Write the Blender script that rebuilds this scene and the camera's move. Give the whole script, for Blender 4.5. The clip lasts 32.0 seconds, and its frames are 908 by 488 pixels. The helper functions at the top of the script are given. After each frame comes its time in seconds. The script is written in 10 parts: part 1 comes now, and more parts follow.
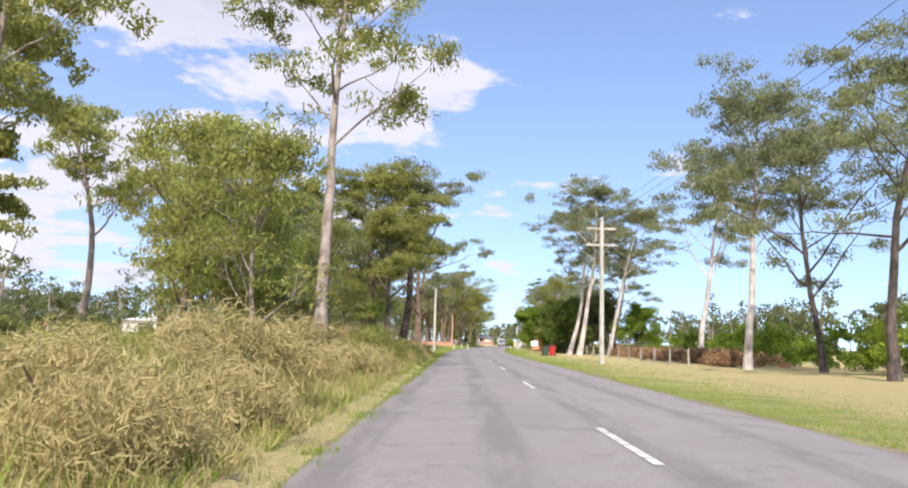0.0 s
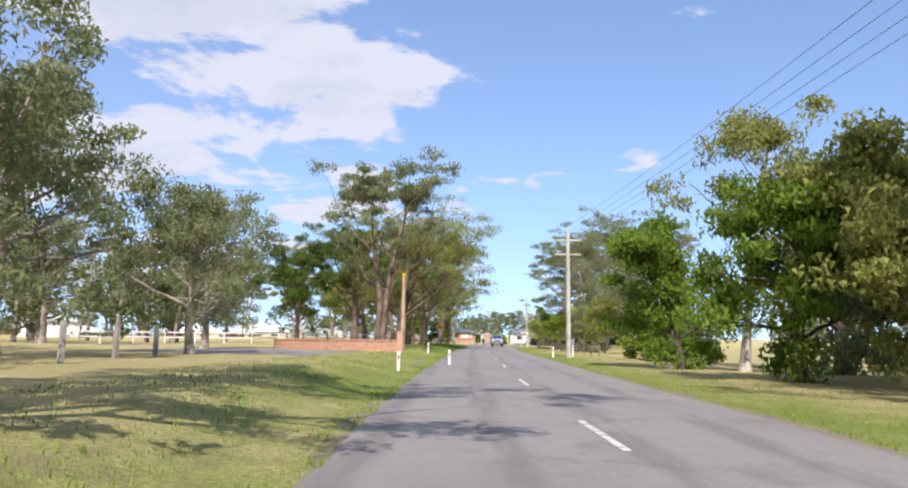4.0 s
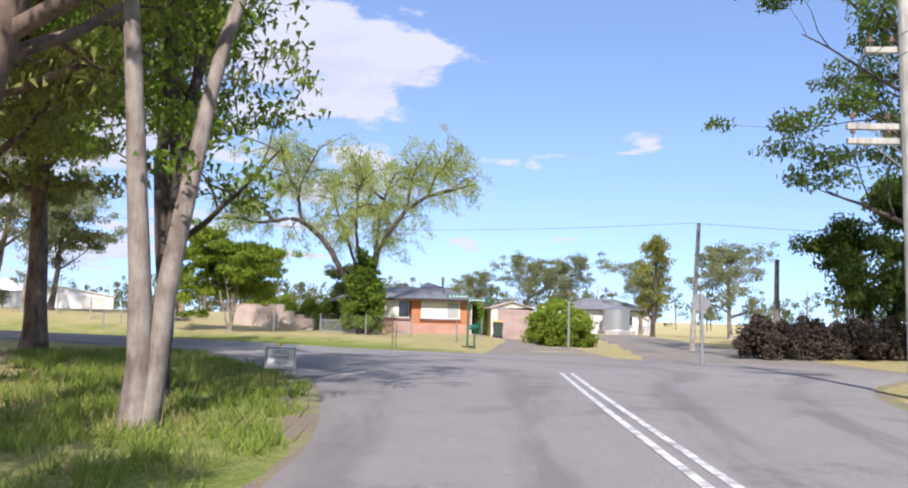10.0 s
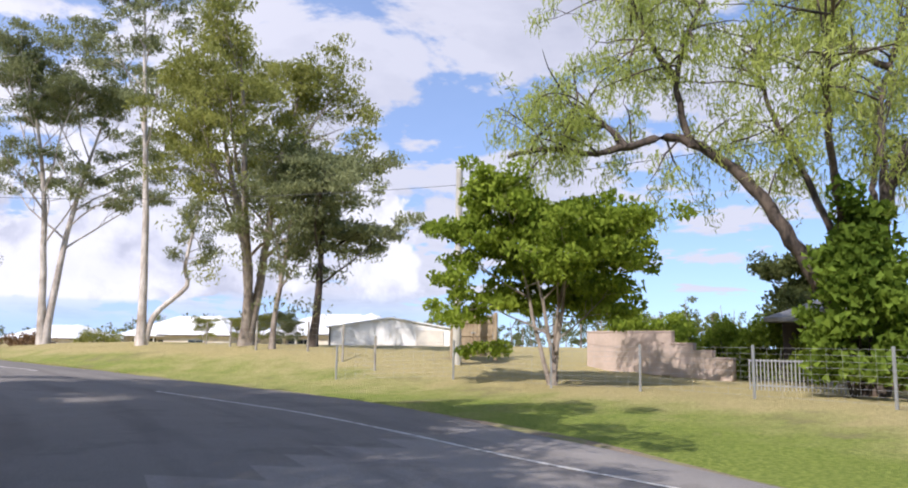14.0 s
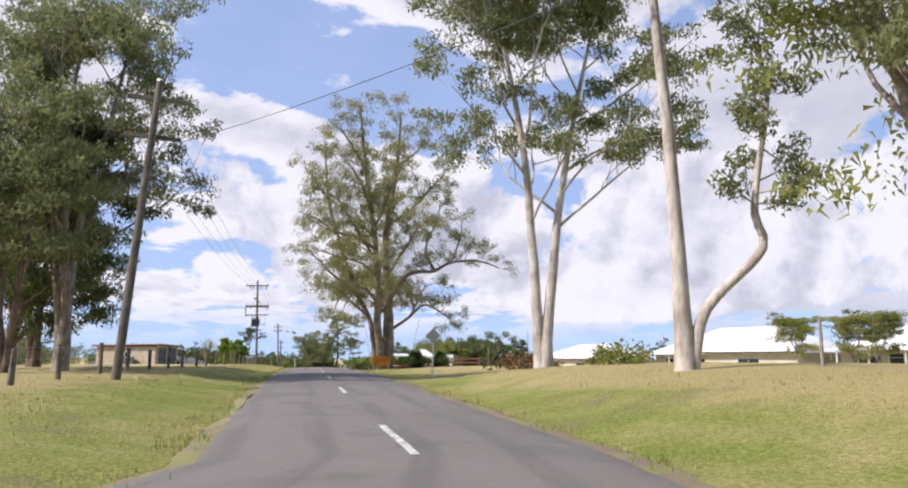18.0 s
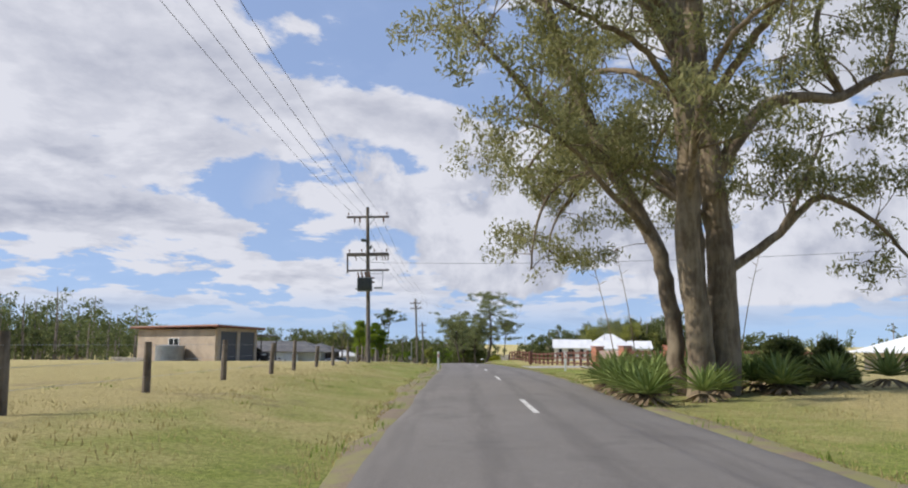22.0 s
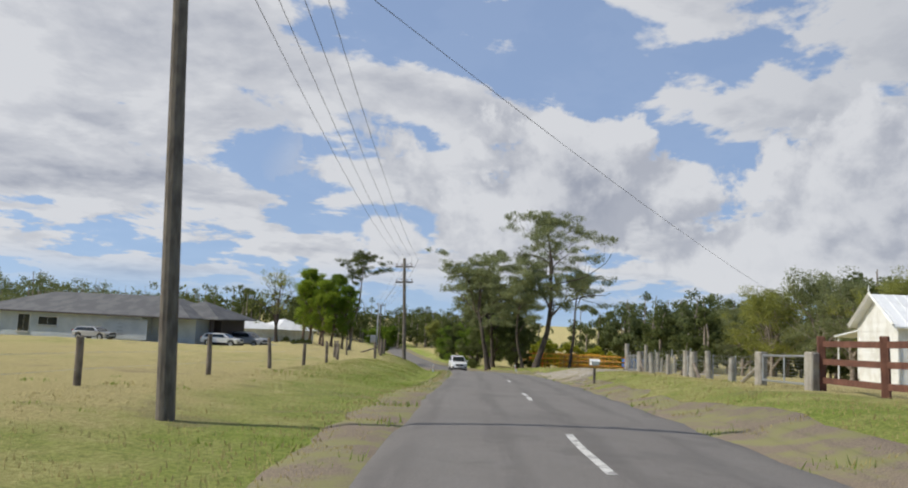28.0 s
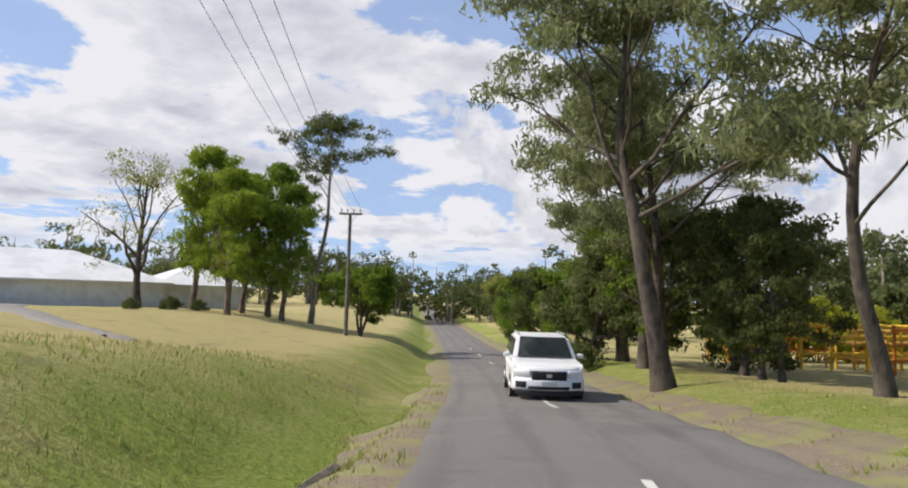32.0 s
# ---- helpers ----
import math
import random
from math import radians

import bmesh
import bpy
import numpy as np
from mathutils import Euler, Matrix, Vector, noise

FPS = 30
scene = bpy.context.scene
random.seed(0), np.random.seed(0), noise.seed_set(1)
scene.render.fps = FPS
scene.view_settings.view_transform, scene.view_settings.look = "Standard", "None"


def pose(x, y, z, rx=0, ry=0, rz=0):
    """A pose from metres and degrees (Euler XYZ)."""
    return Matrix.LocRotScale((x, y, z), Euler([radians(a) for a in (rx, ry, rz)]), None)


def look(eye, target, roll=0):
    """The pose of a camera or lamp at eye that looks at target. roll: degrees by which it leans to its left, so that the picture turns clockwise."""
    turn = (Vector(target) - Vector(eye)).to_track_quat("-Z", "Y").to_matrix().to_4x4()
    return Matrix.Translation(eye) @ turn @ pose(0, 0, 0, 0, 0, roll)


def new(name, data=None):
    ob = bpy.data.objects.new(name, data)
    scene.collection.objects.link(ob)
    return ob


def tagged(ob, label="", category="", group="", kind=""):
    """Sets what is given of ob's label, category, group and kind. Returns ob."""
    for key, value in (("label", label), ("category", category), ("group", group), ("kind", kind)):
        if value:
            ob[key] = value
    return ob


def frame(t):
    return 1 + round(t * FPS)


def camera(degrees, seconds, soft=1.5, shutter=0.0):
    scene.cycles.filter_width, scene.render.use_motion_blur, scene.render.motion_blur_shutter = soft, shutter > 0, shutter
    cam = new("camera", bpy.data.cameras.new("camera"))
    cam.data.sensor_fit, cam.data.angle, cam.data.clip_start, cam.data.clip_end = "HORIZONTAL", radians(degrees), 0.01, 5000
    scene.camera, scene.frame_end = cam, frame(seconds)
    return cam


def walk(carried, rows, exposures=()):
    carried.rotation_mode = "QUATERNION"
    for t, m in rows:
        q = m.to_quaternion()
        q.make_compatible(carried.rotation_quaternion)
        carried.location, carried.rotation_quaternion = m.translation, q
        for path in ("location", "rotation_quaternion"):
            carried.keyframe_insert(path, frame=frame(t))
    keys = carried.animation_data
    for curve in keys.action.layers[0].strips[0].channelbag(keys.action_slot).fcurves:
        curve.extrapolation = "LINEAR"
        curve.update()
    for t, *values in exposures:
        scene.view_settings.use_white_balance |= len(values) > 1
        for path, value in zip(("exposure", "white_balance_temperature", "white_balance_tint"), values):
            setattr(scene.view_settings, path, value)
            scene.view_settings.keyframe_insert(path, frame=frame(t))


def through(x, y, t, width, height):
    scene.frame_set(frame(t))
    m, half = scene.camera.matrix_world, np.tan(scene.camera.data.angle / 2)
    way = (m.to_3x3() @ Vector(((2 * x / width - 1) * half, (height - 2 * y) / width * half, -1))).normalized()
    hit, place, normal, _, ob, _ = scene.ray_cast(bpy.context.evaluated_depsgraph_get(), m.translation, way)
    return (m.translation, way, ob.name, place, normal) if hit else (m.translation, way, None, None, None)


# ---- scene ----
cam = camera(62.94, 32.0, soft=2.0, shutter=0.0)
PATH = [
    (0.0, (0.000, -0.000, 1.158), (0.000, 1.983, 1.418), 1.49),
    (0.5, (0.093, 10.121, 1.192), (0.100, 12.104, 1.454), 1.66),
    (1.0, (0.132, 20.259, 1.218), (0.151, 22.241, 1.479), 1.83),
    (1.5, (0.315, 30.494, 1.243), (0.338, 32.477, 1.500), 1.93),
    (2.0, (0.365, 40.975, 1.265), (0.399, 42.958, 1.523), 1.98),
    (2.5, (0.390, 51.878, 1.245), (0.438, 53.862, 1.493), 1.89),
    (3.0, (0.432, 62.738, 1.230), (0.496, 64.722, 1.478), 1.67),
    (3.5, (0.663, 73.492, 1.240), (0.746, 75.475, 1.487), 1.22),
    (4.0, (1.030, 84.120, 1.242), (1.128, 86.102, 1.493), 0.68),
    (4.5, (1.492, 94.558, 1.229), (1.603, 96.538, 1.485), 0.14),
    (5.0, (2.037, 104.741, 1.216), (2.163, 106.720, 1.476), -0.33),
    (5.5, (2.681, 114.606, 1.208), (2.819, 116.584, 1.468), -0.68),
    (6.0, (3.508, 124.082, 1.215), (3.643, 126.061, 1.469), -0.83),
    (6.5, (4.410, 134.005, 1.206), (4.539, 135.986, 1.453), -0.66),
    (7.0, (5.041, 144.223, 1.210), (5.177, 146.204, 1.452), -0.37),
    (7.5, (5.833, 154.854, 1.217), (5.981, 156.834, 1.456), -0.03),
    (8.0, (6.694, 165.394, 1.213), (6.852, 167.374, 1.443), 0.50),
    (8.5, (8.038, 175.202, 1.229), (8.195, 177.183, 1.451), 0.93),
    (9.0, (9.058, 183.814, 1.223), (9.201, 185.798, 1.429), 1.14),
    (9.5, (9.781, 190.987, 1.243), (9.902, 192.972, 1.450), 1.39),
    (10.0, (10.256, 197.665, 1.254), (10.355, 199.653, 1.454), 1.52),
    (10.5, (10.581, 203.248, 1.258), (10.644, 205.238, 1.446), 1.67),
    (11.0, (10.731, 207.672, 1.246), (10.715, 209.663, 1.438), 1.83),
    (11.5, (10.470, 211.066, 1.225), (10.365, 213.054, 1.419), 1.90),
    (12.0, (10.000, 213.759, 1.196), (9.774, 215.735, 1.406), 2.02),
    (12.5, (9.392, 215.920, 1.195), (9.027, 217.873, 1.427), 1.89),
    (13.0, (8.641, 217.861, 1.186), (8.084, 219.766, 1.434), 1.53),
    (13.5, (7.891, 219.572, 1.196), (7.134, 221.404, 1.466), 1.31),
    (14.0, (7.061, 221.292, 1.186), (6.125, 223.038, 1.462), 0.98),
    (14.5, (6.295, 222.554, 1.180), (5.204, 224.206, 1.464), 0.67),
    (15.0, (5.408, 223.810, 1.177), (4.179, 225.357, 1.484), 0.53),
    (15.5, (4.152, 225.280, 1.172), (2.786, 226.709, 1.474), 0.49),
    (16.0, (2.325, 227.081, 1.199), (0.852, 228.398, 1.504), 0.49),
    (16.5, (0.041, 229.014, 1.221), (-1.529, 230.214, 1.528), 0.48),
    (17.0, (-2.602, 230.927, 1.219), (-4.260, 232.001, 1.530), 0.45),
    (17.5, (-5.533, 232.686, 1.203), (-7.271, 233.625, 1.517), 0.39),
    (18.0, (-8.878, 233.917, 1.231), (-10.698, 234.686, 1.541), 0.31),
    (18.5, (-13.219, 234.816, 1.298), (-15.101, 235.417, 1.610), 0.35),
    (19.0, (-17.530, 235.524, 1.367), (-19.441, 236.031, 1.673), 0.56),
    (19.5, (-21.875, 236.344, 1.459), (-23.798, 236.807, 1.752), 0.62),
    (20.0, (-26.664, 237.239, 1.528), (-28.594, 237.676, 1.817), 0.82),
    (20.5, (-31.810, 238.230, 1.595), (-33.741, 238.659, 1.887), 0.84),
    (21.0, (-37.207, 239.366, 1.659), (-39.142, 239.786, 1.943), 0.63),
    (21.5, (-43.049, 240.450, 1.707), (-44.985, 240.872, 1.979), 0.37),
    (22.0, (-48.927, 241.801, 1.748), (-50.866, 242.212, 2.015), 0.44),
    (22.5, (-55.207, 243.129, 1.762), (-57.148, 243.536, 2.023), 0.65),
    (23.0, (-61.977, 244.546, 1.758), (-63.920, 244.948, 2.013), 1.01),
    (23.5, (-68.933, 246.105, 1.764), (-70.878, 246.499, 2.014), 1.13),
    (24.0, (-75.940, 247.717, 1.734), (-77.886, 248.111, 1.973), 1.22),
    (24.5, (-83.342, 249.340, 1.678), (-85.289, 249.733, 1.912), 1.31),
    (25.0, (-91.088, 250.994, 1.583), (-93.035, 251.388, 1.811), 1.42),
    (25.5, (-98.852, 252.603, 1.466), (-100.800, 252.999, 1.689), 1.59),
    (26.0, (-106.450, 254.068, 1.334), (-108.399, 254.456, 1.555), 1.80),
    (26.5, (-113.890, 255.457, 1.195), (-115.841, 255.838, 1.413), 2.04),
    (27.0, (-121.193, 256.803, 1.048), (-123.146, 257.177, 1.265), 2.28),
    (27.5, (-128.366, 258.161, 0.888), (-130.320, 258.528, 1.103), 2.49),
    (28.0, (-135.349, 259.725, 0.694), (-137.305, 260.089, 0.902), 2.63),
    (28.5, (-142.298, 261.144, 0.497), (-144.254, 261.506, 0.700), 2.62),
    (29.0, (-149.625, 262.771, 0.258), (-151.584, 263.126, 0.450), 2.55),
    (29.5, (-157.336, 264.547, -0.042), (-159.299, 264.886, 0.141), 2.47),
    (30.0, (-165.239, 266.349, -0.401), (-167.207, 266.662, -0.227), 2.45),
    (30.5, (-173.323, 268.010, -0.795), (-175.295, 268.308, -0.629), 2.32),
    (31.0, (-181.711, 269.439, -1.208), (-183.685, 269.728, -1.057), 2.09),
    (31.5, (-190.349, 270.894, -1.695), (-192.331, 271.124, -1.552), 1.83),
    (32.0, (-199.306, 272.396, -2.268), (-201.296, 272.553, -2.124), 1.68),
]
walk(cam, [(t, look(e, g, r)) for t, e, g, r in PATH], exposures=[(0.0, 0.55, 6250, 19), (3.0, 0.46, 6150, 18), (6.0, 0.3, 6100, 15), (7.0, 0.36, 6200, 15), (8.0, 0.5, 6550, 17), (9.0, 0.42, 6000, 15), (10.0, 0.45, 5900, 20), (11.0, 0.26, 5800, 22), (13.0, 0.33, 5950, 19), (16.0, 0.25, 6100, 20), (18.2, 0.18, 6250, 18), (19.2, 0.04, 6250, 16), (21.0, -0.16, 6050, 13), (22.5, -0.1, 6250, 13), (24.0, -0.24, 6300, 8), (25.0, -0.26, 6400, 9), (28.5, -0.26, 6350, 9), (30.5, -0.1, 6400, 11), (32.0, 0.06, 6450, 12)])

# ---- world and sun ----
SUN_AZ = radians(183.0)      # the sun stands towards -y; shadows fall towards +y
SUN_EL = radians(43.0)
world = bpy.data.worlds.new("sky")
scene.world = world
world.use_nodes = True
wn, wl = world.node_tree.nodes, world.node_tree.links
wn.clear()


def math_node(tree, op, a, b=None, c=None, clamp=False):
    n = tree.nodes.new("ShaderNodeMath")
    n.operation, n.use_clamp = op, clamp
    for i, v in enumerate((a, b, c)):
        if v is None:
            continue
        if isinstance(v, (int, float)):
            n.inputs[i].default_value = v
        else:
            tree.links.new(v, n.inputs[i])
    return n.outputs[0]


def noise_node(tree, vec, scale, detail=4.0, rough=0.55, distort=0.0):
    n = tree.nodes.new("ShaderNodeTexNoise")
    n.inputs["Scale"].default_value, n.inputs["Detail"].default_value = scale, detail
    n.inputs["Roughness"].default_value, n.inputs["Distortion"].default_value = rough, distort
    if vec is not None:
        tree.links.new(vec, n.inputs["Vector"])
    return n.outputs["Fac"]


def range_node(tree, v, lo, hi, a=0.0, b=1.0):
    n = tree.nodes.new("ShaderNodeMapRange")
    n.interpolation_type = "SMOOTHSTEP"
    tree.links.new(v, n.inputs["Value"])
    for k, x in (("From Min", lo), ("From Max", hi), ("To Min", a), ("To Max", b)):
        n.inputs[k].default_value = x
    return n.outputs[0]


def mix_node(tree, fac, a, b):
    n = tree.nodes.new("ShaderNodeMix")
    n.data_type = "RGBA"
    for sock, v in ((n.inputs["Factor"], fac), (n.inputs["A"], a), (n.inputs["B"], b)):
        if isinstance(v, (int, float)):
            sock.default_value = v
        elif isinstance(v, tuple):
            sock.default_value = (*v, 1.0)
        else:
            tree.links.new(v, sock)
    return n.outputs["Result"]


def build_sky():
    tree = world.node_tree
    out = wn.new("ShaderNodeOutputWorld")
    sky = wn.new("ShaderNodeTexSky")
    sky.sky_type, sky.sun_disc = "NISHITA", False
    sky.sun_elevation, sky.sun_rotation = SUN_EL, SUN_AZ
    sky.air_density, sky.dust_density, sky.ozone_density = 1.0, 0.3, 2.2
    co = wn.new("ShaderNodeTexCoord")
    sep = wn.new("ShaderNodeSeparateXYZ")
    wl.new(co.outputs["Generated"], sep.inputs[0])
    # clear dry air: the pale band at the horizon is thin
    lifted = wn.new("ShaderNodeCombineXYZ")
    wl.new(sep.outputs[0], lifted.inputs[0])
    wl.new(sep.outputs[1], lifted.inputs[1])
    wl.new(math_node(tree, "MULTIPLY_ADD", sep.outputs[2], 0.80, 0.11), lifted.inputs[2])
    wl.new(lifted.outputs[0], sky.inputs["Vector"])
    # cloud layer: a plane overhead, seen in perspective
    up = math_node(tree, "MAXIMUM", sep.outputs[2], 0.0)
    den = math_node(tree, "ADD", up, 0.16)
    px = math_node(tree, "DIVIDE", sep.outputs[0], den)
    py = math_node(tree, "DIVIDE", sep.outputs[1], den)
    comb = wn.new("ShaderNodeCombineXYZ")
    wl.new(px, comb.inputs[0])
    wl.new(py, comb.inputs[1])
    comb.inputs[2].default_value = CLOUD_SEED
    off = wn.new("ShaderNodeVectorMath")
    off.operation = "ADD"
    wl.new(comb.outputs[0], off.inputs[0])
    off.inputs[1].default_value = (0.02, -0.16, 0.05)
    big = noise_node(tree, comb.outputs[0], 1.75, 9.0, 0.58, 0.2)
    lit = noise_node(tree, off.outputs[0], 1.75, 9.0, 0.58, 0.2)
    # more cloud towards -x, clear towards +y
    side = math_node(tree, "MULTIPLY_ADD", sep.outputs[0], -0.19, 0.012)
    side = math_node(tree, "MULTIPLY_ADD", sep.outputs[1], -0.02, side)
    side = math_node(tree, "MINIMUM", math_node(tree, "ADD", side, 0.0), 0.12)
    amount = math_node(tree, "ADD", big, side)
    # a broad bank of cumulus stands over -x +y, blue sky to the right of it
    bank = math_node(tree, "MULTIPLY", range_node(tree, sep.outputs[0], 0.10, -0.12, 0.0, 1.0), range_node(tree, sep.outputs[1], 0.45, 0.8, 0.0, 1.0))
    bank = math_node(tree, "MULTIPLY", bank, range_node(tree, sep.outputs[2], 0.10, 0.27, 0.0, 1.0))
    amount = math_node(tree, "MULTIPLY_ADD", bank, 0.06, amount)
    cover = range_node(tree, amount, 0.55, 0.615)
    thick = range_node(tree, math_node(tree, "SUBTRACT", big, lit), -0.09, 0.11)
    core = range_node(tree, amount, 0.60, 0.80)
    shade = math_node(tree, "MULTIPLY_ADD", core, -0.75, 0.72)
    shade = math_node(tree, "MULTIPLY_ADD", thick, 0.65, shade, clamp=True)
    tone = mix_node(tree, shade, CLOUD_DARK, CLOUD_LIGHT)
    # grey is mixed into clouds towards +y to dim them, though they are front-lit
    tone = mix_node(tree, range_node(tree, sep.outputs[1], 0.3, 0.85, 0.0, 0.6), tone, (0.56, 0.58, 0.63))
    fade = range_node(tree, sep.outputs[2], 0.0, 0.08)
    cover = math_node(tree, "MULTIPLY", cover, fade)
    # thin veil of high cloud, thicker towards -x
    veil = range_node(tree, math_node(tree, "MULTIPLY", sep.outputs[0], -1.0), -0.2, 0.9, 0.05, 0.14)
    cover = math_node(tree, "MAXIMUM", cover, veil)
    # low heaped cloud in the same quarter, bright above and grey below
    heap = noise_node(tree, co.outputs["Generated"], 5.2, 11.0, 0.57, 0.15)
    lift = wn.new("ShaderNodeVectorMath")
    lift.operation = "ADD"
    wl.new(co.outputs["Generated"], lift.inputs[0])
    lift.inputs[1].default_value = (0.0, -0.025, 0.045)
    above = noise_node(tree, lift.outputs[0], 5.2, 11.0, 0.57, 0.15)
    band = math_node(tree, "MULTIPLY", range_node(tree, sep.outputs[2], 0.03, 0.09), range_node(tree, sep.outputs[2], 0.18, 0.36, 1.0, 0.0))
    band = math_node(tree, "MULTIPLY", band, range_node(tree, math_node(tree, "MULTIPLY", sep.outputs[0], -1.0), 0.3, 0.9))
    band = math_node(tree, "MULTIPLY", band, range_node(tree, sep.outputs[1], -0.15, 0.40, 0.02, 0.24))
    mass = math_node(tree, "ADD", heap, band)
    heaped = math_node(tree, "MULTIPLY", range_node(tree, mass, 0.60, 0.645), range_node(tree, band, 0.015, 0.075))
    glow = range_node(tree, math_node(tree, "SUBTRACT", heap, above), -0.10, 0.09)
    glow = math_node(tree, "MULTIPLY_ADD", range_node(tree, mass, 0.66, 0.86), -0.30, math_node(tree, "MULTIPLY_ADD", glow, 0.85, 0.28), clamp=True)
    tone = mix_node(tree, heaped, tone, mix_node(tree, glow, CLOUD_DARK, CLOUD_LIGHT))
    cover = math_node(tree, "MAXIMUM", cover, heaped)
    bg_sky, bg_cloud = wn.new("ShaderNodeBackground"), wn.new("ShaderNodeBackground")
    bg_sky.inputs["Strength"].default_value = SKY_STRENGTH
    bg_cloud.inputs["Strength"].default_value = CLOUD_STRENGTH
    haze = range_node(tree, math_node(tree, "MULTIPLY", sep.outputs[0], -1.0), 0.2, 0.9, 0.0, 0.42)
    wl.new(mix_node(tree, haze, sky.outputs[0], (2.35, 3.35, 5.6)), bg_sky.inputs["Color"])
    wl.new(tone, bg_cloud.inputs["Color"])
    mix = wn.new("ShaderNodeMixShader")
    wl.new(math_node(tree, "MULTIPLY", cover, 0.93), mix.inputs[0])
    wl.new(bg_sky.outputs[0], mix.inputs[1])
    wl.new(bg_cloud.outputs[0], mix.inputs[2])
    wl.new(mix.outputs[0], out.inputs["Surface"])


SKY_STRENGTH = 0.15
CLOUD_STRENGTH = 0.86
CLOUD_LIGHT, CLOUD_DARK = (0.98, 0.97, 0.98), (0.46, 0.48, 0.56)
CLOUD_SEED = 3.7
build_sky()
sun_data = bpy.data.lights.new("sun", "SUN")
sun_data.energy, sun_data.angle, sun_data.color = 4.6, radians(0.53), (1.0, 0.92, 0.78)
sun = new("sun", sun_data)
sun.matrix_world = look((0, 0, 60), (-math.sin(SUN_AZ), -math.cos(SUN_AZ), 60 - math.tan(SUN_EL)))
tagged(sun, kind="structure")

# ---- materials ----
MATS = {}


def mat(name, colour, rough=0.8, metal=0.0, vary=0.18, scale=6.0, fine=60.0, bump=0.15, random=0.0, second=None, spread=(0.42, 0.6), trans=0.0, space="Object", spec=0.3, warp=0.0):
    """A surface with two scales of variation, wear colour `second`, and fine relief."""
    if name in MATS:
        return MATS[name]
    m = bpy.data.materials.new(name)
    m.use_nodes = True
    t = m.node_tree
    b = t.nodes["Principled BSDF"]
    b.inputs["Roughness"].default_value, b.inputs["Metallic"].default_value = rough, metal
    b.inputs["Specular IOR Level"].default_value = spec
    co = t.nodes.new("ShaderNodeTexCoord").outputs[space] if space == "Object" else t.nodes.new("ShaderNodeNewGeometry").outputs["Position"]
    large = noise_node(t, co, scale, 4.0, 0.6, warp)
    small = noise_node(t, co, fine, 3.0, 0.6)
    dark = tuple(c * (1 - vary) for c in colour)
    light = tuple(min(1.0, c * (1 + vary)) for c in colour)
    col = mix_node(t, range_node(t, small, 0.3, 0.7), dark, light)
    if second:
        col = mix_node(t, range_node(t, large, *spread), col, second)
    if random:
        info = t.nodes.new("ShaderNodeObjectInfo")
        hsv = t.nodes.new("ShaderNodeHueSaturation")
        t.links.new(math_node(t, "MULTIPLY_ADD", info.outputs["Random"], 2 * random, 1 - random), hsv.inputs["Value"])
        t.links.new(col, hsv.inputs["Color"])
        col = hsv.outputs[0]
    t.links.new(col, b.inputs["Base Color"])
    if trans:
        b.inputs["Transmission Weight"].default_value = trans
    if bump:
        n = t.nodes.new("ShaderNodeBump")
        n.inputs["Strength"].default_value, n.inputs["Distance"].default_value = bump, 0.02
        t.links.new(small, n.inputs["Height"])
        t.links.new(n.outputs[0], b.inputs["Normal"])
    MATS[name] = m
    return m


def leaf_mat(name, a, b_, through=0.5, rough=0.65):
    """Leaves: each its own tone, some light passing through."""
    if name in MATS:
        return MATS[name]
    m = bpy.data.materials.new(name)
    m.use_nodes = True
    t = m.node_tree
    b = t.nodes["Principled BSDF"]
    geo = t.nodes.new("ShaderNodeNewGeometry")
    patch = noise_node(t, geo.outputs["Position"], 0.35, 2.0)
    mixv = math_node(t, "MULTIPLY_ADD", geo.outputs["Random Per Island"], 0.6, math_node(t, "MULTIPLY_ADD", patch, 1.2, -0.4), clamp=True)
    col = mix_node(t, mixv, a, b_)
    t.links.new(col, b.inputs["Base Color"])
    b.inputs["Roughness"].default_value, b.inputs["Specular IOR Level"].default_value = rough, 0.08
    tr = t.nodes.new("ShaderNodeBsdfTranslucent")
    t.links.new(col, tr.inputs["Color"])
    ms = t.nodes.new("ShaderNodeMixShader")
    ms.inputs[0].default_value = through
    t.links.new(b.outputs[0], ms.inputs[1])
    t.links.new(tr.outputs[0], ms.inputs[2])
    t.links.new(ms.outputs[0], t.nodes["Material Output"].inputs["Surface"])
    MATS[name] = m
    return m


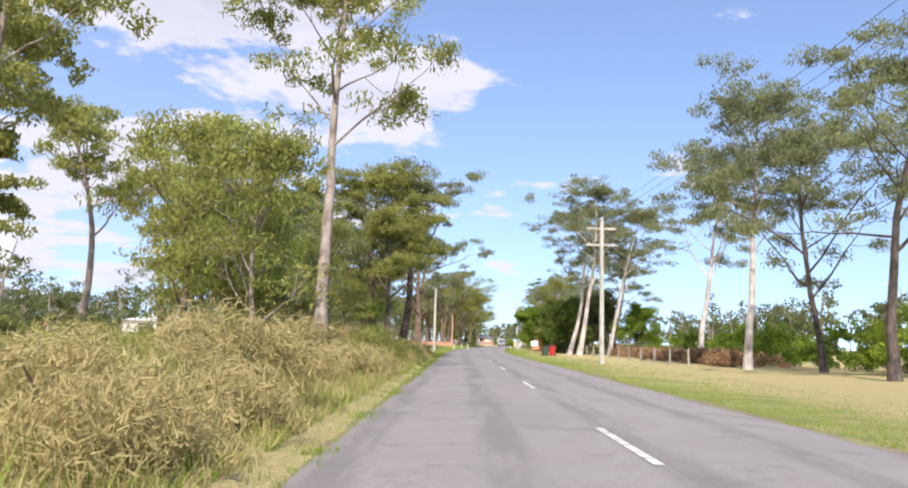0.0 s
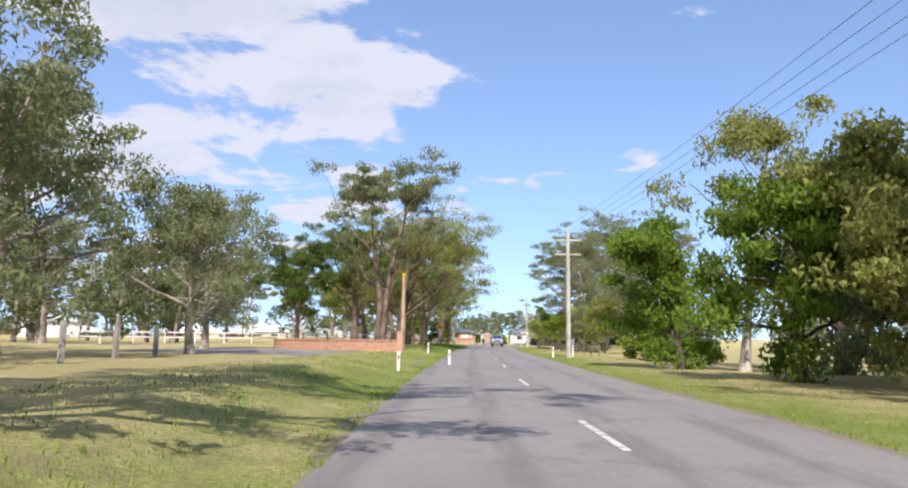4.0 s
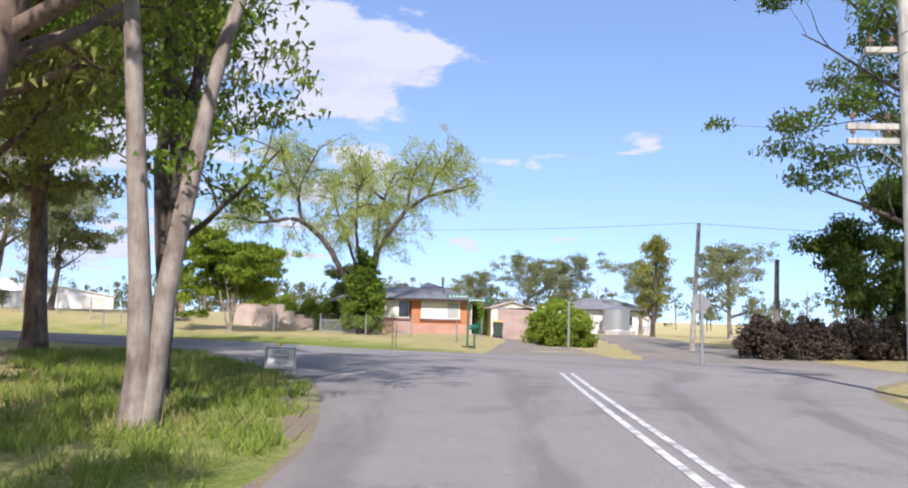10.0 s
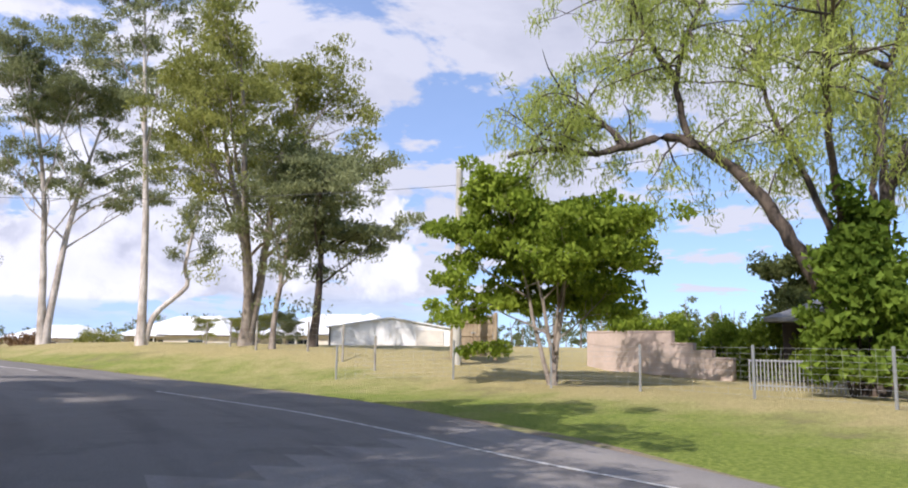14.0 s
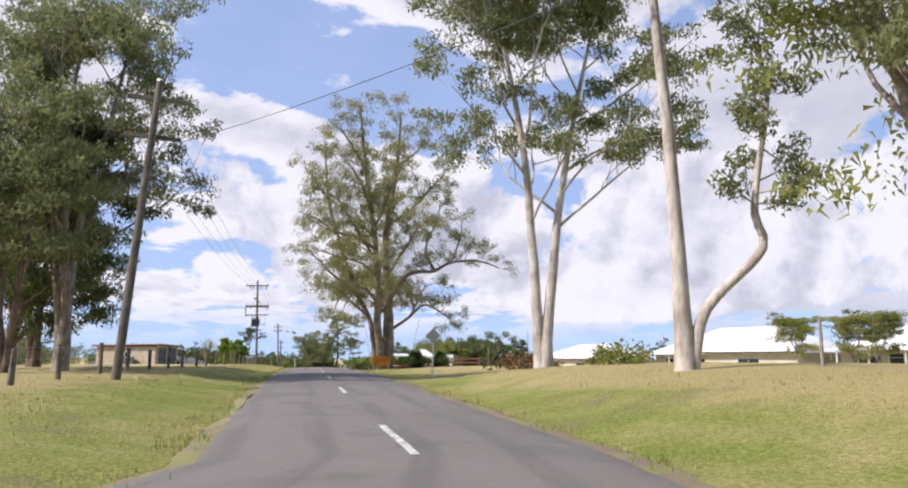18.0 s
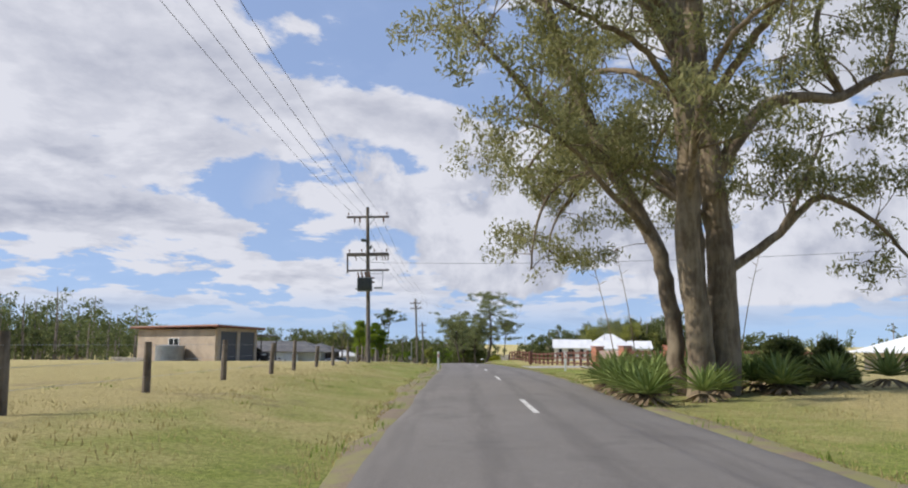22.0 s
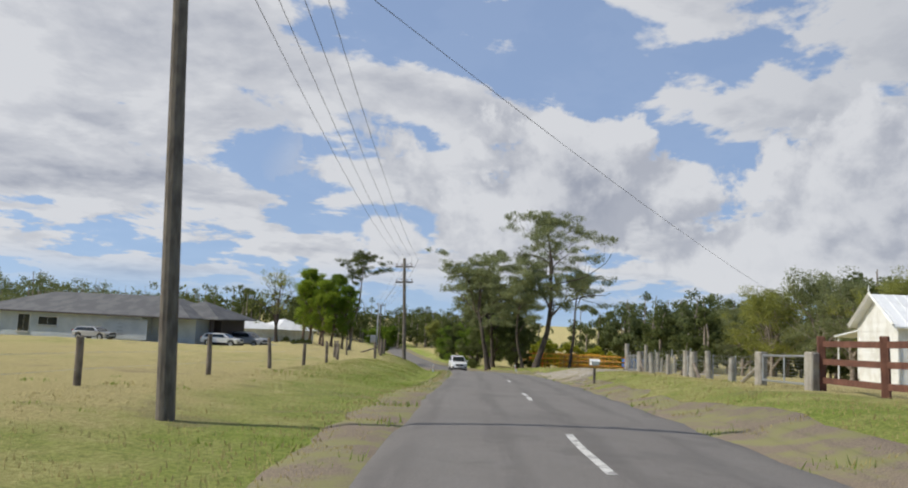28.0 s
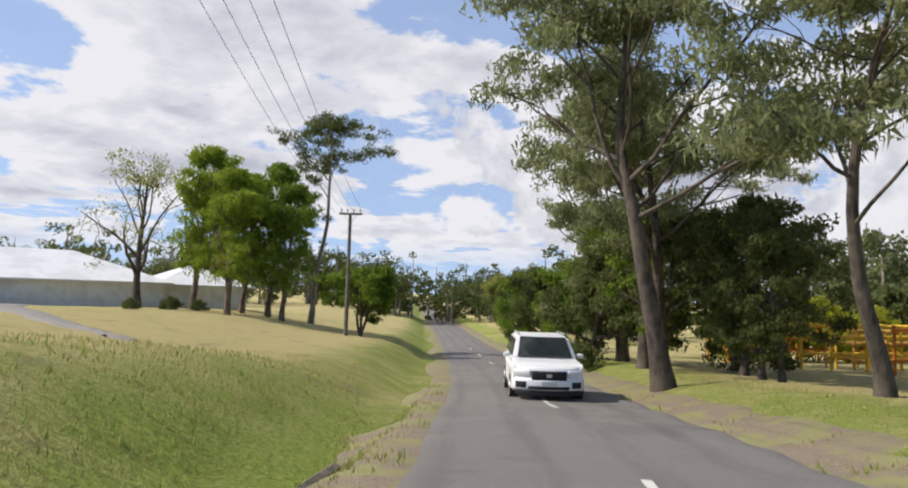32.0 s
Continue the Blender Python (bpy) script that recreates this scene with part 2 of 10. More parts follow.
def bark_mat(name, a, b_, patch=2.0):
    """Bark: long upright streaks and patches."""
    if name in MATS:
        return MATS[name]
    m = bpy.data.materials.new(name)
    m.use_nodes = True
    t = m.node_tree
    b = t.nodes["Principled BSDF"]
    co = t.nodes.new("ShaderNodeTexCoord")
    mp = t.nodes.new("ShaderNodeMapping")
    mp.inputs["Scale"].default_value = (1.0, 1.0, 0.22)
    t.links.new(co.outputs["Object"], mp.inputs["Vector"])
    streak = noise_node(t, mp.outputs[0], 9.0, 5.0, 0.65)
    blot = noise_node(t, co.outputs["Object"], patch, 3.0, 0.6)
    col = mix_node(t, range_node(t, math_node(t, "MULTIPLY_ADD", blot, 0.6, math_node(t, "MULTIPLY", streak, 0.55)), 0.42, 0.72), a, b_)
    t.links.new(col, b.inputs["Base Color"])
    b.inputs["Roughness"].default_value = 0.9
    n = t.nodes.new("ShaderNodeBump")
    n.inputs["Strength"].default_value, n.inputs["Distance"].default_value = 0.6, 0.04
    t.links.new(streak, n.inputs["Height"])
    t.links.new(n.outputs[0], b.inputs["Normal"])
    MATS[name] = m
    return m


def ground_mat():
    """Mown verge and paddock: straw-coloured, green where it is damp, bare patches."""
    m = bpy.data.materials.new("grass_ground")
    m.use_nodes = True
    t = m.node_tree
    b = t.nodes["Principled BSDF"]
    b.inputs["Roughness"].default_value, b.inputs["Specular IOR Level"].default_value = 0.95, 0.1
    pos = t.nodes.new("ShaderNodeNewGeometry").outputs["Position"]
    vc = t.nodes.new("ShaderNodeAttribute")
    vc.attribute_name = "lush"
    big = noise_node(t, pos, 0.06, 4.0, 0.6)
    mid = noise_node(t, pos, 0.7, 5.0, 0.65)
    small = noise_node(t, pos, 14.0, 4.0, 0.7)
    tiny = noise_node(t, pos, 70.0, 2.0, 0.6)
    straw = mix_node(t, range_node(t, small, 0.3, 0.7), (0.43, 0.355, 0.155), (0.64, 0.55, 0.27))
    green = mix_node(t, range_node(t, small, 0.3, 0.7), (0.15, 0.22, 0.038), (0.35, 0.405, 0.09))
    wet = math_node(t, "ADD", math_node(t, "MULTIPLY_ADD", big, 0.9, -0.45), math_node(t, "MULTIPLY_ADD", mid, 0.9, -0.45))
    wet = math_node(t, "ADD", wet, vc.outputs["Fac"])
    col = mix_node(t, range_node(t, wet, 0.15, 0.75), straw, green)
    bare = range_node(t, math_node(t, "MULTIPLY_ADD", mid, 0.6, math_node(t, "MULTIPLY", noise_node(t, pos, 0.23, 3.0), 0.5)), 0.61, 0.70)
    col = mix_node(t, math_node(t, "MULTIPLY", bare, 0.5), col, (0.33, 0.25, 0.17))
    col = mix_node(t, range_node(t, tiny, 0.42, 0.72, 0.0, 0.25), col, (0.12, 0.13, 0.045))
    t.links.new(col, b.inputs["Base Color"])
    n = t.nodes.new("ShaderNodeBump")
    n.inputs["Strength"].default_value, n.inputs["Distance"].default_value = 0.9, 0.05
    t.links.new(math_node(t, "ADD", tiny, math_node(t, "MULTIPLY", small, 1.5)), n.inputs["Height"])
    t.links.new(n.outputs[0], b.inputs["Normal"])
    return m


def asphalt_mat(name="asphalt", k=1.0):
    """Worn chip seal: pale stones, darker wheel tracks, patches and stains; k is how pale the stone is."""
    m = bpy.data.materials.new(name)
    m.use_nodes = True
    t = m.node_tree
    b = t.nodes["Principled BSDF"]
    b.inputs["Roughness"].default_value, b.inputs["Specular IOR Level"].default_value = 0.85, 0.25
    pos = t.nodes.new("ShaderNodeNewGeometry").outputs["Position"]
    uv = t.nodes.new("ShaderNodeUVMap")
    sep = t.nodes.new("ShaderNodeSeparateXYZ")
    t.links.new(uv.outputs[0], sep.inputs[0])
    stone = noise_node(t, pos, 90.0, 3.0, 0.7)
    mid = noise_node(t, pos, 1.3, 5.0, 0.6)
    big = noise_node(t, pos, 0.12, 3.0, 0.6)
    mp = t.nodes.new("ShaderNodeCombineXYZ")
    t.links.new(math_node(t, "MULTIPLY", sep.outputs[0], 14.0), mp.inputs[0])
    t.links.new(math_node(t, "MULTIPLY", sep.outputs[1], 0.25), mp.inputs[1])
    streak = noise_node(t, mp.outputs[0], 1.0, 4.0, 0.6)
    col = mix_node(t, range_node(t, stone, 0.3, 0.72), (0.165 * k, 0.152 * k, 0.142 * k), (0.36 * k, 0.335 * k, 0.31 * k))
    col = mix_node(t, range_node(t, mid, 0.35, 0.75, 0.0, 0.5), col, (0.29 * k, 0.275 * k, 0.262 * k))
    col = mix_node(t, range_node(t, noise_node(t, pos, 0.55, 6.0, 0.7), 0.54, 0.62, 0.0, 0.35), col, (0.135 * k, 0.125 * k, 0.118 * k))
    col = mix_node(t, range_node(t, noise_node(t, pos, 5.0, 6.0, 0.75), 0.58, 0.70, 0.0, 0.4), col, (0.40 * k, 0.37 * k, 0.34 * k))
    # two pairs of polished tracks
    track = math_node(t, "COSINE", math_node(t, "MULTIPLY_ADD", sep.outputs[0], 4 * math.pi * 2, -0.9))
    track = math_node(t, "MULTIPLY", range_node(t, track, 0.1, 1.0), range_node(t, streak, 0.35, 0.6))
    col = mix_node(t, math_node(t, "MULTIPLY", track, 0.42), col, (0.10, 0.092, 0.088))
    col = mix_node(t, range_node(t, big, 0.45, 0.65, 0.0, 0.35), col, (0.19 * k, 0.178 * k, 0.17 * k))
    t.links.new(col, b.inputs["Base Color"])
    n = t.nodes.new("ShaderNodeBump")
    n.inputs["Strength"].default_value, n.inputs["Distance"].default_value = 0.5, 0.01
    t.links.new(stone, n.inputs["Height"])
    t.links.new(n.outputs[0], b.inputs["Normal"])
    return m


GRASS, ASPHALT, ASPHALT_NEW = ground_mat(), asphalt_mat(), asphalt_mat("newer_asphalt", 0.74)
GRAVEL = mat("gravel", (0.22, 0.175, 0.13), 0.95, vary=0.4, scale=1.2, fine=55, bump=0.6, second=(0.24, 0.23, 0.10), space="World")
LINE = mat("road_paint", (0.62, 0.61, 0.58), 0.75, vary=0.15, scale=5, fine=45, second=(0.30, 0.29, 0.28), spread=(0.45, 0.66), space="World")
POLE_PALE = bark_mat("pale_pole_wood", (0.33, 0.32, 0.28), (0.55, 0.53, 0.47), 1.0)
POLE_DARK = bark_mat("dark_pole_wood", (0.085, 0.07, 0.058), (0.22, 0.19, 0.155), 1.0)
POLE_RUST = bark_mat("stained_pole_wood", (0.33, 0.17, 0.085), (0.50, 0.36, 0.24), 1.2)
POST_WOOD = bark_mat("post_wood", (0.10, 0.08, 0.062), (0.25, 0.205, 0.16), 3.0)
POST_GREY = bark_mat("grey_post_wood", (0.22, 0.20, 0.17), (0.40, 0.37, 0.32), 3.0)
RAIL_BROWN = bark_mat("stained_rail_wood", (0.10, 0.042, 0.028), (0.17, 0.075, 0.05), 3.0)
STEEL = mat("galvanised_steel", (0.50, 0.51, 0.52), 0.45, 0.85, 0.12, 4, 50, 0.05)
WIRE = mat("wire", (0.10, 0.10, 0.11), 0.6, 0.2, 0.1, 4, 40, 0.0)
FENCEWIRE = mat("fence_wire", (0.42, 0.42, 0.41), 0.5, 0.6, 0.1, 4, 40, 0.0)
WHITE = mat("white_paint", (0.80, 0.80, 0.78), 0.55, vary=0.04, scale=1.5, fine=30, second=(0.70, 0.69, 0.65), bump=0.05)
PORCELAIN = mat("insulator_porcelain", (0.20, 0.12, 0.08), 0.25, vary=0.08, bump=0.0)
BLACK = mat("black_rubber", (0.022, 0.022, 0.023), 0.7, vary=0.2, scale=8, fine=80, bump=0.1)
GLASS = mat("dark_glass", (0.02, 0.026, 0.03), 0.06, vary=0.1, bump=0.0, spec=0.6)
REFLECTOR = mat("red_reflector", (0.45, 0.02, 0.02), 0.25, vary=0.1, bump=0.0)
BARK_GREY = bark_mat("grey_bark", (0.16, 0.125, 0.10), (0.36, 0.31, 0.26))
BARK_WHITE = bark_mat("white_bark", (0.33, 0.28, 0.24), (0.62, 0.57, 0.52), 1.1)
BARK_BROWN = bark_mat("brown_bark", (0.075, 0.05, 0.036), (0.235, 0.165, 0.12), 1.6)
BARK_STRING = bark_mat("stringy_bark", (0.13, 0.095, 0.06), (0.30, 0.24, 0.16), 1.6)
BARK_DARK = bark_mat("dark_bark", (0.035, 0.028, 0.024), (0.13, 0.10, 0.08), 1.6)
LEAF_GUM = leaf_mat("gum_leaves", (0.135, 0.16, 0.07), (0.36, 0.385, 0.19))
# paler and tanner than the other gum leaves
LEAF_BED = leaf_mat("olive_tan_gum_leaves", (0.185, 0.19, 0.075), (0.43, 0.42, 0.2))
LEAF_OLIVE = leaf_mat("olive_leaves", (0.165, 0.185, 0.045), (0.42, 0.43, 0.125))
LEAF_DARK = leaf_mat("dark_leaves", (0.06, 0.08, 0.028), (0.19, 0.215, 0.075))
LEAF_DEEP = leaf_mat("deep_green_leaves", (0.05, 0.088, 0.018), (0.19, 0.26, 0.055))
LEAF_FAR = leaf_mat("far_gum_leaves", (0.075, 0.098, 0.04), (0.23, 0.26, 0.11))
LEAF_GREEN = leaf_mat("green_leaves", (0.09, 0.155, 0.02), (0.27, 0.37, 0.055))
LEAF_BRIGHT = leaf_mat("bright_leaves", (0.14, 0.21, 0.025), (0.37, 0.46, 0.06))
LEAF_WILLOW = leaf_mat("willow_leaves", (0.29, 0.35, 0.07), (0.55, 0.61, 0.19), 0.55)
LEAF_YELLOW = leaf_mat("yellow_green_leaves", (0.22, 0.25, 0.02), (0.46, 0.47, 0.06))
LEAF_DRYGRASS = leaf_mat("dry_grass_blades", (0.30, 0.25, 0.10), (0.55, 0.47, 0.22), 0.35)
LEAF_RUST = leaf_mat("rusty_scrub", (0.24, 0.14, 0.07), (0.46, 0.31, 0.17), 0.3)
LEAF_DRY = leaf_mat("dry_scrub", (0.13, 0.075, 0.04), (0.30, 0.20, 0.11), 0.25)
GRASS_GREEN = leaf_mat("grass_green", (0.13, 0.19, 0.03), (0.34, 0.40, 0.09), 0.4)

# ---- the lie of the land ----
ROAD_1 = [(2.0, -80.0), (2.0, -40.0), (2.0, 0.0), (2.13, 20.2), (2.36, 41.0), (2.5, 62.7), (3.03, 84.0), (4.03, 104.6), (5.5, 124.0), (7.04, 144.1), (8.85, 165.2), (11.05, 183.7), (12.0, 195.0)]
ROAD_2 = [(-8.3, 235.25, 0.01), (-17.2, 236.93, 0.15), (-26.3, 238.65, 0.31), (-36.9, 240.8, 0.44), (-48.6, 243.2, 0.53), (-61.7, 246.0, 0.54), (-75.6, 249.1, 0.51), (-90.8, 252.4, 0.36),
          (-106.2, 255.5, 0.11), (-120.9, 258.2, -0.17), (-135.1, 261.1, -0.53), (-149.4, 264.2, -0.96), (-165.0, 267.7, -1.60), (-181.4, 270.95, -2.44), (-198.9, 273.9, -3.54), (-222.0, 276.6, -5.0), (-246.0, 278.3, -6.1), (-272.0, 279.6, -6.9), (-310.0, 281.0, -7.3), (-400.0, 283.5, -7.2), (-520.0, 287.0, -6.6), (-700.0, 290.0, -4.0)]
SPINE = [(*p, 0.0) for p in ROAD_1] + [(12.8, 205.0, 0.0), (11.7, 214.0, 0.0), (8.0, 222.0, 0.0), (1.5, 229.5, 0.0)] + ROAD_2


def glide(points, step=1.0):
    """A smooth line through points, one sample about every step."""
    p = np.array(points, float)
    out = []
    for i in range(len(p) - 1):
        a, b, c, d = p[max(i - 1, 0)], p[i], p[i + 1], p[min(i + 2, len(p) - 1)]
        n = max(2, int(np.linalg.norm(c - b) / step))
        for k in range(n):
            u = k / n
            ta, tb = (c - a) / 2, (d - b) / 2
            out.append((2 * u**3 - 3 * u**2 + 1) * b + (u**3 - 2 * u**2 + u) * ta + (-2 * u**3 + 3 * u**2) * c + (u**3 - u**2) * tb)
    return np.array(out + [p[-1]])


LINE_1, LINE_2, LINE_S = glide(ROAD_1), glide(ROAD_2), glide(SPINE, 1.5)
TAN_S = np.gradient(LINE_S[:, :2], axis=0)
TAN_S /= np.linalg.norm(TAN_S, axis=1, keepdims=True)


def bump01(v, lo, hi):
    u = np.clip((v - lo) / (hi - lo), 0, 1)
    return u * u * (3 - 2 * u)


def spine_at(x, y):
    """Nearest index on the road's line and the signed distance from it (right is positive)."""
    q = np.stack([np.ravel(x), np.ravel(y)], 1).astype(float)
    idx, lat = np.zeros(len(q), int), np.zeros(len(q))
    for s in range(0, len(q), 4000):
        d = ((q[s:s + 4000, None, :] - LINE_S[None, :, :2]) ** 2).sum(2)
        i = d.argmin(1)
        v = q[s:s + 4000] - LINE_S[i, :2]
        side = np.sign(v[:, 0] * TAN_S[i, 1] - v[:, 1] * TAN_S[i, 0])
        idx[s:s + 4000], lat[s:s + 4000] = i, side * np.sqrt(d.min(1))
    return idx, lat


def land(x, y):
    """Height of the ground."""
    x, y = np.ravel(np.asarray(x, float)), np.ravel(np.asarray(y, float))
    i, lat = spine_at(x, y)
    z = LINE_S[i, 2] - 0.065
    sx, sy = LINE_S[i, 0], LINE_S[i, 1]
    left, right = -lat, lat
    on1 = bump01(200 - sy, 0, 15)
    rise = 0.45 * on1 * bump01(left, 3.6, 6.5)                                   # bank beside the first road
    on2 = bump01(-sx, 0, 20)
    rise += on2 * 0.32 * bump01(left, 3.0, 6.0) * (1 - 1.25 * bump01(-sx, 98, 122))
    rise += (0.6 * bump01(-sx, 125, 150) - 0.05 * bump01(-sx, 180, 225)) * bump01(right, 2.4, 5.0)  # and so does the other side
    rise += (0.65 * bump01(-sx, 190, 203) + 0.5 * bump01(-sx, 215, 245)) * bump01(left, 2.8, 6.5)
    rise += (1.1 * bump01(-sx, 165, 225) + 0.9 * bump01(-sx, 215, 270)) * bump01(left, 4.0, 22.0)                # the paddock stays high where the road dips
    rise += bump01(-sx, 4, 14) * (0.55 * bump01(sx, -44, -30) * bump01(right, 2.9, 6.5) + 0.35 * bump01(sx, -80, -60) * bump01(right, 3.6, 11.0))
    rise += bump01(y, 228, 238) * bump01(x, -25, -5) * 0.3 * bump01(right, 4.0, 9.0) * (1 - bump01(x, 13.5, 17.0))
    rise += (0.22 * bump01(-sx, 128, 146) + 0.4 * bump01(-sx, 158, 185)) * bump01(left, 4.2, 8.0) * (1 - bump01(-sx, 206, 228)) * (1 - bump01(left, 14, 24))
    ditch = 0.28 * bump01(-sx, 150, 170) * bump01(left, 2.9, 3.5) * bump01(-left, -5.4, -4.0)
    far = np.hypot(x + 100, y - 200)
    hill = 4.0 * bump01(far, 420, 1500)
    rolling = 0.35 * np.sin(x * 0.031 + 1.0) * np.cos(y * 0.027) * bump01(np.abs(lat), 12, 40)
    return z + rise - ditch + hill + rolling


def gz(x, y):
    return float(land([x], [y])[0])


def fast_mesh(name, verts, quads, material, smooth=False):
    """A mesh from arrays: verts (n, 3), quads (m, 4)."""
    me = bpy.data.meshes.new(name)
    v, q = np.asarray(verts, np.float32), np.asarray(quads, np.int32)
    me.vertices.add(len(v))
    me.vertices.foreach_set("co", v.ravel())
    k = q.shape[1]
    me.loops.add(q.size)
    me.loops.foreach_set("vertex_index", q.ravel())
    me.polygons.add(len(q))
    me.polygons.foreach_set("loop_start", np.arange(len(q), dtype=np.int32) * k)
    me.polygons.foreach_set("loop_total", np.full(len(q), k, np.int32))
    if smooth:
        me.polygons.foreach_set("use_smooth", np.ones(len(q), bool))
    me.materials.append(material)
    me.update(calc_edges=True)
    me.validate()
    return me


def part(name, data, material, parent, label=""):
    """Links a bmesh or a mesh as one mesh object under a thing or a part."""
    if isinstance(data, bmesh.types.BMesh):
        me = bpy.data.meshes.new(name)
        data.to_mesh(me)
        data.free()
        me.materials.append(material)
    else:
        me = data
    ob = new(name, me)
    ob.parent = parent
    if label:
        tagged(ob, label)
    return ob


def thing(name, label, category, m=None, group="", kind=""):
    ob = new(name)
    ob.empty_display_size = 0.2
    if m is not None:
        ob.matrix_basis = m
    return tagged(ob, label, category, group, kind)


def box(bm, size, at=(0, 0, 0), turn=None, bevel=0.0):
    """Adds a box of that size whose middle is at `at`."""
    m = Matrix.Translation(at) @ (turn.to_4x4() if turn is not None else Matrix()) @ Matrix.Diagonal((*size, 1))
    r = bmesh.ops.create_cube(bm, size=1.0, matrix=m)
    if bevel:
        es = list({e for v in r["verts"] for e in v.link_edges})
        bmesh.ops.bevel(bm, geom=es, offset=bevel, segments=1, affect="EDGES")
    return bm


def boxed(size, at=(0, 0, 0), turn=None, bevel=0.0):
    return box(bmesh.new(), size, at, turn, bevel)


def rod(bm, a, b, r0, r1=None, sides=8):
    """Adds a tapered round bar from a to b."""
    a, b = Vector(a), Vector(b)
    d = b - a
    m = Matrix.Translation((a + b) / 2) @ d.to_track_quat("Z", "Y").to_matrix().to_4x4()
    bmesh.ops.create_cone(bm, cap_ends=True, segments=sides, radius1=r0, radius2=r0 if r1 is None else r1, depth=d.length, matrix=m)
    return bm


def rods(*args, **kw):
    return rod(bmesh.new(), *args, **kw)


def build_ground():
    """One sheet: fine near the roads, coarse to the horizon."""
    xs = np.concatenate([[-4000, -2500, -1500, -1000, -760], np.arange(-640, -300, 10), np.arange(-300, 60, 1.25), np.arange(60, 200, 8), [260, 400, 700, 1200, 2200, 4000]])
    ys = np.concatenate([[-4000, -2200, -1200, -600, -300, -180], np.arange(-120, -12, 6), np.arange(-12, 300, 1.25), np.arange(300, 420, 8), [470, 560, 700, 1000, 1600, 2600, 4000]])
    gx, gy = np.meshgrid(xs, ys)
    z = land(gx, gy).reshape(gx.shape)
    ii, lat = spine_at(gx, gy)
    lat = lat.reshape(gx.shape)
    rng = np.random.default_rng(5)
    z += np.where(np.abs(lat) > 4.5, rng.normal(0, 0.018, z.shape), 0.0)
    z -= np.where(np.abs(lat) < 2.6, 0.12, 0.0)
    z -= np.where((np.abs(lat) >= 2.6) & (np.abs(lat) < 3.7) & (gx < -100), 0.06, 0.0)
    nx, ny = len(xs), len(ys)
    idx = np.arange(nx * ny).reshape(ny, nx)
    q = np.stack([idx[:-1, :-1], idx[:-1, 1:], idx[1:, 1:], idx[1:, :-1]], -1).reshape(-1, 4)
    me = fast_mesh("ground", np.stack([gx, gy, z], -1).reshape(-1, 3), q, GRASS, True)
    # damp strips beside the seal are greener
    sx, sy = LINE_S[ii, 0].reshape(gx.shape), LINE_S[ii, 1].reshape(gx.shape)
    wet = (0.55 - 0.28 * (lat < 0) * bump01(70 - sy, 0, 25)) * bump01(9 - np.abs(lat), 0, 4.5) * np.where(sx > -60, 1, 0.75) + 0.12 * bump01(-gx, 66, 84) + 0.08 * bump01(-gx, 120, 200)
    wet += 0.3 * (lat < 0) * bump01(200 - sy, -20, 10) * bump01(sy, 138, 152) * bump01(16 + lat, 0, 8)
    wet += 0.14 * bump01(16 - np.hypot(gx - 6.0, (gy - 235.0) * 1.6), 0, 9)
    wet -= 0.35 * bump01(gy - 238.0, 0, 4) * bump01(-gx, 14, 22) * bump01(58 + gx, 0, 8) * (np.abs(lat) > 5.5)
    a = me.attributes.new("lush", "FLOAT", "POINT")
    a.data.foreach_set("value", wet.astype(np.float32).ravel())
    return tagged(new("ground", me), "dry straw and green grass verge and paddock", "ground", kind="structure")


ground = build_ground()


def offset_line(line, d):
    t = np.gradient(line[:, :2], axis=0)
    t /= np.linalg.norm(t, axis=1, keepdims=True)
    return line[:, :2] + d * np.stack([t[:, 1], -t[:, 0]], 1)


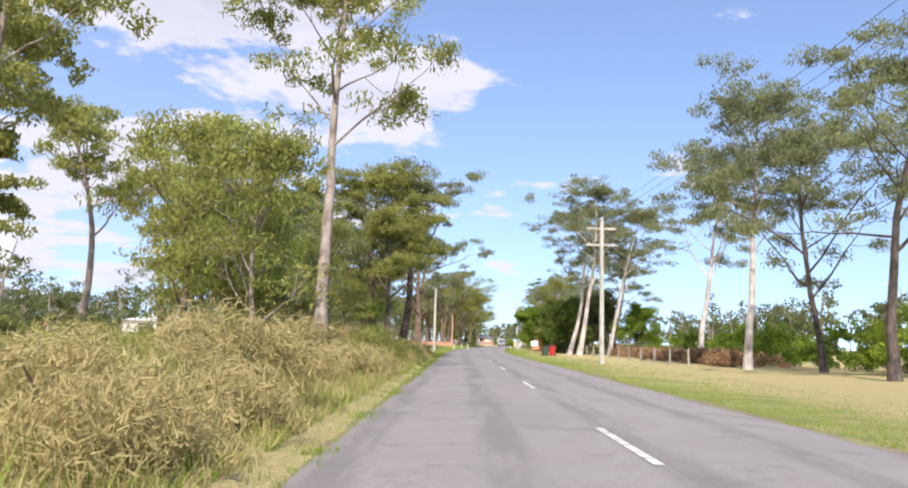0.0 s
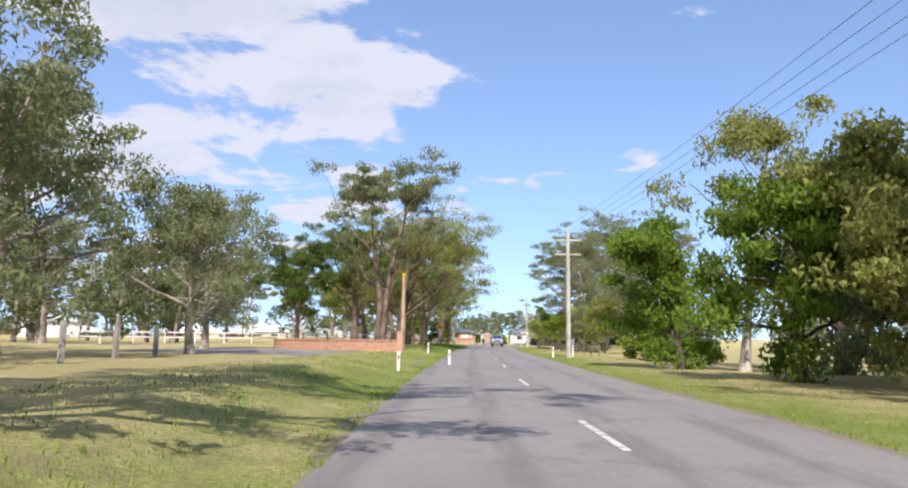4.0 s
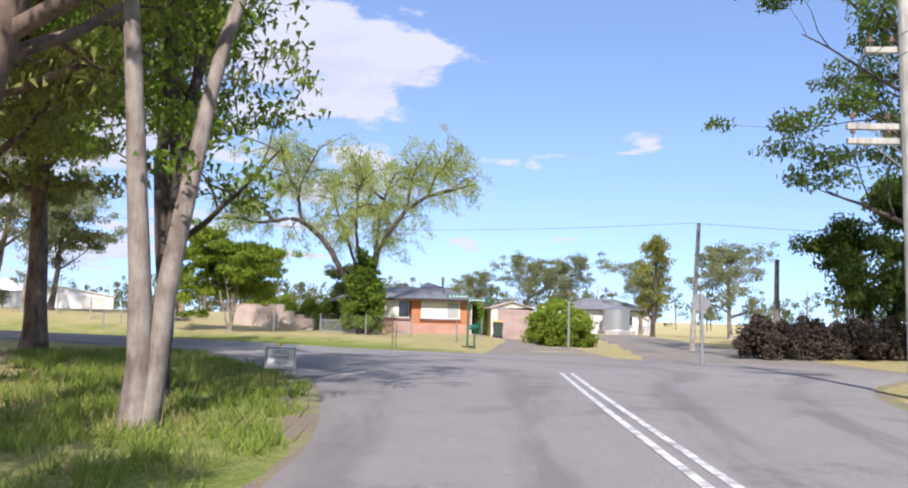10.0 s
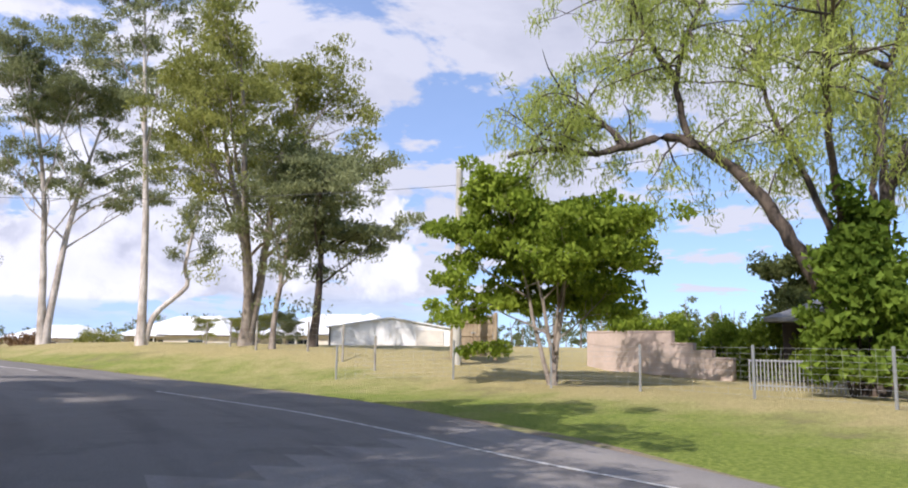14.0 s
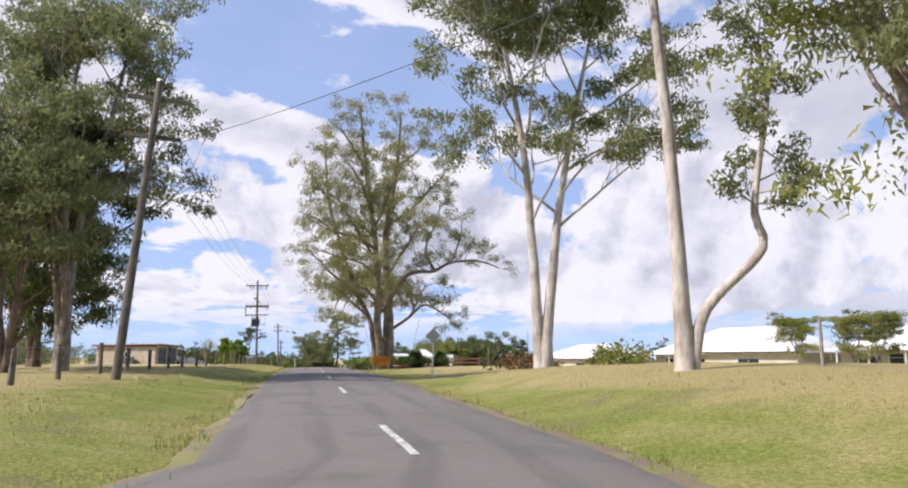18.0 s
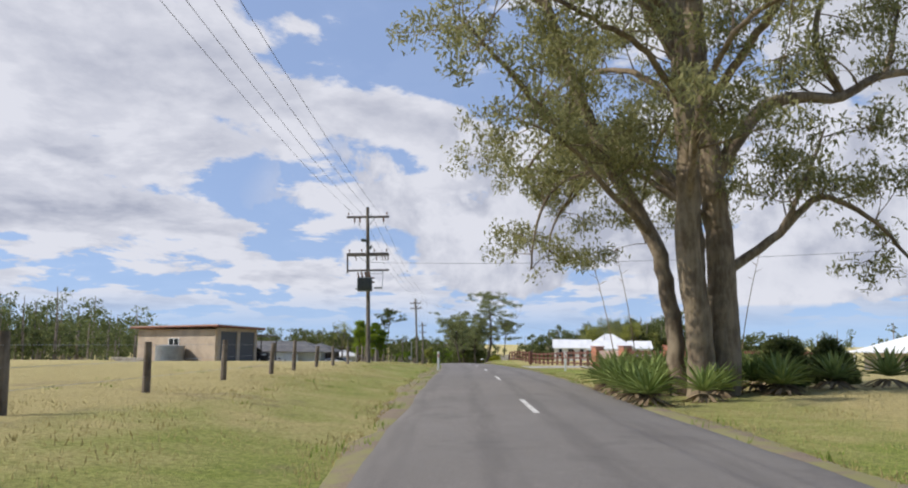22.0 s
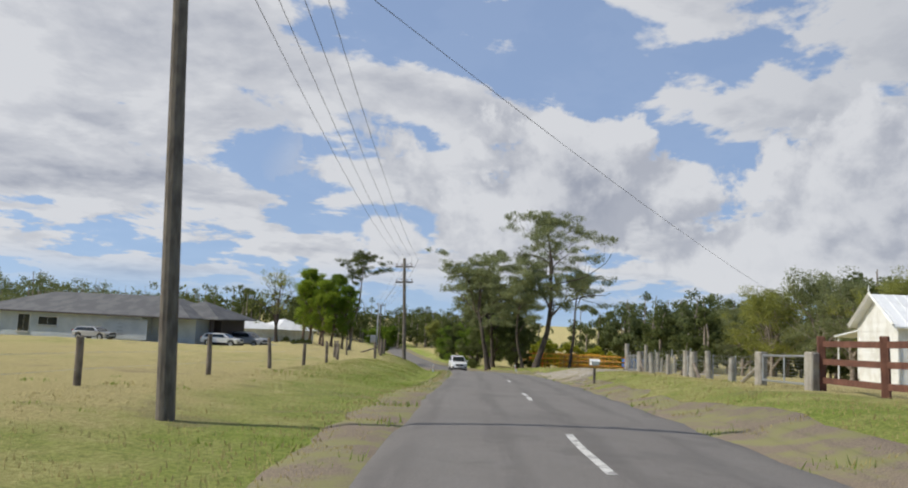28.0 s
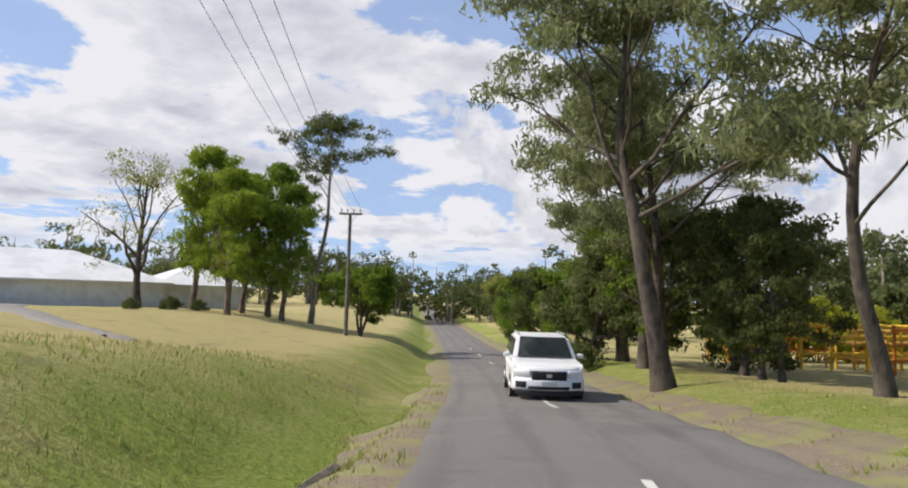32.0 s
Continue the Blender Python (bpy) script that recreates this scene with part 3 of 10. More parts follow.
def ribbon(name, left, right, n, lift, material, wob=0.0, seed=1):
    """A strip of ground cover between two lines, with uneven edges."""
    rng = np.random.default_rng(seed)
    k = len(left)
    u = np.linspace(0, 1, n)
    side = (right - left) / np.maximum(np.linalg.norm(right - left, axis=1, keepdims=True), 1e-6)
    jl = np.convolve(rng.normal(0, wob, k + 4), np.ones(5) / 5, "valid")[:, None] if wob else 0
    jr = np.convolve(rng.normal(0, wob, k + 4), np.ones(5) / 5, "valid")[:, None] if wob else 0
    left, right = left + side * jl, right + side * jr
    p = left[:, None, :] * (1 - u)[None, :, None] + right[:, None, :] * u[None, :, None]
    z = land(p[..., 0], p[..., 1]).reshape(k, n) + lift
    crown = 0.05 * (1 - (2 * u - 1) ** 2)[None, :] if lift > 0.03 else 0
    z = z + crown
    verts = np.concatenate([p, z[..., None]], -1).reshape(-1, 3)
    idx = np.arange(k * n).reshape(k, n)
    q = np.stack([idx[:-1, :-1], idx[:-1, 1:], idx[1:, 1:], idx[1:, :-1]], -1).reshape(-1, 4)
    # a rim that dips into the ground
    rim = []
    for col in (0, n - 1):
        d = (-side if col == 0 else side) * (0.30 if name == "road" else 0.35)
        e = np.concatenate([p[:, col] + d, (z[:, col] - lift - 0.06)[:, None]], -1)
        rim.append(e)
    base = len(verts)
    verts = np.concatenate([verts, rim[0], rim[1]])
    l, r = base + np.arange(k), base + k + np.arange(k)
    q2 = np.stack([l[:-1], idx[:-1, 0], idx[1:, 0], l[1:]], -1)
    q3 = np.stack([idx[:-1, -1], r[:-1], r[1:], idx[1:, -1]], -1)
    q = np.concatenate([q, q2, q3])
    # both ends turn down into the ground
    if name != "road":
        for row, way in ((0, -1), (k - 1, 1)):
            step = 0.35 * way * (left[row] - left[row - 1 if row else 1]) * (1 if row else -1) / np.linalg.norm(left[row] - left[row - 1 if row else 1])
            e = np.concatenate([p[row] + step, (z[row] - lift - 0.08)[:, None]], -1)
            b0 = len(verts)
            verts = np.concatenate([verts, e])
            o = b0 + np.arange(n)
            q = np.concatenate([q, np.stack([o[:-1], o[1:], idx[row, 1:], idx[row, :-1]], -1) if row == 0 else np.stack([idx[row, :-1], idx[row, 1:], o[1:], o[:-1]], -1)])
    me = fast_mesh(name, verts, q, material, True)
    uv = me.uv_layers.new(name="UVMap")
    s = np.concatenate([[0], np.cumsum(np.linalg.norm(np.diff(left, axis=0), axis=1))])
    co = np.zeros((len(verts), 2), np.float32)
    co[:k * n, 0], co[:k * n, 1] = np.tile(u, k), np.repeat(s, n)
    co[base:base + k, 1], co[base + k:base + 2 * k, 0], co[base + k:base + 2 * k, 1] = s, 1, s
    uv.data.foreach_set("uv", co[q.ravel()].ravel())
    return me


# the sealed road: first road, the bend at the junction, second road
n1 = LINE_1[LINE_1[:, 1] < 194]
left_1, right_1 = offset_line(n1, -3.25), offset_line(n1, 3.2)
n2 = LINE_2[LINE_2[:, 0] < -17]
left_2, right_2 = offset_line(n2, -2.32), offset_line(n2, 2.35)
bend_l = glide([tuple(left_1[-1]), (9.1, 200.5), (9.2, 207.0), (8.3, 212.5), (6.4, 217.0), (4.4, 220.8), (1.8, 223.9), (-2.8, 227.2), (-8.2, 230.0), (-13.0, 231.9), tuple(left_2[0])], 0.8)
bend_r = glide([tuple(right_1[-1]), (16.4, 203.0), (18.0, 209.0), (20.5, 214.0), (25.0, 219.5), (19.0, 223.4), (12.5, 225.7), (8.6, 227.2), (3.0, 231.4), (-4.5, 235.9), tuple(right_2[0])], 0.8)
kk = 70


def even(line, n):
    s = np.concatenate([[0], np.cumsum(np.linalg.norm(np.diff(line, axis=0), axis=1))])
    u = np.linspace(0, s[-1], n)
    return np.stack([np.interp(u, s, line[:, 0]), np.interp(u, s, line[:, 1])], 1)


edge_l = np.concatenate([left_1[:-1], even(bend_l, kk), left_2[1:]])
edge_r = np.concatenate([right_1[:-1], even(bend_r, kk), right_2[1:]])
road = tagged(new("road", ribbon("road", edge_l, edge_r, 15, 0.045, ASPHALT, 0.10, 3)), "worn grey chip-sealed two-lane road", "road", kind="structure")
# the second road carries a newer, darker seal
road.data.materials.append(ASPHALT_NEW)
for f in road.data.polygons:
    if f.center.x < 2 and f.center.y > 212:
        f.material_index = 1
shoulder_l = tagged(new("shoulder_left", ribbon("shoulder_left", edge_l - (0.18 + 0.5 * bump01(-edge_l[:, :1], 45, 80) + 0.6 * bump01(-edge_l[:, :1], 138, 165) + 0.6 * bump01(edge_l[:, 1:2], 204, 209) * bump01(edge_l[:, :1], -4, 3)) * (edge_r - edge_l) / np.linalg.norm(edge_r - edge_l, axis=1, keepdims=True), edge_l + 0.02, 3, 0.014, GRAVEL, 0.22, 8)), "thin strip of gravel and dirt along the seal", "shoulder", kind="structure")
shoulder_r = tagged(new("shoulder_right", ribbon("shoulder_right", edge_r - 0.02, edge_r + (0.4 + 0.9 * bump01(-edge_r[:, :1], 105, 130)) * (edge_r - edge_l) / np.linalg.norm(edge_r - edge_l, axis=1, keepdims=True), 3, 0.014, GRAVEL, 0.28, 9)), "strip of gravel and dirt along the seal", "shoulder", kind="structure")


def strip_mark(name, pts, width, lift=0.058, label="", parent=None):
    line = np.array(pts, float)
    l, r = offset_line(line, -width / 2), offset_line(line, width / 2)
    k = len(line)
    v = []
    for p in (l, r):
        z = road_z(p)
        v.append(np.concatenate([p, (z + 0.006)[:, None]], 1))
    verts = np.concatenate(v)
    q = np.stack([np.arange(k - 1), k + np.arange(k - 1), k + 1 + np.arange(k - 1), 1 + np.arange(k - 1)], 1)
    ob = new(name, fast_mesh(name, verts, q, LINE))
    ob.parent = parent
    return ob


road_bvh = None


def road_z(p):
    """Height of the seal under points, by casting on its mesh."""
    global road_bvh
    if road_bvh is None:
        from mathutils.bvhtree import BVHTree
        me = road.data
        road_bvh = BVHTree.FromPolygons([v.co[:] for v in me.vertices], [tuple(f.vertices) for f in me.polygons])
    out = []
    for x, y in p:
        hit = road_bvh.ray_cast(Vector((x, y, 30)), Vector((0, 0, -1)))
        out.append(hit[0].z if hit[0] is not None else gz(x, y) + 0.05)
    return np.array(out)


def along(line, s):
    c = np.concatenate([[0], np.cumsum(np.linalg.norm(np.diff(line[:, :2], axis=0), axis=1))])
    return np.stack([np.interp(s, c, line[:, 0]), np.interp(s, c, line[:, 1])], -1)


def length_to(line, axis, value):
    c = np.concatenate([[0], np.cumsum(np.linalg.norm(np.diff(line[:, :2], axis=0), axis=1))])
    i = int(np.argmin(np.abs(line[:, axis] - value)))
    return c[i]


# broken centre lines, three metres of paint every twelve
DASH_1 = (-13.9, -1.9, 10.2, 22.4, 34.6, 46.8, 58.6, 70.4, 82.7, 95.0, 107.0, 119.0, 130.8, 141.4, 153.8, 166.0, 180.2, 192.2)
DASH_2 = (-20.4, -31.0, -42.4, -53.2, -64.4, -76.3, -88.0, -100.8, -112.8, -124.6, -134.6, -145.0, -155.6, -166.2, -176.0, -186.4, -196.4, -206.0, -217.5, -230.5, -242.5, -254.5, -266.5)
for v in DASH_1:
    s = length_to(LINE_1, 1, v)
    strip_mark("centre_line_dash", along(LINE_1, np.linspace(s - 3.1, s, 5)) - np.array([0.45 * (160 < v < 185), 0]), 0.11, parent=road)
for v in DASH_2:
    s = length_to(LINE_2, 0, v)
    strip_mark("centre_line_dash", along(LINE_2, np.linspace(s - 3.2, s, 5)), 0.11, parent=road)
for d in (-0.12, 0.12):
    strip_mark("double_centre_line", offset_line(glide([(12.15, 198.2, 0), (12.6, 203.0, 0), (13.2, 209.0, 0), (13.9, 215.4, 0)], 1.0), d), 0.10, parent=road)
strip_mark("curve_line", glide([(9.2, 226.45, 0), (6.5, 227.7, 0), (3.75, 228.9, 0), (1.4, 230.2, 0), (-1.9, 231.8, 0), (-7.6, 233.8, 0)], 0.7)[:, :2], 0.08, parent=road)


# ---- trees ----
def tube(pts, radii, sides, verts, faces):
    """Adds a bent tapered tube."""
    pts, radii = np.asarray(pts, float), np.asarray(radii, float)
    n = len(pts)
    t = np.gradient(pts, axis=0)
    t /= np.linalg.norm(t, axis=1, keepdims=True) + 1e-9
    ref = np.array([1.0, 0, 0]) if abs(t[0, 0]) < 0.8 else np.array([0, 1.0, 0])
    a = np.cross(t, ref)
    a /= np.linalg.norm(a, axis=1, keepdims=True) + 1e-9
    b = np.cross(t, a)
    ang = np.linspace(0, 2 * np.pi, sides, endpoint=False)
    ring = pts[:, None] + radii[:, None, None] * (np.cos(ang)[None, :, None] * a[:, None] + np.sin(ang)[None, :, None] * b[:, None])
    base = sum(len(v) for v in verts)
    verts.append(ring.reshape(-1, 3))
    i = np.arange(n - 1)[:, None] * sides + np.arange(sides)[None]
    j = np.arange(n - 1)[:, None] * sides + (np.arange(sides) + 1)[None] % sides
    faces.append(base + np.stack([i, j, j + sides, i + sides], -1).reshape(-1, 4))


def unit(v):
    return v / (np.linalg.norm(v) + 1e-9)


def bent(rng, a, d, length, n, curl, wild):
    """Points along a branch that starts at a, goes d, and bends towards curl."""
    pts = [np.array(a, float)]
    d = unit(np.array(d, float))
    for i in range(n):
        d = unit(d + np.array(curl) / n + rng.normal(0, wild, 3))
        pts.append(pts[-1] + d * length / n)
    return np.array(pts), d


def leaves_at(rng, centres, spread, count, size, droop, flat=0.75, stretch=(1.08, 1.5)):
    """Pointed leaves strewn round centres: arrays of verts and faces."""
    centres = np.asarray(centres, float)
    n = len(centres) * count
    c = np.repeat(centres, count, 0)
    g = rng.normal(0, 1, (n, 3))
    g /= np.linalg.norm(g, axis=1, keepdims=True)
    rad = rng.uniform(0, 1, (n, 1)) ** 0.45
    sp = np.repeat(np.broadcast_to(np.asarray(spread, float).reshape(-1, 1), (len(centres), 1)), count, 0)
    c = c + g * rad * sp * np.array([1, 1, flat])
    a = rng.normal(0, 1, (n, 3))
    a[:, 2] -= droop
    a /= np.linalg.norm(a, axis=1, keepdims=True)
    s = np.cross(a, rng.normal(0, 1, (n, 3)))
    s /= np.linalg.norm(s, axis=1, keepdims=True) + 1e-9
    l = size[0] * rng.uniform(0.6, 1.35, (n, 1))
    w = size[1] * rng.uniform(0.7, 1.3, (n, 1))
    l, w = l * stretch[0], w * stretch[1]
    v = np.stack([c - a * l * 0.4 - s * w / 2, c - a * l * 0.4 + s * w / 2, c + a * l * 0.6], 1)
    return v.reshape(-1, 3), np.arange(n * 3).reshape(-1, 3)


def tree_meshes(seed, H=14.0, r=0.3, fork=0.4, spread=4.0, prim=9, lean=(0, 0), stems=1, up=0.9, clump=0.9, count=60, leaf=(0.26, 0.075), droop=1.2, sub=4, tip=3, wild=0.13, curl=0.25, skirt=0, fill=0.0, flat=0.6, splay=0.16, fine=False):
    """Bark mesh arrays and leaf mesh arrays of a tree standing at the origin."""
    rng = np.random.default_rng(seed)
    V, F, tips, sizes = [], [], [], []
    for st in range(stems):
        az = rng.uniform(0, 6.28) if stems > 1 else 0
        k = splay if stems > 1 else 0.0
        d0 = np.array([lean[0] + k * math.cos(az + st * 6.28 / stems), lean[1] + k * math.sin(az + st * 6.28 / stems), 1.0])
        h = H * (rng.uniform(0.82, 1.0) if st else 0.96)
        rs = r * (0.75 if stems > 1 else 1.0)
        trunk, _ = bent(rng, (0.35 * r * st, 0.25 * r * st, -0.25), d0, h * 0.9, 12, (-0.5 * lean[0], -0.5 * lean[1], 0.15), wild * 0.42)
        u = np.linspace(0, 1, 13)
        rad = rs * (1 - 0.86 * u ** 1.1)
        rad[0] *= 1.45
        rad[1] *= 1.08
        tube(trunk, rad, 9, V, F)
        np_ = max(3, prim // stems)
        for i in range(np_ + skirt):
            low = i >= np_
            f = fork + (0.97 - fork) * ((i + rng.uniform(0, 0.8)) / np_)
            f = fork + rng.uniform(0.0, 0.16) if low else f
            p0 = np.array([np.interp(f, u, trunk[:, k]) for k in range(3)])
            r0 = max(0.03, np.interp(f, u, rad) * (rng.uniform(0.36, 0.58) if fine else rng.uniform(0.5, 0.72)))
            az = i * 2.4 + rng.uniform(-0.5, 0.5) + st * 1.3
            prof = math.sin(math.pi * min(1.0, max(0.12, (f - fork + 0.22) / (1.16 - fork)))) ** 0.7
            L = spread * (1.15 if low else prof) * rng.uniform(0.75, 1.2)
            d = np.array([math.cos(az), math.sin(az), 0.35 if low else up * rng.uniform(0.5, 1.4)])
            b1, e1 = bent(rng, p0, d, L, 6, (0, 0, -0.5 if low else curl), wild)
            ru = np.linspace(0, 1, 7)
            tube(b1, r0 * (1 - 0.75 * ru), 6, V, F)
            for j in range(sub):
                g = 0.35 + 0.65 * (j + rng.uniform(0.2, 1.0)) / sub
                p1 = np.array([np.interp(g, ru, b1[:, k]) for k in range(3)])
                d1 = unit(e1 + rng.normal(0, 0.85, 3) + np.array([0, 0, 0.2]))
                L1 = L * rng.uniform(0.28, 0.5)
                b2, e2 = bent(rng, p1, d1, L1, 4, (0, 0, curl * 0.8), wild * 1.2)
                r1 = max(0.014, r0 * (1 - 0.75 * g) * 0.6)
                tube(b2, r1 * (1 - 0.7 * np.linspace(0, 1, 5)), 4, V, F)
                if fine:
                    # a pad: a close, flattened group of twigs round the end of the branch
                    for q in range(tip + 2):
                        p2 = b2[-1] + rng.normal(0, 1, 3) * clump * np.array([0.62, 0.62, 0.2]) * (q > 0)
                        tube(np.array([b2[3], 0.5 * (b2[3] + p2) + np.array([0, 0, -0.06]), p2]), np.array([r1 * 0.4, r1 * 0.28, 0.006]), 3, V, F)
                        tips.append(p2)
                        sizes.append(clump * rng.uniform(0.42, 0.8))
                    continue
                for q in range(tip):
                    p2 = b2[-1] if q == 0 else b2[rng.integers(2, 5)]
                    d2 = unit(e2 + rng.normal(0, 0.8, 3))
                    b3, _ = bent(rng, p2, d2, L1 * rng.uniform(0.22, 0.5), 2, (0, 0, -0.15), wild)
                    tube(b3, np.array([r1 * 0.4, r1 * 0.28, 0.006]), 3, V, F)
                    tips.append(b3[-1])
                    sizes.append(clump * rng.uniform(0.55, 1.25))
            if fill:
                for q in range(int(fill)):
                    tips.append(p0 + np.clip(rng.normal(0, 0.3, 3), -0.38, 0.38) * L)
                    sizes.append(clump * 1.1)
    # foliage hangs in separate pads: each is a dense cap with a ragged underside
    tips = np.array(tips)
    if fine:
        lv, lq = leaves_at(rng, tips, np.array(sizes), int(count * 0.86), leaf, droop, flat, (1.0, 1.1))
    else:
        lv, lq = leaves_at(rng, tips, np.array(sizes) * 0.92, count, leaf, droop, flat, (1.0, 1.3))
    return np.concatenate(V), np.concatenate(F), lv, lq


def laid_meshes(seed, stems, limbs, clump=0.8, count=60, leaf=(0.2, 0.075), droop=1.2, every=0.55, reach=(0.7, 1.9), flat=0.55):
    """A tree whose stems and limbs are laid out by hand: (radius, points) each; pads of leaves grow along them."""
    rng = np.random.default_rng(seed)
    V, F, tips, sizes = [], [], [], []
    for n, (r0, line) in enumerate(list(stems) + list(limbs)):
        main = n < len(stems)
        p = glide(line, 0.3)
        u = np.linspace(0, 1, len(p))
        rad = r0 * (1 - 0.82 * u ** (1.2 if main else 0.8)) + 0.012
        if main:
            rad[:4] *= np.array([1.5, 1.3, 1.15, 1.06])
        tube(p + rng.normal(0, 0.02, p.shape), rad, 9 if main else 7, V, F)
        start = 0.5 if main else 0.3
        k = int(len(p) * start)
        while k < len(p):
            for j in range(1 + (rng.random() < 0.5)):
                d = unit(rng.normal(0, 0.8, 3) + np.array([0, 0, 0.5]))
                b, e = bent(rng, p[k], d, rng.uniform(*reach) * (1.25 if main else 1.0), 4, (0, 0, 0.2), 0.16)
                tube(b, max(0.018, rad[k] * 0.35) * (1 - 0.75 * np.linspace(0, 1, 5)), 4, V, F)
                for q in range(5):
                    p2 = b[-1] + rng.normal(0, 1, 3) * clump * np.array([0.6, 0.6, 0.36]) * (q > 0)
                    tube(np.array([b[3], 0.5 * (b[3] + p2) - np.array([0, 0, 0.05]), p2]), np.array([0.012, 0.009, 0.005]), 3, V, F)
                    tips.append(p2)
                    sizes.append(clump * rng.uniform(0.42, 0.8))
            k += max(1, int(every / 0.3 * rng.uniform(0.7, 1.5)))
    lv, lq = leaves_at(rng, tips, np.array(sizes), count, leaf, droop, flat, (1.0, 1.15))
    return np.concatenate(V), np.concatenate(F), lv, lq


TREE_KINDS = {}


def tree(kind, x, y, label, bark, leaves, name="gum_tree", turn=0.0, size=1.0, sink=0.0, group="", **kw):
    """A tree with its trunk and crown; trees of one kind share their meshes."""
    if kind not in TREE_KINDS:
        bv, bf, lv, lq = tree_meshes(kw.pop("seed", hash_of(kind)), **kw)
        TREE_KINDS[kind] = (fast_mesh("trunk", bv, bf, bark, True), fast_mesh("crown", lv, lq, leaves))
    tm, cm = TREE_KINDS[kind]
    ob = thing(name, label, "tree", pose(x, y, gz(x, y) - sink, 0, 0, turn) @ Matrix.Scale(size, 4), group)
    if len(tm.materials) and tm.materials[0] is not bark:
        tm = tm.copy()
        tm.materials[0] = bark
    if cm.materials[0] is not leaves:
        cm = cm.copy()
        cm.materials[0] = leaves
    part("trunk", tm, bark, ob)
    part("crown", cm, leaves, ob)
    return ob


def hash_of(text):
    return sum((i + 1) * ord(c) for i, c in enumerate(text)) % 9973


def bush_meshes(seed, w=2.0, d=2.0, h=2.0, clumps=60, count=70, leaf=(0.16, 0.07), clump=0.45, droop=0.3, stems=7):
    rng = np.random.default_rng(seed)
    g = rng.normal(0, 1, (clumps, 3))
    g /= np.linalg.norm(g, axis=1, keepdims=True)
    g[:, 2] = np.abs(g[:, 2])
    rad = rng.uniform(0.45, 1.0, (clumps, 1)) ** 0.6
    wob = 1 + 0.25 * np.sin(3 * np.arctan2(g[:, 1], g[:, 0]) + seed)[:, None] * (1 - g[:, 2:])
    c = g * rad * wob * np.array([w / 2, d / 2, h * 0.9])
    c[:, 2] += 0.08 * h
    V, F = [], []
    for i in range(stems):
        a = rng.uniform(0, 6.28)
        e = c[rng.integers(0, clumps)]
        b, _ = bent(rng, (0.12 * w * math.cos(a), 0.12 * d * math.sin(a), -0.1), e - np.array([0, 0, -0.1]), np.linalg.norm(e), 4, (0, 0, 0.2), 0.1)
        tube(b, 0.05 * (1 - 0.8 * np.linspace(0, 1, 5)), 5, V, F)
    lv, lq = leaves_at(rng, c, clump * rng.uniform(0.6, 1.2, clumps), count, leaf, droop)
    lv[:, 2] = np.maximum(lv[:, 2], 0.02)
    return np.concatenate(V), np.concatenate(F), lv, lq


def bush(kind, x, y, label, leaves, bark=None, name="shrub", turn=0.0, size=1.0, group="", **kw):
    bark = bark or BARK_DARK
    if kind not in TREE_KINDS:
        bv, bf, lv, lq = bush_meshes(kw.pop("seed", hash_of(kind)), **kw)
        TREE_KINDS[kind] = (fast_mesh("stems", bv, bf, bark, True), fast_mesh("foliage", lv, lq, leaves))
    tm, cm = TREE_KINDS[kind]
    if cm.materials[0] is not leaves:
        cm = cm.copy()
        cm.materials[0] = leaves
    ob = thing(name, label, "shrub", pose(x, y, gz(x, y), 0, 0, turn) @ Matrix.Scale(size, 4), group)
    part("woody_base", tm, bark, ob)
    part("foliage", cm, leaves, ob)
    return ob

# ---- woodland beside the first road ----
TALL = dict(fine=True, H=17.0, r=0.25, fork=0.45, spread=4.3, prim=11, count=46, clump=0.95, leaf=(0.30, 0.11))
SLIM = dict(fine=True, H=12.5, r=0.13, fork=0.36, spread=2.8, prim=10, count=70, clump=0.8, leaf=(0.26, 0.1))
MULTI = dict(fine=True, H=13.0, r=0.24, fork=0.26, spread=4.2, prim=13, stems=3, count=46, clump=0.95, leaf=(0.26, 0.09))
rw = np.random.default_rng(12)
for i in range(27):
    if i in (0, 1, 2, 3, 4, 6, 7, 9, 11, 14, 17):
        continue
    y = -14 + 80 * (i + rw.uniform(0, 0.9)) / 27
    x = -8.6 - rw.uniform(0, 1) ** 1.4 * 15
    if y < 30:
        x -= 4.5
    kind = ("wood_tall", "wood_slim", "wood_multi", "wood_slim_b")[i % 4]
    spec = (TALL, SLIM, MULTI, dict(SLIM, seed=77, lean=(0.1, 0.03), H=11.0))[i % 4]
    tree(kind, x, y, ("grey-barked gum tree with thin olive foliage in roadside woodland", "slender dark-stemmed sapling gum in roadside woodland", "many-stemmed gum with olive leaves in roadside woodland", "thin leaning gum sapling in roadside woodland")[i % 4],
         (BARK_GREY, BARK_BROWN, BARK_BROWN, BARK_GREY)[i % 4], (LEAF_OLIVE, LEAF_GUM, LEAF_OLIVE, LEAF_OLIVE)[(i // 2) % 4], turn=rw.uniform(0, 360), size=rw.uniform(0.8, 1.15), group="roadside woodland trees", **spec)
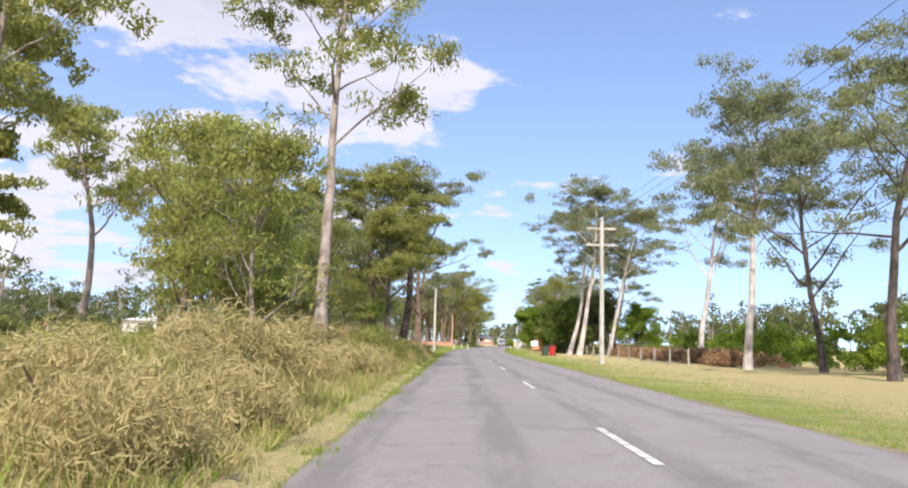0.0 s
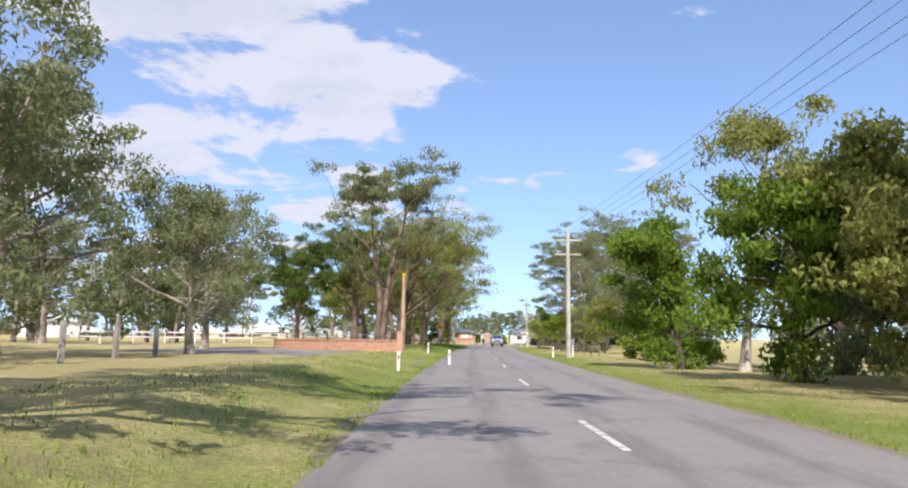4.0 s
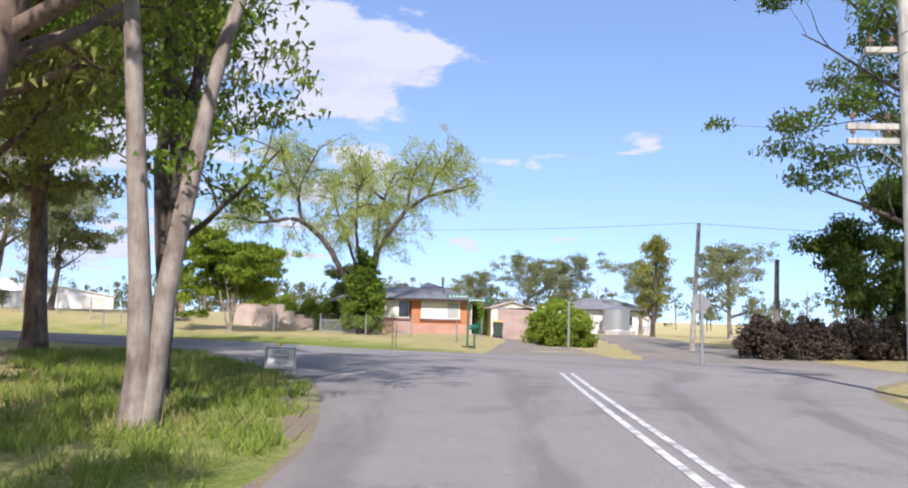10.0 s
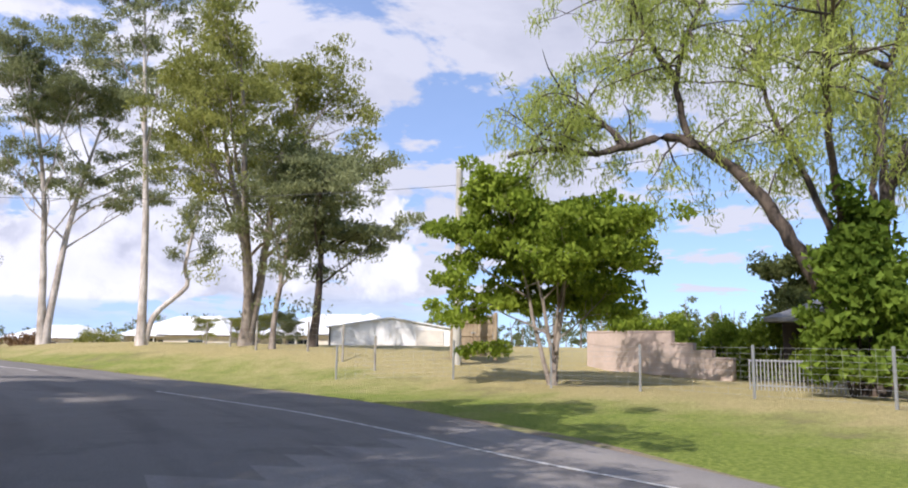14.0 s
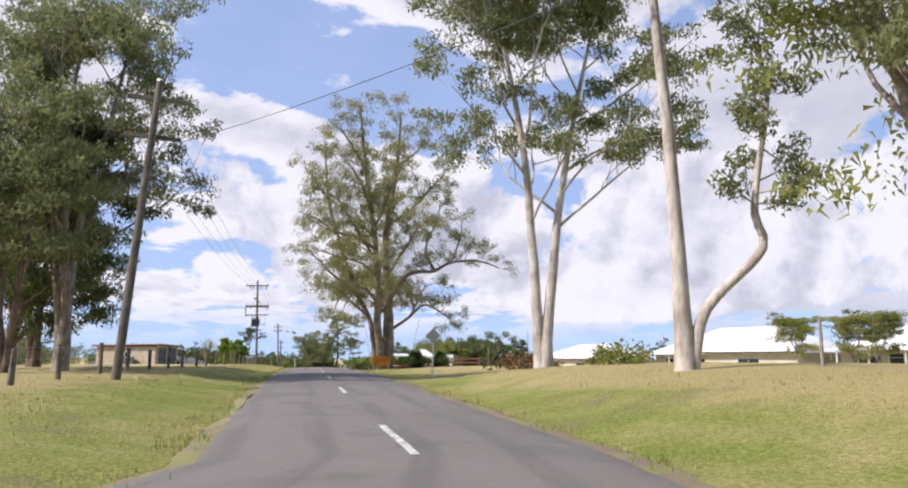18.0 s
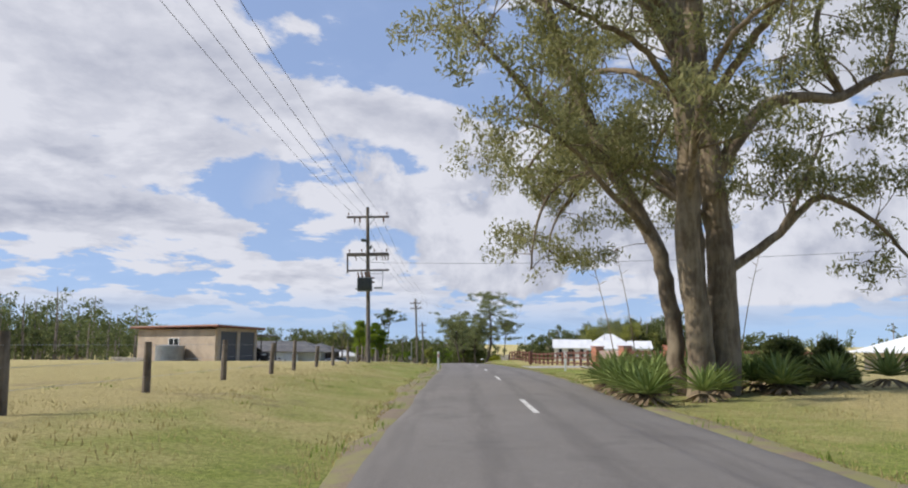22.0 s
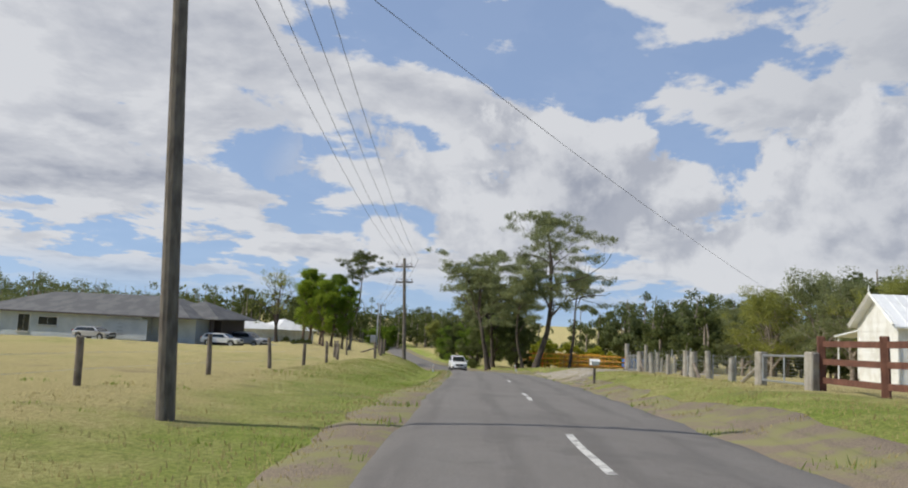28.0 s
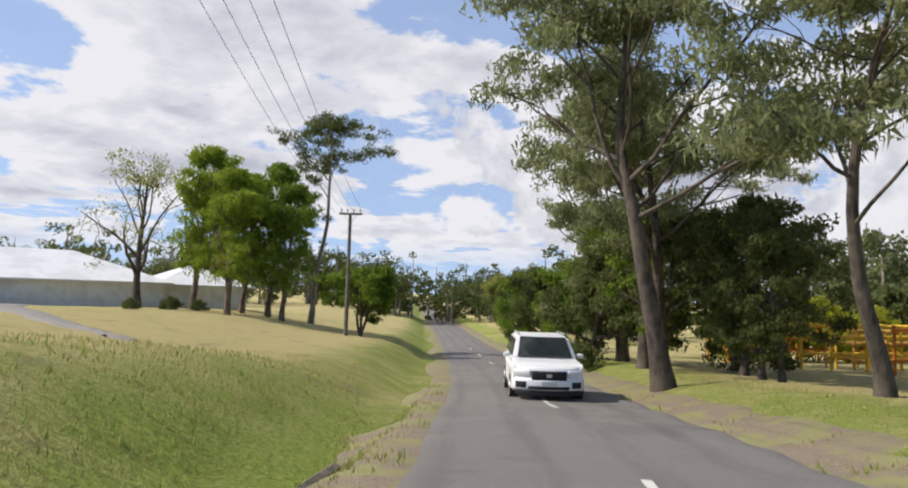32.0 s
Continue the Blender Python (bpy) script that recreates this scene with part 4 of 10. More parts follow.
for i in range(40):
    y = -8 + 72 * (i + rw.uniform(0, 0.9)) / 40
    x = -4.6 - rw.uniform(0, 1) ** 1.2 * 13
    bush(("scrub_a", "scrub_b")[i % 2], x, y, ("low olive scrub bush under the trees", "brownish dry scrub bush under the trees")[i % 2], (LEAF_OLIVE, LEAF_DRYGRASS, LEAF_OLIVE, LEAF_DRY)[i % 4], name="scrub_bush", turn=rw.uniform(0, 360), size=rw.uniform(0.35, 0.62) if x > -9 else rw.uniform(0.6, 1.1), group="roadside scrub", w=2.4, d=2.2, h=1.7, clumps=60, count=110, leaf=(0.13, 0.03))
for i in range(9):
    y = -6 + 68 * (i + rw.uniform(0, 0.9)) / 9
    x = -7.0 - rw.uniform(0, 1) * 12
    tree(("sapling_a", "sapling_b")[i % 2], x, y, "leafy low-branched sapling filling the woodland edge", (BARK_GREY, BARK_BROWN)[i % 2], (LEAF_OLIVE, LEAF_GREEN, LEAF_GUM)[i % 3], name="sapling_tree", turn=rw.uniform(0, 360), size=rw.uniform(0.75, 1.2), group="woodland saplings", H=7.5, r=0.09, fork=0.1, spread=2.2, prim=13, sub=3, tip=2, count=44, clump=0.7, leaf=(0.16, 0.05), fine=True)
for i in range(64):
    y = -2 + 62 * (i + rw.uniform(0, 0.9)) / 64
    bush("tussock", -2.7 + 0.012 * y - rw.uniform(0, 1) ** 1.5 * 6, y, "pale tussock of dry grass and ferns on the bank", (LEAF_DRYGRASS, LEAF_OLIVE, LEAF_DRYGRASS)[i % 3], name="grass_tussock", turn=rw.uniform(0, 360), size=rw.uniform(0.6, 1.2), group="bank tussocks", w=1.9, d=1.6, h=0.7, clumps=34, count=110, leaf=(0.15, 0.012), droop=-0.9, stems=3)
for i in range(30):
    y = 6 + 47 * (i + rw.uniform(0, 0.9)) / 30
    x = -3.3 - rw.uniform(0, 1) ** 1.2 * 4.6
    bush(("brush_a", "brush_b")[i % 2], x, y, ("pale dry brushwood and long grass on the bank", "olive brushwood with dry stems on the bank")[i % 2], (LEAF_DRYGRASS, LEAF_OLIVE, LEAF_DRYGRASS, LEAF_DRYGRASS, LEAF_OLIVE)[i % 5], name="brush", turn=rw.uniform(0, 360), size=rw.uniform(0.6, 1.25), group="bank brushwood", w=2.2, d=2.0, h=1.1, clumps=44, count=120, leaf=(0.16, 0.012), droop=-0.4, stems=4)
for i in range(17):
    y = 21.0 + 38.0 * (i + 0.5 * rw.uniform(-1, 1)) / 17
    x = -5.4 - 3.4 * rw.uniform(0, 1) - 0.8 * (y < 16)
    if abs(y - 25.8) < 1.5 and x > -6.5:
        x -= 1.6
    tree(("edge_sapling", "edge_sapling_b", "edge_sapling_c")[i % 3], x, y, ("leafy thin-stemmed gum sapling on the bank", "tall thin olive sapling on the bank", "bushy low sapling among dry grass")[i % 3], (BARK_GREY, BARK_BROWN)[i % 2], (LEAF_OLIVE, LEAF_WILLOW, LEAF_OLIVE, LEAF_GUM, LEAF_GREEN)[i % 5], name="sapling_tree", turn=i * 77, size=rw.uniform(0.8, 1.2), group="bank saplings", H=(6.5, 9.0, 4.2)[i % 3], r=(0.07, 0.08, 0.05)[i % 3], fork=(0.14, 0.22, 0.06)[i % 3], spread=(2.0, 2.1, 1.7)[i % 3], prim=12, sub=3, tip=2, count=40, clump=0.75, leaf=(0.18, 0.055), fine=True)
# trees that stand by the edge of the seal
tree("edge_a", -4.5, 25.8, "thick straight pinkish-grey gum at the edge of the woodland", BARK_GREY, LEAF_OLIVE, H=18.0, r=0.25, fork=0.5, spread=4.4, prim=10, count=60, fine=True)
tree("edge_b", -5.6, 53.2, "thick brown-trunked gum at the edge of the woodland", BARK_BROWN, LEAF_OLIVE, H=15.0, r=0.31, fork=0.4, spread=5.0, prim=13, count=130, leaf=(0.19, 0.065), fine=True)
tree("edge_e", -7.0, 59.8, "leaning grey-brown gum behind the verge", BARK_GREY, LEAF_GUM, H=13.0, r=0.22, fork=0.4, spread=4.2, prim=11, lean=(0.09, 0.0), count=110, leaf=(0.19, 0.065), fine=True)
tree("edge_f", -9.6, 72.0, "straight brown gum behind the verge", BARK_BROWN, LEAF_OLIVE, H=13.5, r=0.2, fork=0.35, spread=4.0, prim=11, count=70, fine=True)
tree("edge_c", -4.2, 48.4, "dark leaning stringybark beside the road", BARK_DARK, LEAF_OLIVE, H=11.0, r=0.22, fork=0.35, spread=3.6, prim=11, lean=(0.1, 0), count=130, leaf=(0.19, 0.065), fine=True)
tree("edge_d", -3.9, 56.2, "thick brown stringybark leaning over the verge", BARK_BROWN, LEAF_GUM, H=15.0, r=0.33, fork=0.5, spread=4.6, prim=10, lean=(0.10, 0.0), count=130, leaf=(0.19, 0.065), fine=True)
tree("big_left", -4.06, 87.9, "large stringybark gum with many heavy limbs", BARK_BROWN, LEAF_GUM, H=16.0, r=0.5, fork=0.2, spread=6.4, prim=18, stems=2, splay=0.1, up=0.9, count=80, leaf=(0.22, 0.08), fine=True)
for x, y, s in ((-17.5, 99, 1.0), (-12.5, 106, 1.0), (-16, 115, 1.05), (-22.5, 92, 1.0), (-12, 131, 0.8), (-27, 122, 1.1), (-34, 108, 1.0), (-9, 118, 0.7), (-31, 150, 1.0), (-42, 170, 1.1), (-22, 176, 0.9)):
    tree("paddock_gum", x, y, "rounded grey-green gum tree in the paddock", BARK_GREY, LEAF_GUM, turn=x * 37 % 360, size=s, group="paddock gums", H=11.5, r=0.3, fork=0.25, spread=5.2, prim=15, up=0.6, count=84, clump=1.05, fill=1, leaf=(0.24, 0.09))
for k, x, y, sp in (("lt_a", -1.9, 142.5, dict(H=15.0, r=0.36, fork=0.26, spread=7.0, prim=18, stems=2, splay=0.12, count=80, wild=0.17)), ("lt_b", -0.9, 161.5, dict(H=14.5, r=0.44, fork=0.22, spread=8.0, prim=27, sub=6, stems=3, splay=0.1, lean=(0.1, 0), count=52, up=0.75, clump=1.25, leaf=(0.2, 0.06), droop=1.6, fill=1)), ("lt_g", 1.6, 166.0, dict(H=13.0, r=0.3, fork=0.25, spread=8.2, prim=22, sub=6, stems=2, splay=0.1, lean=(0.2, 0), count=56, up=0.75, clump=1.2, leaf=(0.22, 0.08), droop=1.6, fill=1)),
                    ("lt_c", -5.4, 161.0, dict(H=13.0, r=0.4, fork=0.26, spread=5.4, prim=15, count=85, fill=1)), ("lt_f", -10.5, 157.0, dict(H=10.5, r=0.26, fork=0.2, spread=4.4, prim=16, count=85, fill=1)), ("lt_d", -4.8, 171.0, dict(H=14.0, r=0.34, fork=0.33, spread=4.8, prim=12))):
    tree(k, x, y, "broad gum with dark trunk and bright olive leaves beside the road", BARK_BROWN, dict(lt_a=LEAF_GUM, lt_c=LEAF_DEEP, lt_f=LEAF_DEEP).get(k, LEAF_OLIVE), fine=True, **sp)
tree("sign_gum", -0.2, 178.0, "tall brown-barked gum behind the warning sign", BARK_BROWN, LEAF_OLIVE, H=16.0, r=0.42, fork=0.36, spread=5.0, prim=14, stems=2, count=90, fine=True)
tree("sign_gum_b", -2.0, 184.0, "brown-barked gum with thin olive crown", BARK_BROWN, LEAF_OLIVE, H=14.0, r=0.36, fork=0.35, spread=4.6, prim=14, count=90, fine=True)
tree("white_fork", 1.9, 193.0, "pale forked gum with wide bare limbs", BARK_GREY, LEAF_OLIVE, H=13.0, r=0.27, fork=0.3, spread=5.4, prim=11, up=0.6, count=130, leaf=(0.19, 0.065), fine=True)
tree("corner_a", 4.8, 205.4, "very thick brown fibrous-barked gum", BARK_BROWN, LEAF_OLIVE, H=15.0, r=0.42, fork=0.3, spread=5.6, prim=16, stems=2, splay=0.06, sub=5, count=48, leaf=(0.19, 0.06), clump=1.0, droop=1.8, fine=True)
tree("corner_b", 2.8, 209.6, "thick brown fibrous-barked gum", BARK_BROWN, LEAF_OLIVE, H=14.0, r=0.36, fork=0.35, spread=5.0, prim=13, sub=5, count=56, leaf=(0.19, 0.06), clump=0.95, droop=1.8, fine=True)
tree("corner_c", 7.1, 206.4, "pale smooth-barked gum leaning towards the road", BARK_GREY, LEAF_GREEN, H=13.5, r=0.19, fork=0.46, spread=3.8, prim=9, stems=2, splay=0.05, lean=(0.13, 0.03), count=44, leaf=(0.15, 0.05), clump=0.7, fine=True)
tree("corner_d", 6.3, 208.9, "dark many-stemmed tree beside the corner", BARK_DARK, LEAF_GREEN, H=9.5, r=0.22, fork=0.3, spread=3.2, prim=10, stems=3, count=50, leaf=(0.13, 0.06), clump=0.75, fine=True)
for x, y, s in ((-6, 194, 0.9), (-10, 203, 1.0), (-3, 213, 0.75), (-16, 190, 1.0), (-1.5, 197, 0.8), (-20, 212, 0.9)):
    tree("wood_slim", x, y, "slender gum in the paddock behind the corner", BARK_GREY, LEAF_OLIVE, turn=x * 53 % 360, size=s, group="corner gums", **SLIM)

# ---- right of the first road ----
for k, x, y, bark, sp in (("r_a", 18.9, 32.0, BARK_DARK, dict(H=17.0, r=0.24, fork=0.38, spread=6.0, prim=13, count=62, up=0.8, flat=0.45, clump=1.0)), ("r_b", 21.2, 42.6, BARK_DARK, dict(H=16.5, r=0.2, fork=0.3, spread=7.0, prim=16, sub=5, count=60, clump=1.05)),
                          ("r_c", 18.0, 45.5, BARK_WHITE, dict(H=20.0, r=0.24, fork=0.42, spread=6.4, prim=15, sub=5, count=56, clump=1.05)), ("r_d", 22.5, 67.0, BARK_WHITE, dict(H=21.0, r=0.26, fork=0.38, spread=6.4, prim=15, sub=5, count=60, clump=1.05)),
                          ("r_e", 14.85, 87.0, BARK_WHITE, dict(H=24.0, r=0.3, fork=0.4, spread=6.6, prim=17, count=74, clump=1.25, flat=0.5, up=0.8, lean=(0.2, 0))), ("r_f", 14.4, 91.7, BARK_WHITE, dict(H=22.0, r=0.27, fork=0.42, spread=5.6, prim=15, count=74, clump=1.2, flat=0.5, up=0.8, lean=(0.2, 0.0))), ("r_h", 18.7, 88.7, BARK_WHITE, dict(H=21.0, r=0.25, fork=0.4, spread=6.0, prim=14, lean=(0.1, 0), count=70, clump=1.25, flat=0.42, up=0.7)), ("r_i", 21.5, 99.0, BARK_WHITE, dict(H=17.0, r=0.2, fork=0.42, spread=4.6, prim=11, count=70, clump=1.1, flat=0.42))):
    tree(k, x, y, "tall open-crowned gum with a bare trunk beside the road", bark, LEAF_GUM, fine=True, **sp)
for x, y, s, l in ((15.0, 97.5, 0.9, LEAF_DEEP), (16.5, 101, 0.85, LEAF_FAR), (19, 108, 1.0, LEAF_GUM), (13.6, 108, 0.85, LEAF_GREEN), (20, 96, 1.0, LEAF_FAR), (13.2, 118, 0.85, LEAF_GREEN), (16.5, 93.5, 0.7, LEAF_DEEP), (14.6, 103, 0.95, LEAF_OLIVE), (18.5, 114, 1.15, LEAF_GUM), (22, 90, 0.8, LEAF_GREEN)):
    tree("dense_dark", x, y, "dense dark-leaved tree in the roadside thicket", BARK_DARK, l, name="dense_tree", turn=y * 31 % 360, size=s, group="thicket trees", H=9.5, r=0.22, fork=0.1, spread=3.1, prim=17, count=92, clump=0.95, wild=0.2, leaf=(0.24, 0.11), droop=1.5)
tree("r_g", 15.5, 116.5, "pale leaning gum above the thicket", BARK_WHITE, LEAF_OLIVE, H=13.0, r=0.22, fork=0.5, spread=3.6, prim=9)
for x, y, s in ((27, 186, 1.0), (22, 176, 0.8), (33, 178, 0.9), (31, 200, 0.85)):
    tree("broad_gum", x, y, "broad spreading gum with a grey-green domed crown", BARK_GREY, LEAF_GUM, turn=x * 41 % 360, size=s, group="broad gums", H=19.0, r=0.36, fork=0.25, spread=7.8, prim=26, sub=6, up=0.85, count=50, clump=1.15, leaf=(0.22, 0.08), flat=0.5, fine=True)
for i, (x, y, sz, l) in enumerate(((18.6, 176, 0.85, LEAF_BRIGHT), (19.6, 183, 0.9, LEAF_GUM), (20.4, 169, 1.0, LEAF_WILLOW), (18.4, 163, 0.9, LEAF_GUM), (19.6, 157, 1.1, LEAF_OLIVE), (21.5, 150, 1.25, LEAF_GUM), (21, 192, 1.0, LEAF_DEEP), (18.2, 188, 0.75, LEAF_WILLOW), (20.2, 179.5, 1.05, LEAF_GUM), (22.5, 173, 1.1, LEAF_GUM))):
    tree(("fence_sapling", "fence_sapling_b")[i % 2], x, y, "feathery young gum along the roadside fence", BARK_GREY, l, name="sapling_tree", turn=y * 17 % 360, size=sz, group="fence-line trees", H=(5.6, 6.4)[i % 2], r=0.09, fork=0.12, spread=(2.2, 1.9)[i % 2], prim=14, sub=3, tip=3, count=56, clump=0.7, leaf=(0.2, 0.07), fine=True, wild=0.16)
for x, y, s, l in ((17.5, 134, 1.5, LEAF_BRIGHT), (20.5, 139, 1.7, LEAF_DARK), (16.8, 130, 1.1, LEAF_GREEN)):
    bush("hedge", x, y, "tall rounded green hedge shrub beside the pole", l, name="hedge_shrub", turn=y * 13, size=s, group="hedge", w=2.6, d=2.6, h=2.4, clumps=70, count=90)
tree("corner_dark", 30.0, 223.5, "large dark spreading tree behind the power pole", BARK_DARK, LEAF_DEEP, H=20.5, r=0.36, fork=0.24, spread=8.0, prim=26, up=0.6, count=74, clump=1.25, flat=0.5, leaf=(0.25, 0.10), fine=True)
for x, y, s in ((34.5, 225.0, 0.95), (39.5, 222.5, 1.15), (31.5, 231.0, 0.8), (35.0, 218.5, 1.05), (41.5, 229.0, 1.3), (38.0, 233.0, 1.2), (43.0, 240.0, 1.3), (33.0, 211.5, 0.9)):
    tree("dense_dark", x, y, "dense dark green tree behind the carport", BARK_DARK, LEAF_DEEP, name="dense_tree", turn=y * 31 % 360, size=s, group="trees behind the carport")
for i in range(9):
    bush("brown_hedge", 19.5 + 0.4 * (i % 2), 50 + 4.2 * i, "rust-brown dry hedge of scrub along the fence", LEAF_RUST, name="brown_scrub", turn=i * 50, group="brown hedge", w=5.0, d=2.6, h=1.2, clumps=60, count=80, leaf=(0.14, 0.05), droop=-0.4)
for i, (x, y) in enumerate(((26, 99), (31, 101), (36, 100), (41, 98), (46, 96), (33, 88), (39, 86))):
    bush("green_hedge", x, y, "bank of bright green scrub beyond the dry hedge", LEAF_BRIGHT, name="green_shrub", turn=i * 83, size=0.95, group="green shrubs", w=6.0, d=5.0, h=3.4, clumps=90, count=90)
for i in range(7):
    bush("green_hedge", 25 + (i % 3), 36 + 7 * i, "rounded bright green shrub behind the verge", LEAF_BRIGHT if i < 2 else LEAF_GREEN, name="green_shrub", turn=i * 70, size=1.0 + 0.5 * (i == 0), group="green shrubs", w=6.0, d=5.0, h=3.4, clumps=90, count=90)

# ---- the junction ----


def willow(x, y):
    """Arching limbs laid out by hand, side branches that droop, and weeping strands of leaves."""
    rng = np.random.default_rng(31)
    V, F, cen = [], [], []
    limbs = (((0, 0, -0.3), (-0.5, 0, 1.6), (-1.5, 0.1, 3.6), (-2.3, 0.2, 5.0), (-3.3, 0.3, 6.0), (-4.4, 0.3, 6.5), (-6.2, 0.2, 6.2), (-7.6, 0.1, 6.4), (-8.6, 0.0, 6.2)),
             ((0.1, 0, -0.3), (0.3, 0, 2.0), (0.5, 0, 4.4), (1.1, -0.3, 5.8), (2.2, -0.4, 7.3), (3.4, -0.6, 8.1), (5.2, -0.7, 8.7), (6.2, -0.8, 9.0)),
             ((-0.2, 0.1, 2.4), (-0.9, 0.3, 4.6), (-1.4, 0.6, 6.0), (-2.0, 0.8, 7.8), (-2.0, 1.0, 9.6)),
             ((0.5, 0, 4.2), (0.6, 0.5, 6.4), (0.9, 0.9, 8.0), (1.6, 1.2, 9.8)),
             ((0.9, 0.9, 8.0), (0.0, 0.9, 8.8), (-0.6, 0.8, 9.8)),
             ((2.2, -0.4, 7.3), (2.4, 0.3, 8.8), (2.8, 0.7, 10.2)),
             ((3.4, -0.6, 8.1), (3.8, -0.6, 9.4), (4.8, -0.6, 10.2)),
             ((-3.8, 0.3, 6.2), (-4.1, 0.0, 8.0), (-3.6, -0.3, 9.4), (-3.0, -0.4, 10.6)),
             ((-4.1, 0.0, 8.0), (-4.9, 0.1, 9.4), (-5.2, 0.2, 10.6)),
             ((-5.4, 0.2, 6.3), (-6.2, 0.4, 7.2), (-7.0, 0.5, 7.8)),
             ((0.2, 0, 3.2), (0.6, 1.8, 5.4), (1.0, 3.4, 7.4), (1.2, 5.0, 8.2)),
             ((-0.4, -0.1, 3.6), (-0.8, -1.6, 5.8), (-0.9, -3.0, 7.6), (-0.7, -4.4, 8.2)))
    for n, limb in enumerate(limbs):
        p = glide(limb, 0.3)
        u = np.linspace(0, 1, len(p))
        r0 = 0.22 if n < 2 else 0.09
        tube(p + rng.normal(0, 0.025, p.shape), r0 * (1 - 0.8 * u) + 0.015, 8, V, F)
        for k in range(16):
            i = int(len(p) * (0.42 + 0.56 * k / 16))
            out = unit(np.array([p[i, 0], p[i, 1], 0]) + 0.5)
            d = unit(out * rng.uniform(0.1, 1.0) + rng.normal(0, 0.7, 3) + np.array([0, 0, 0.75]))
            b, _ = bent(rng, p[i], d, rng.uniform(1.0, 2.5), 6, (0, 0, -0.5), 0.16)
            tube(b, 0.035 * (1 - 0.8 * np.linspace(0, 1, 7)), 5, V, F)
            for j in range(4):
                q = b[rng.integers(2, 7)]
                s_, _ = bent(rng, q, unit(rng.normal(0, 0.8, 3) + np.array([0, 0, 0.1])), rng.uniform(0.7, 1.5), 5, (0, 0, -1.5), 0.12)
                tube(s_, np.array([0.012, 0.01, 0.008, 0.006, 0.005, 0.004]), 3, V, F)
                cen += [s_[2], s_[3], s_[4], s_[5]]
    lv, lq = leaves_at(rng, cen, 0.34, 14, (0.2, 0.028), 1.6, 0.9)
    ob = thing("willow_tree", "spreading willow with thin weeping yellow-green foliage", "tree", pose(x, y, gz(x, y), 0, 0, 8))
    part("trunk", fast_mesh("trunk", np.concatenate(V), np.concatenate(F), BARK_DARK, True), BARK_DARK, ob)
    part("crown", fast_mesh("crown", lv, lq, LEAF_WILLOW), LEAF_WILLOW, ob)


willow(7.4, 240.9)
bush("ivy", 7.3, 240.3, "thick dark green ivy smothering the willow trunk", LEAF_GREEN, name="ivy", w=2.3, d=2.2, h=5.0, clumps=90, count=90, leaf=(0.17, 0.12), clump=0.5)
tree("round_green", -0.3, 240.8, "rounded bright green small tree with thin stems", BARK_GREY, LEAF_BRIGHT, name="round_tree", H=6.0, r=0.10, fork=0.28, spread=2.5, prim=20, sub=5, stems=4, splay=0.2, count=90, clump=0.66, leaf=(0.17, 0.1), up=0.6, fine=True)
tree("clump_a", -17.2, 246.6, "gum with dense olive crown in a clump", BARK_GREY, LEAF_OLIVE, H=16.5, r=0.32, fork=0.28, spread=5.6, prim=24, sub=6, stems=3, count=70, leaf=(0.2, 0.075), fill=1, fine=True)
tree("clump_b", -12.8, 246.0, "gum with a leaning dark trunk in a clump", BARK_DARK, LEAF_GUM, H=9.6, r=0.2, fork=0.3, spread=3.6, prim=11, lean=(0.08, -0.05), flat=0.5, count=80, leaf=(0.21, 0.075), fill=1, fine=True)
tree("clump_c", -13.9, 244.8, "gum sapling in a clump", BARK_GREY, LEAF_GUM, H=9.5, r=0.13, fork=0.3, spread=2.8, prim=11, count=90, leaf=(0.19, 0.065), fine=True)
tree("gum_one", -35.9, 249.3, "tall smooth white-barked gum with forked trunk", BARK_WHITE, LEAF_GUM, seed=5, H=21.0, r=0.33, fork=0.33, spread=7.0, prim=24, sub=6, up=1.0, count=74, leaf=(0.22, 0.08), stems=2, splay=0.07, fine=True)
tree("gum_two", -23.8, 246.5, "tall straight white-barked gum", BARK_WHITE, LEAF_GUM, H=23.0, r=0.22, fork=0.5, spread=5.0, prim=12, wild=0.07, count=70, leaf=(0.22, 0.08), fine=True)
tree("gum_l1", -40.0, 229.6, "gum with dense dark crown beside the fence", BARK_BROWN, LEAF_GUM, H=10.5, r=0.2, fork=0.24, spread=3.8, prim=14, stems=2, count=70, leaf=(0.2, 0.08), fine=True)
tree("gum_l2", -43.2, 231.0, "tall gum with upright grey limbs beside the fence", BARK_GREY, LEAF_GUM, H=19.0, r=0.29, fork=0.26, spread=6.0, prim=24, sub=6, stems=3, splay=0.1, up=1.0, count=66, leaf=(0.2, 0.075), fine=True)
tree("gum_l3", -46.0, 228.6, "dense dark gum behind the paddock fence", BARK_BROWN, LEAF_FAR, H=14.0, r=0.36, fork=0.1, spread=4.4, prim=22, sub=5, stems=2, count=70, leaf=(0.22, 0.09), fill=1, fine=True)
tree("gum_l4", -51.6, 229.2, "dense dark gum with low foliage behind the paddock fence", BARK_BROWN, LEAF_FAR, H=11.5, r=0.32, fork=0.22, spread=3.7, prim=20, sub=6, stems=2, count=110, leaf=(0.2, 0.08), fill=1, fine=True)

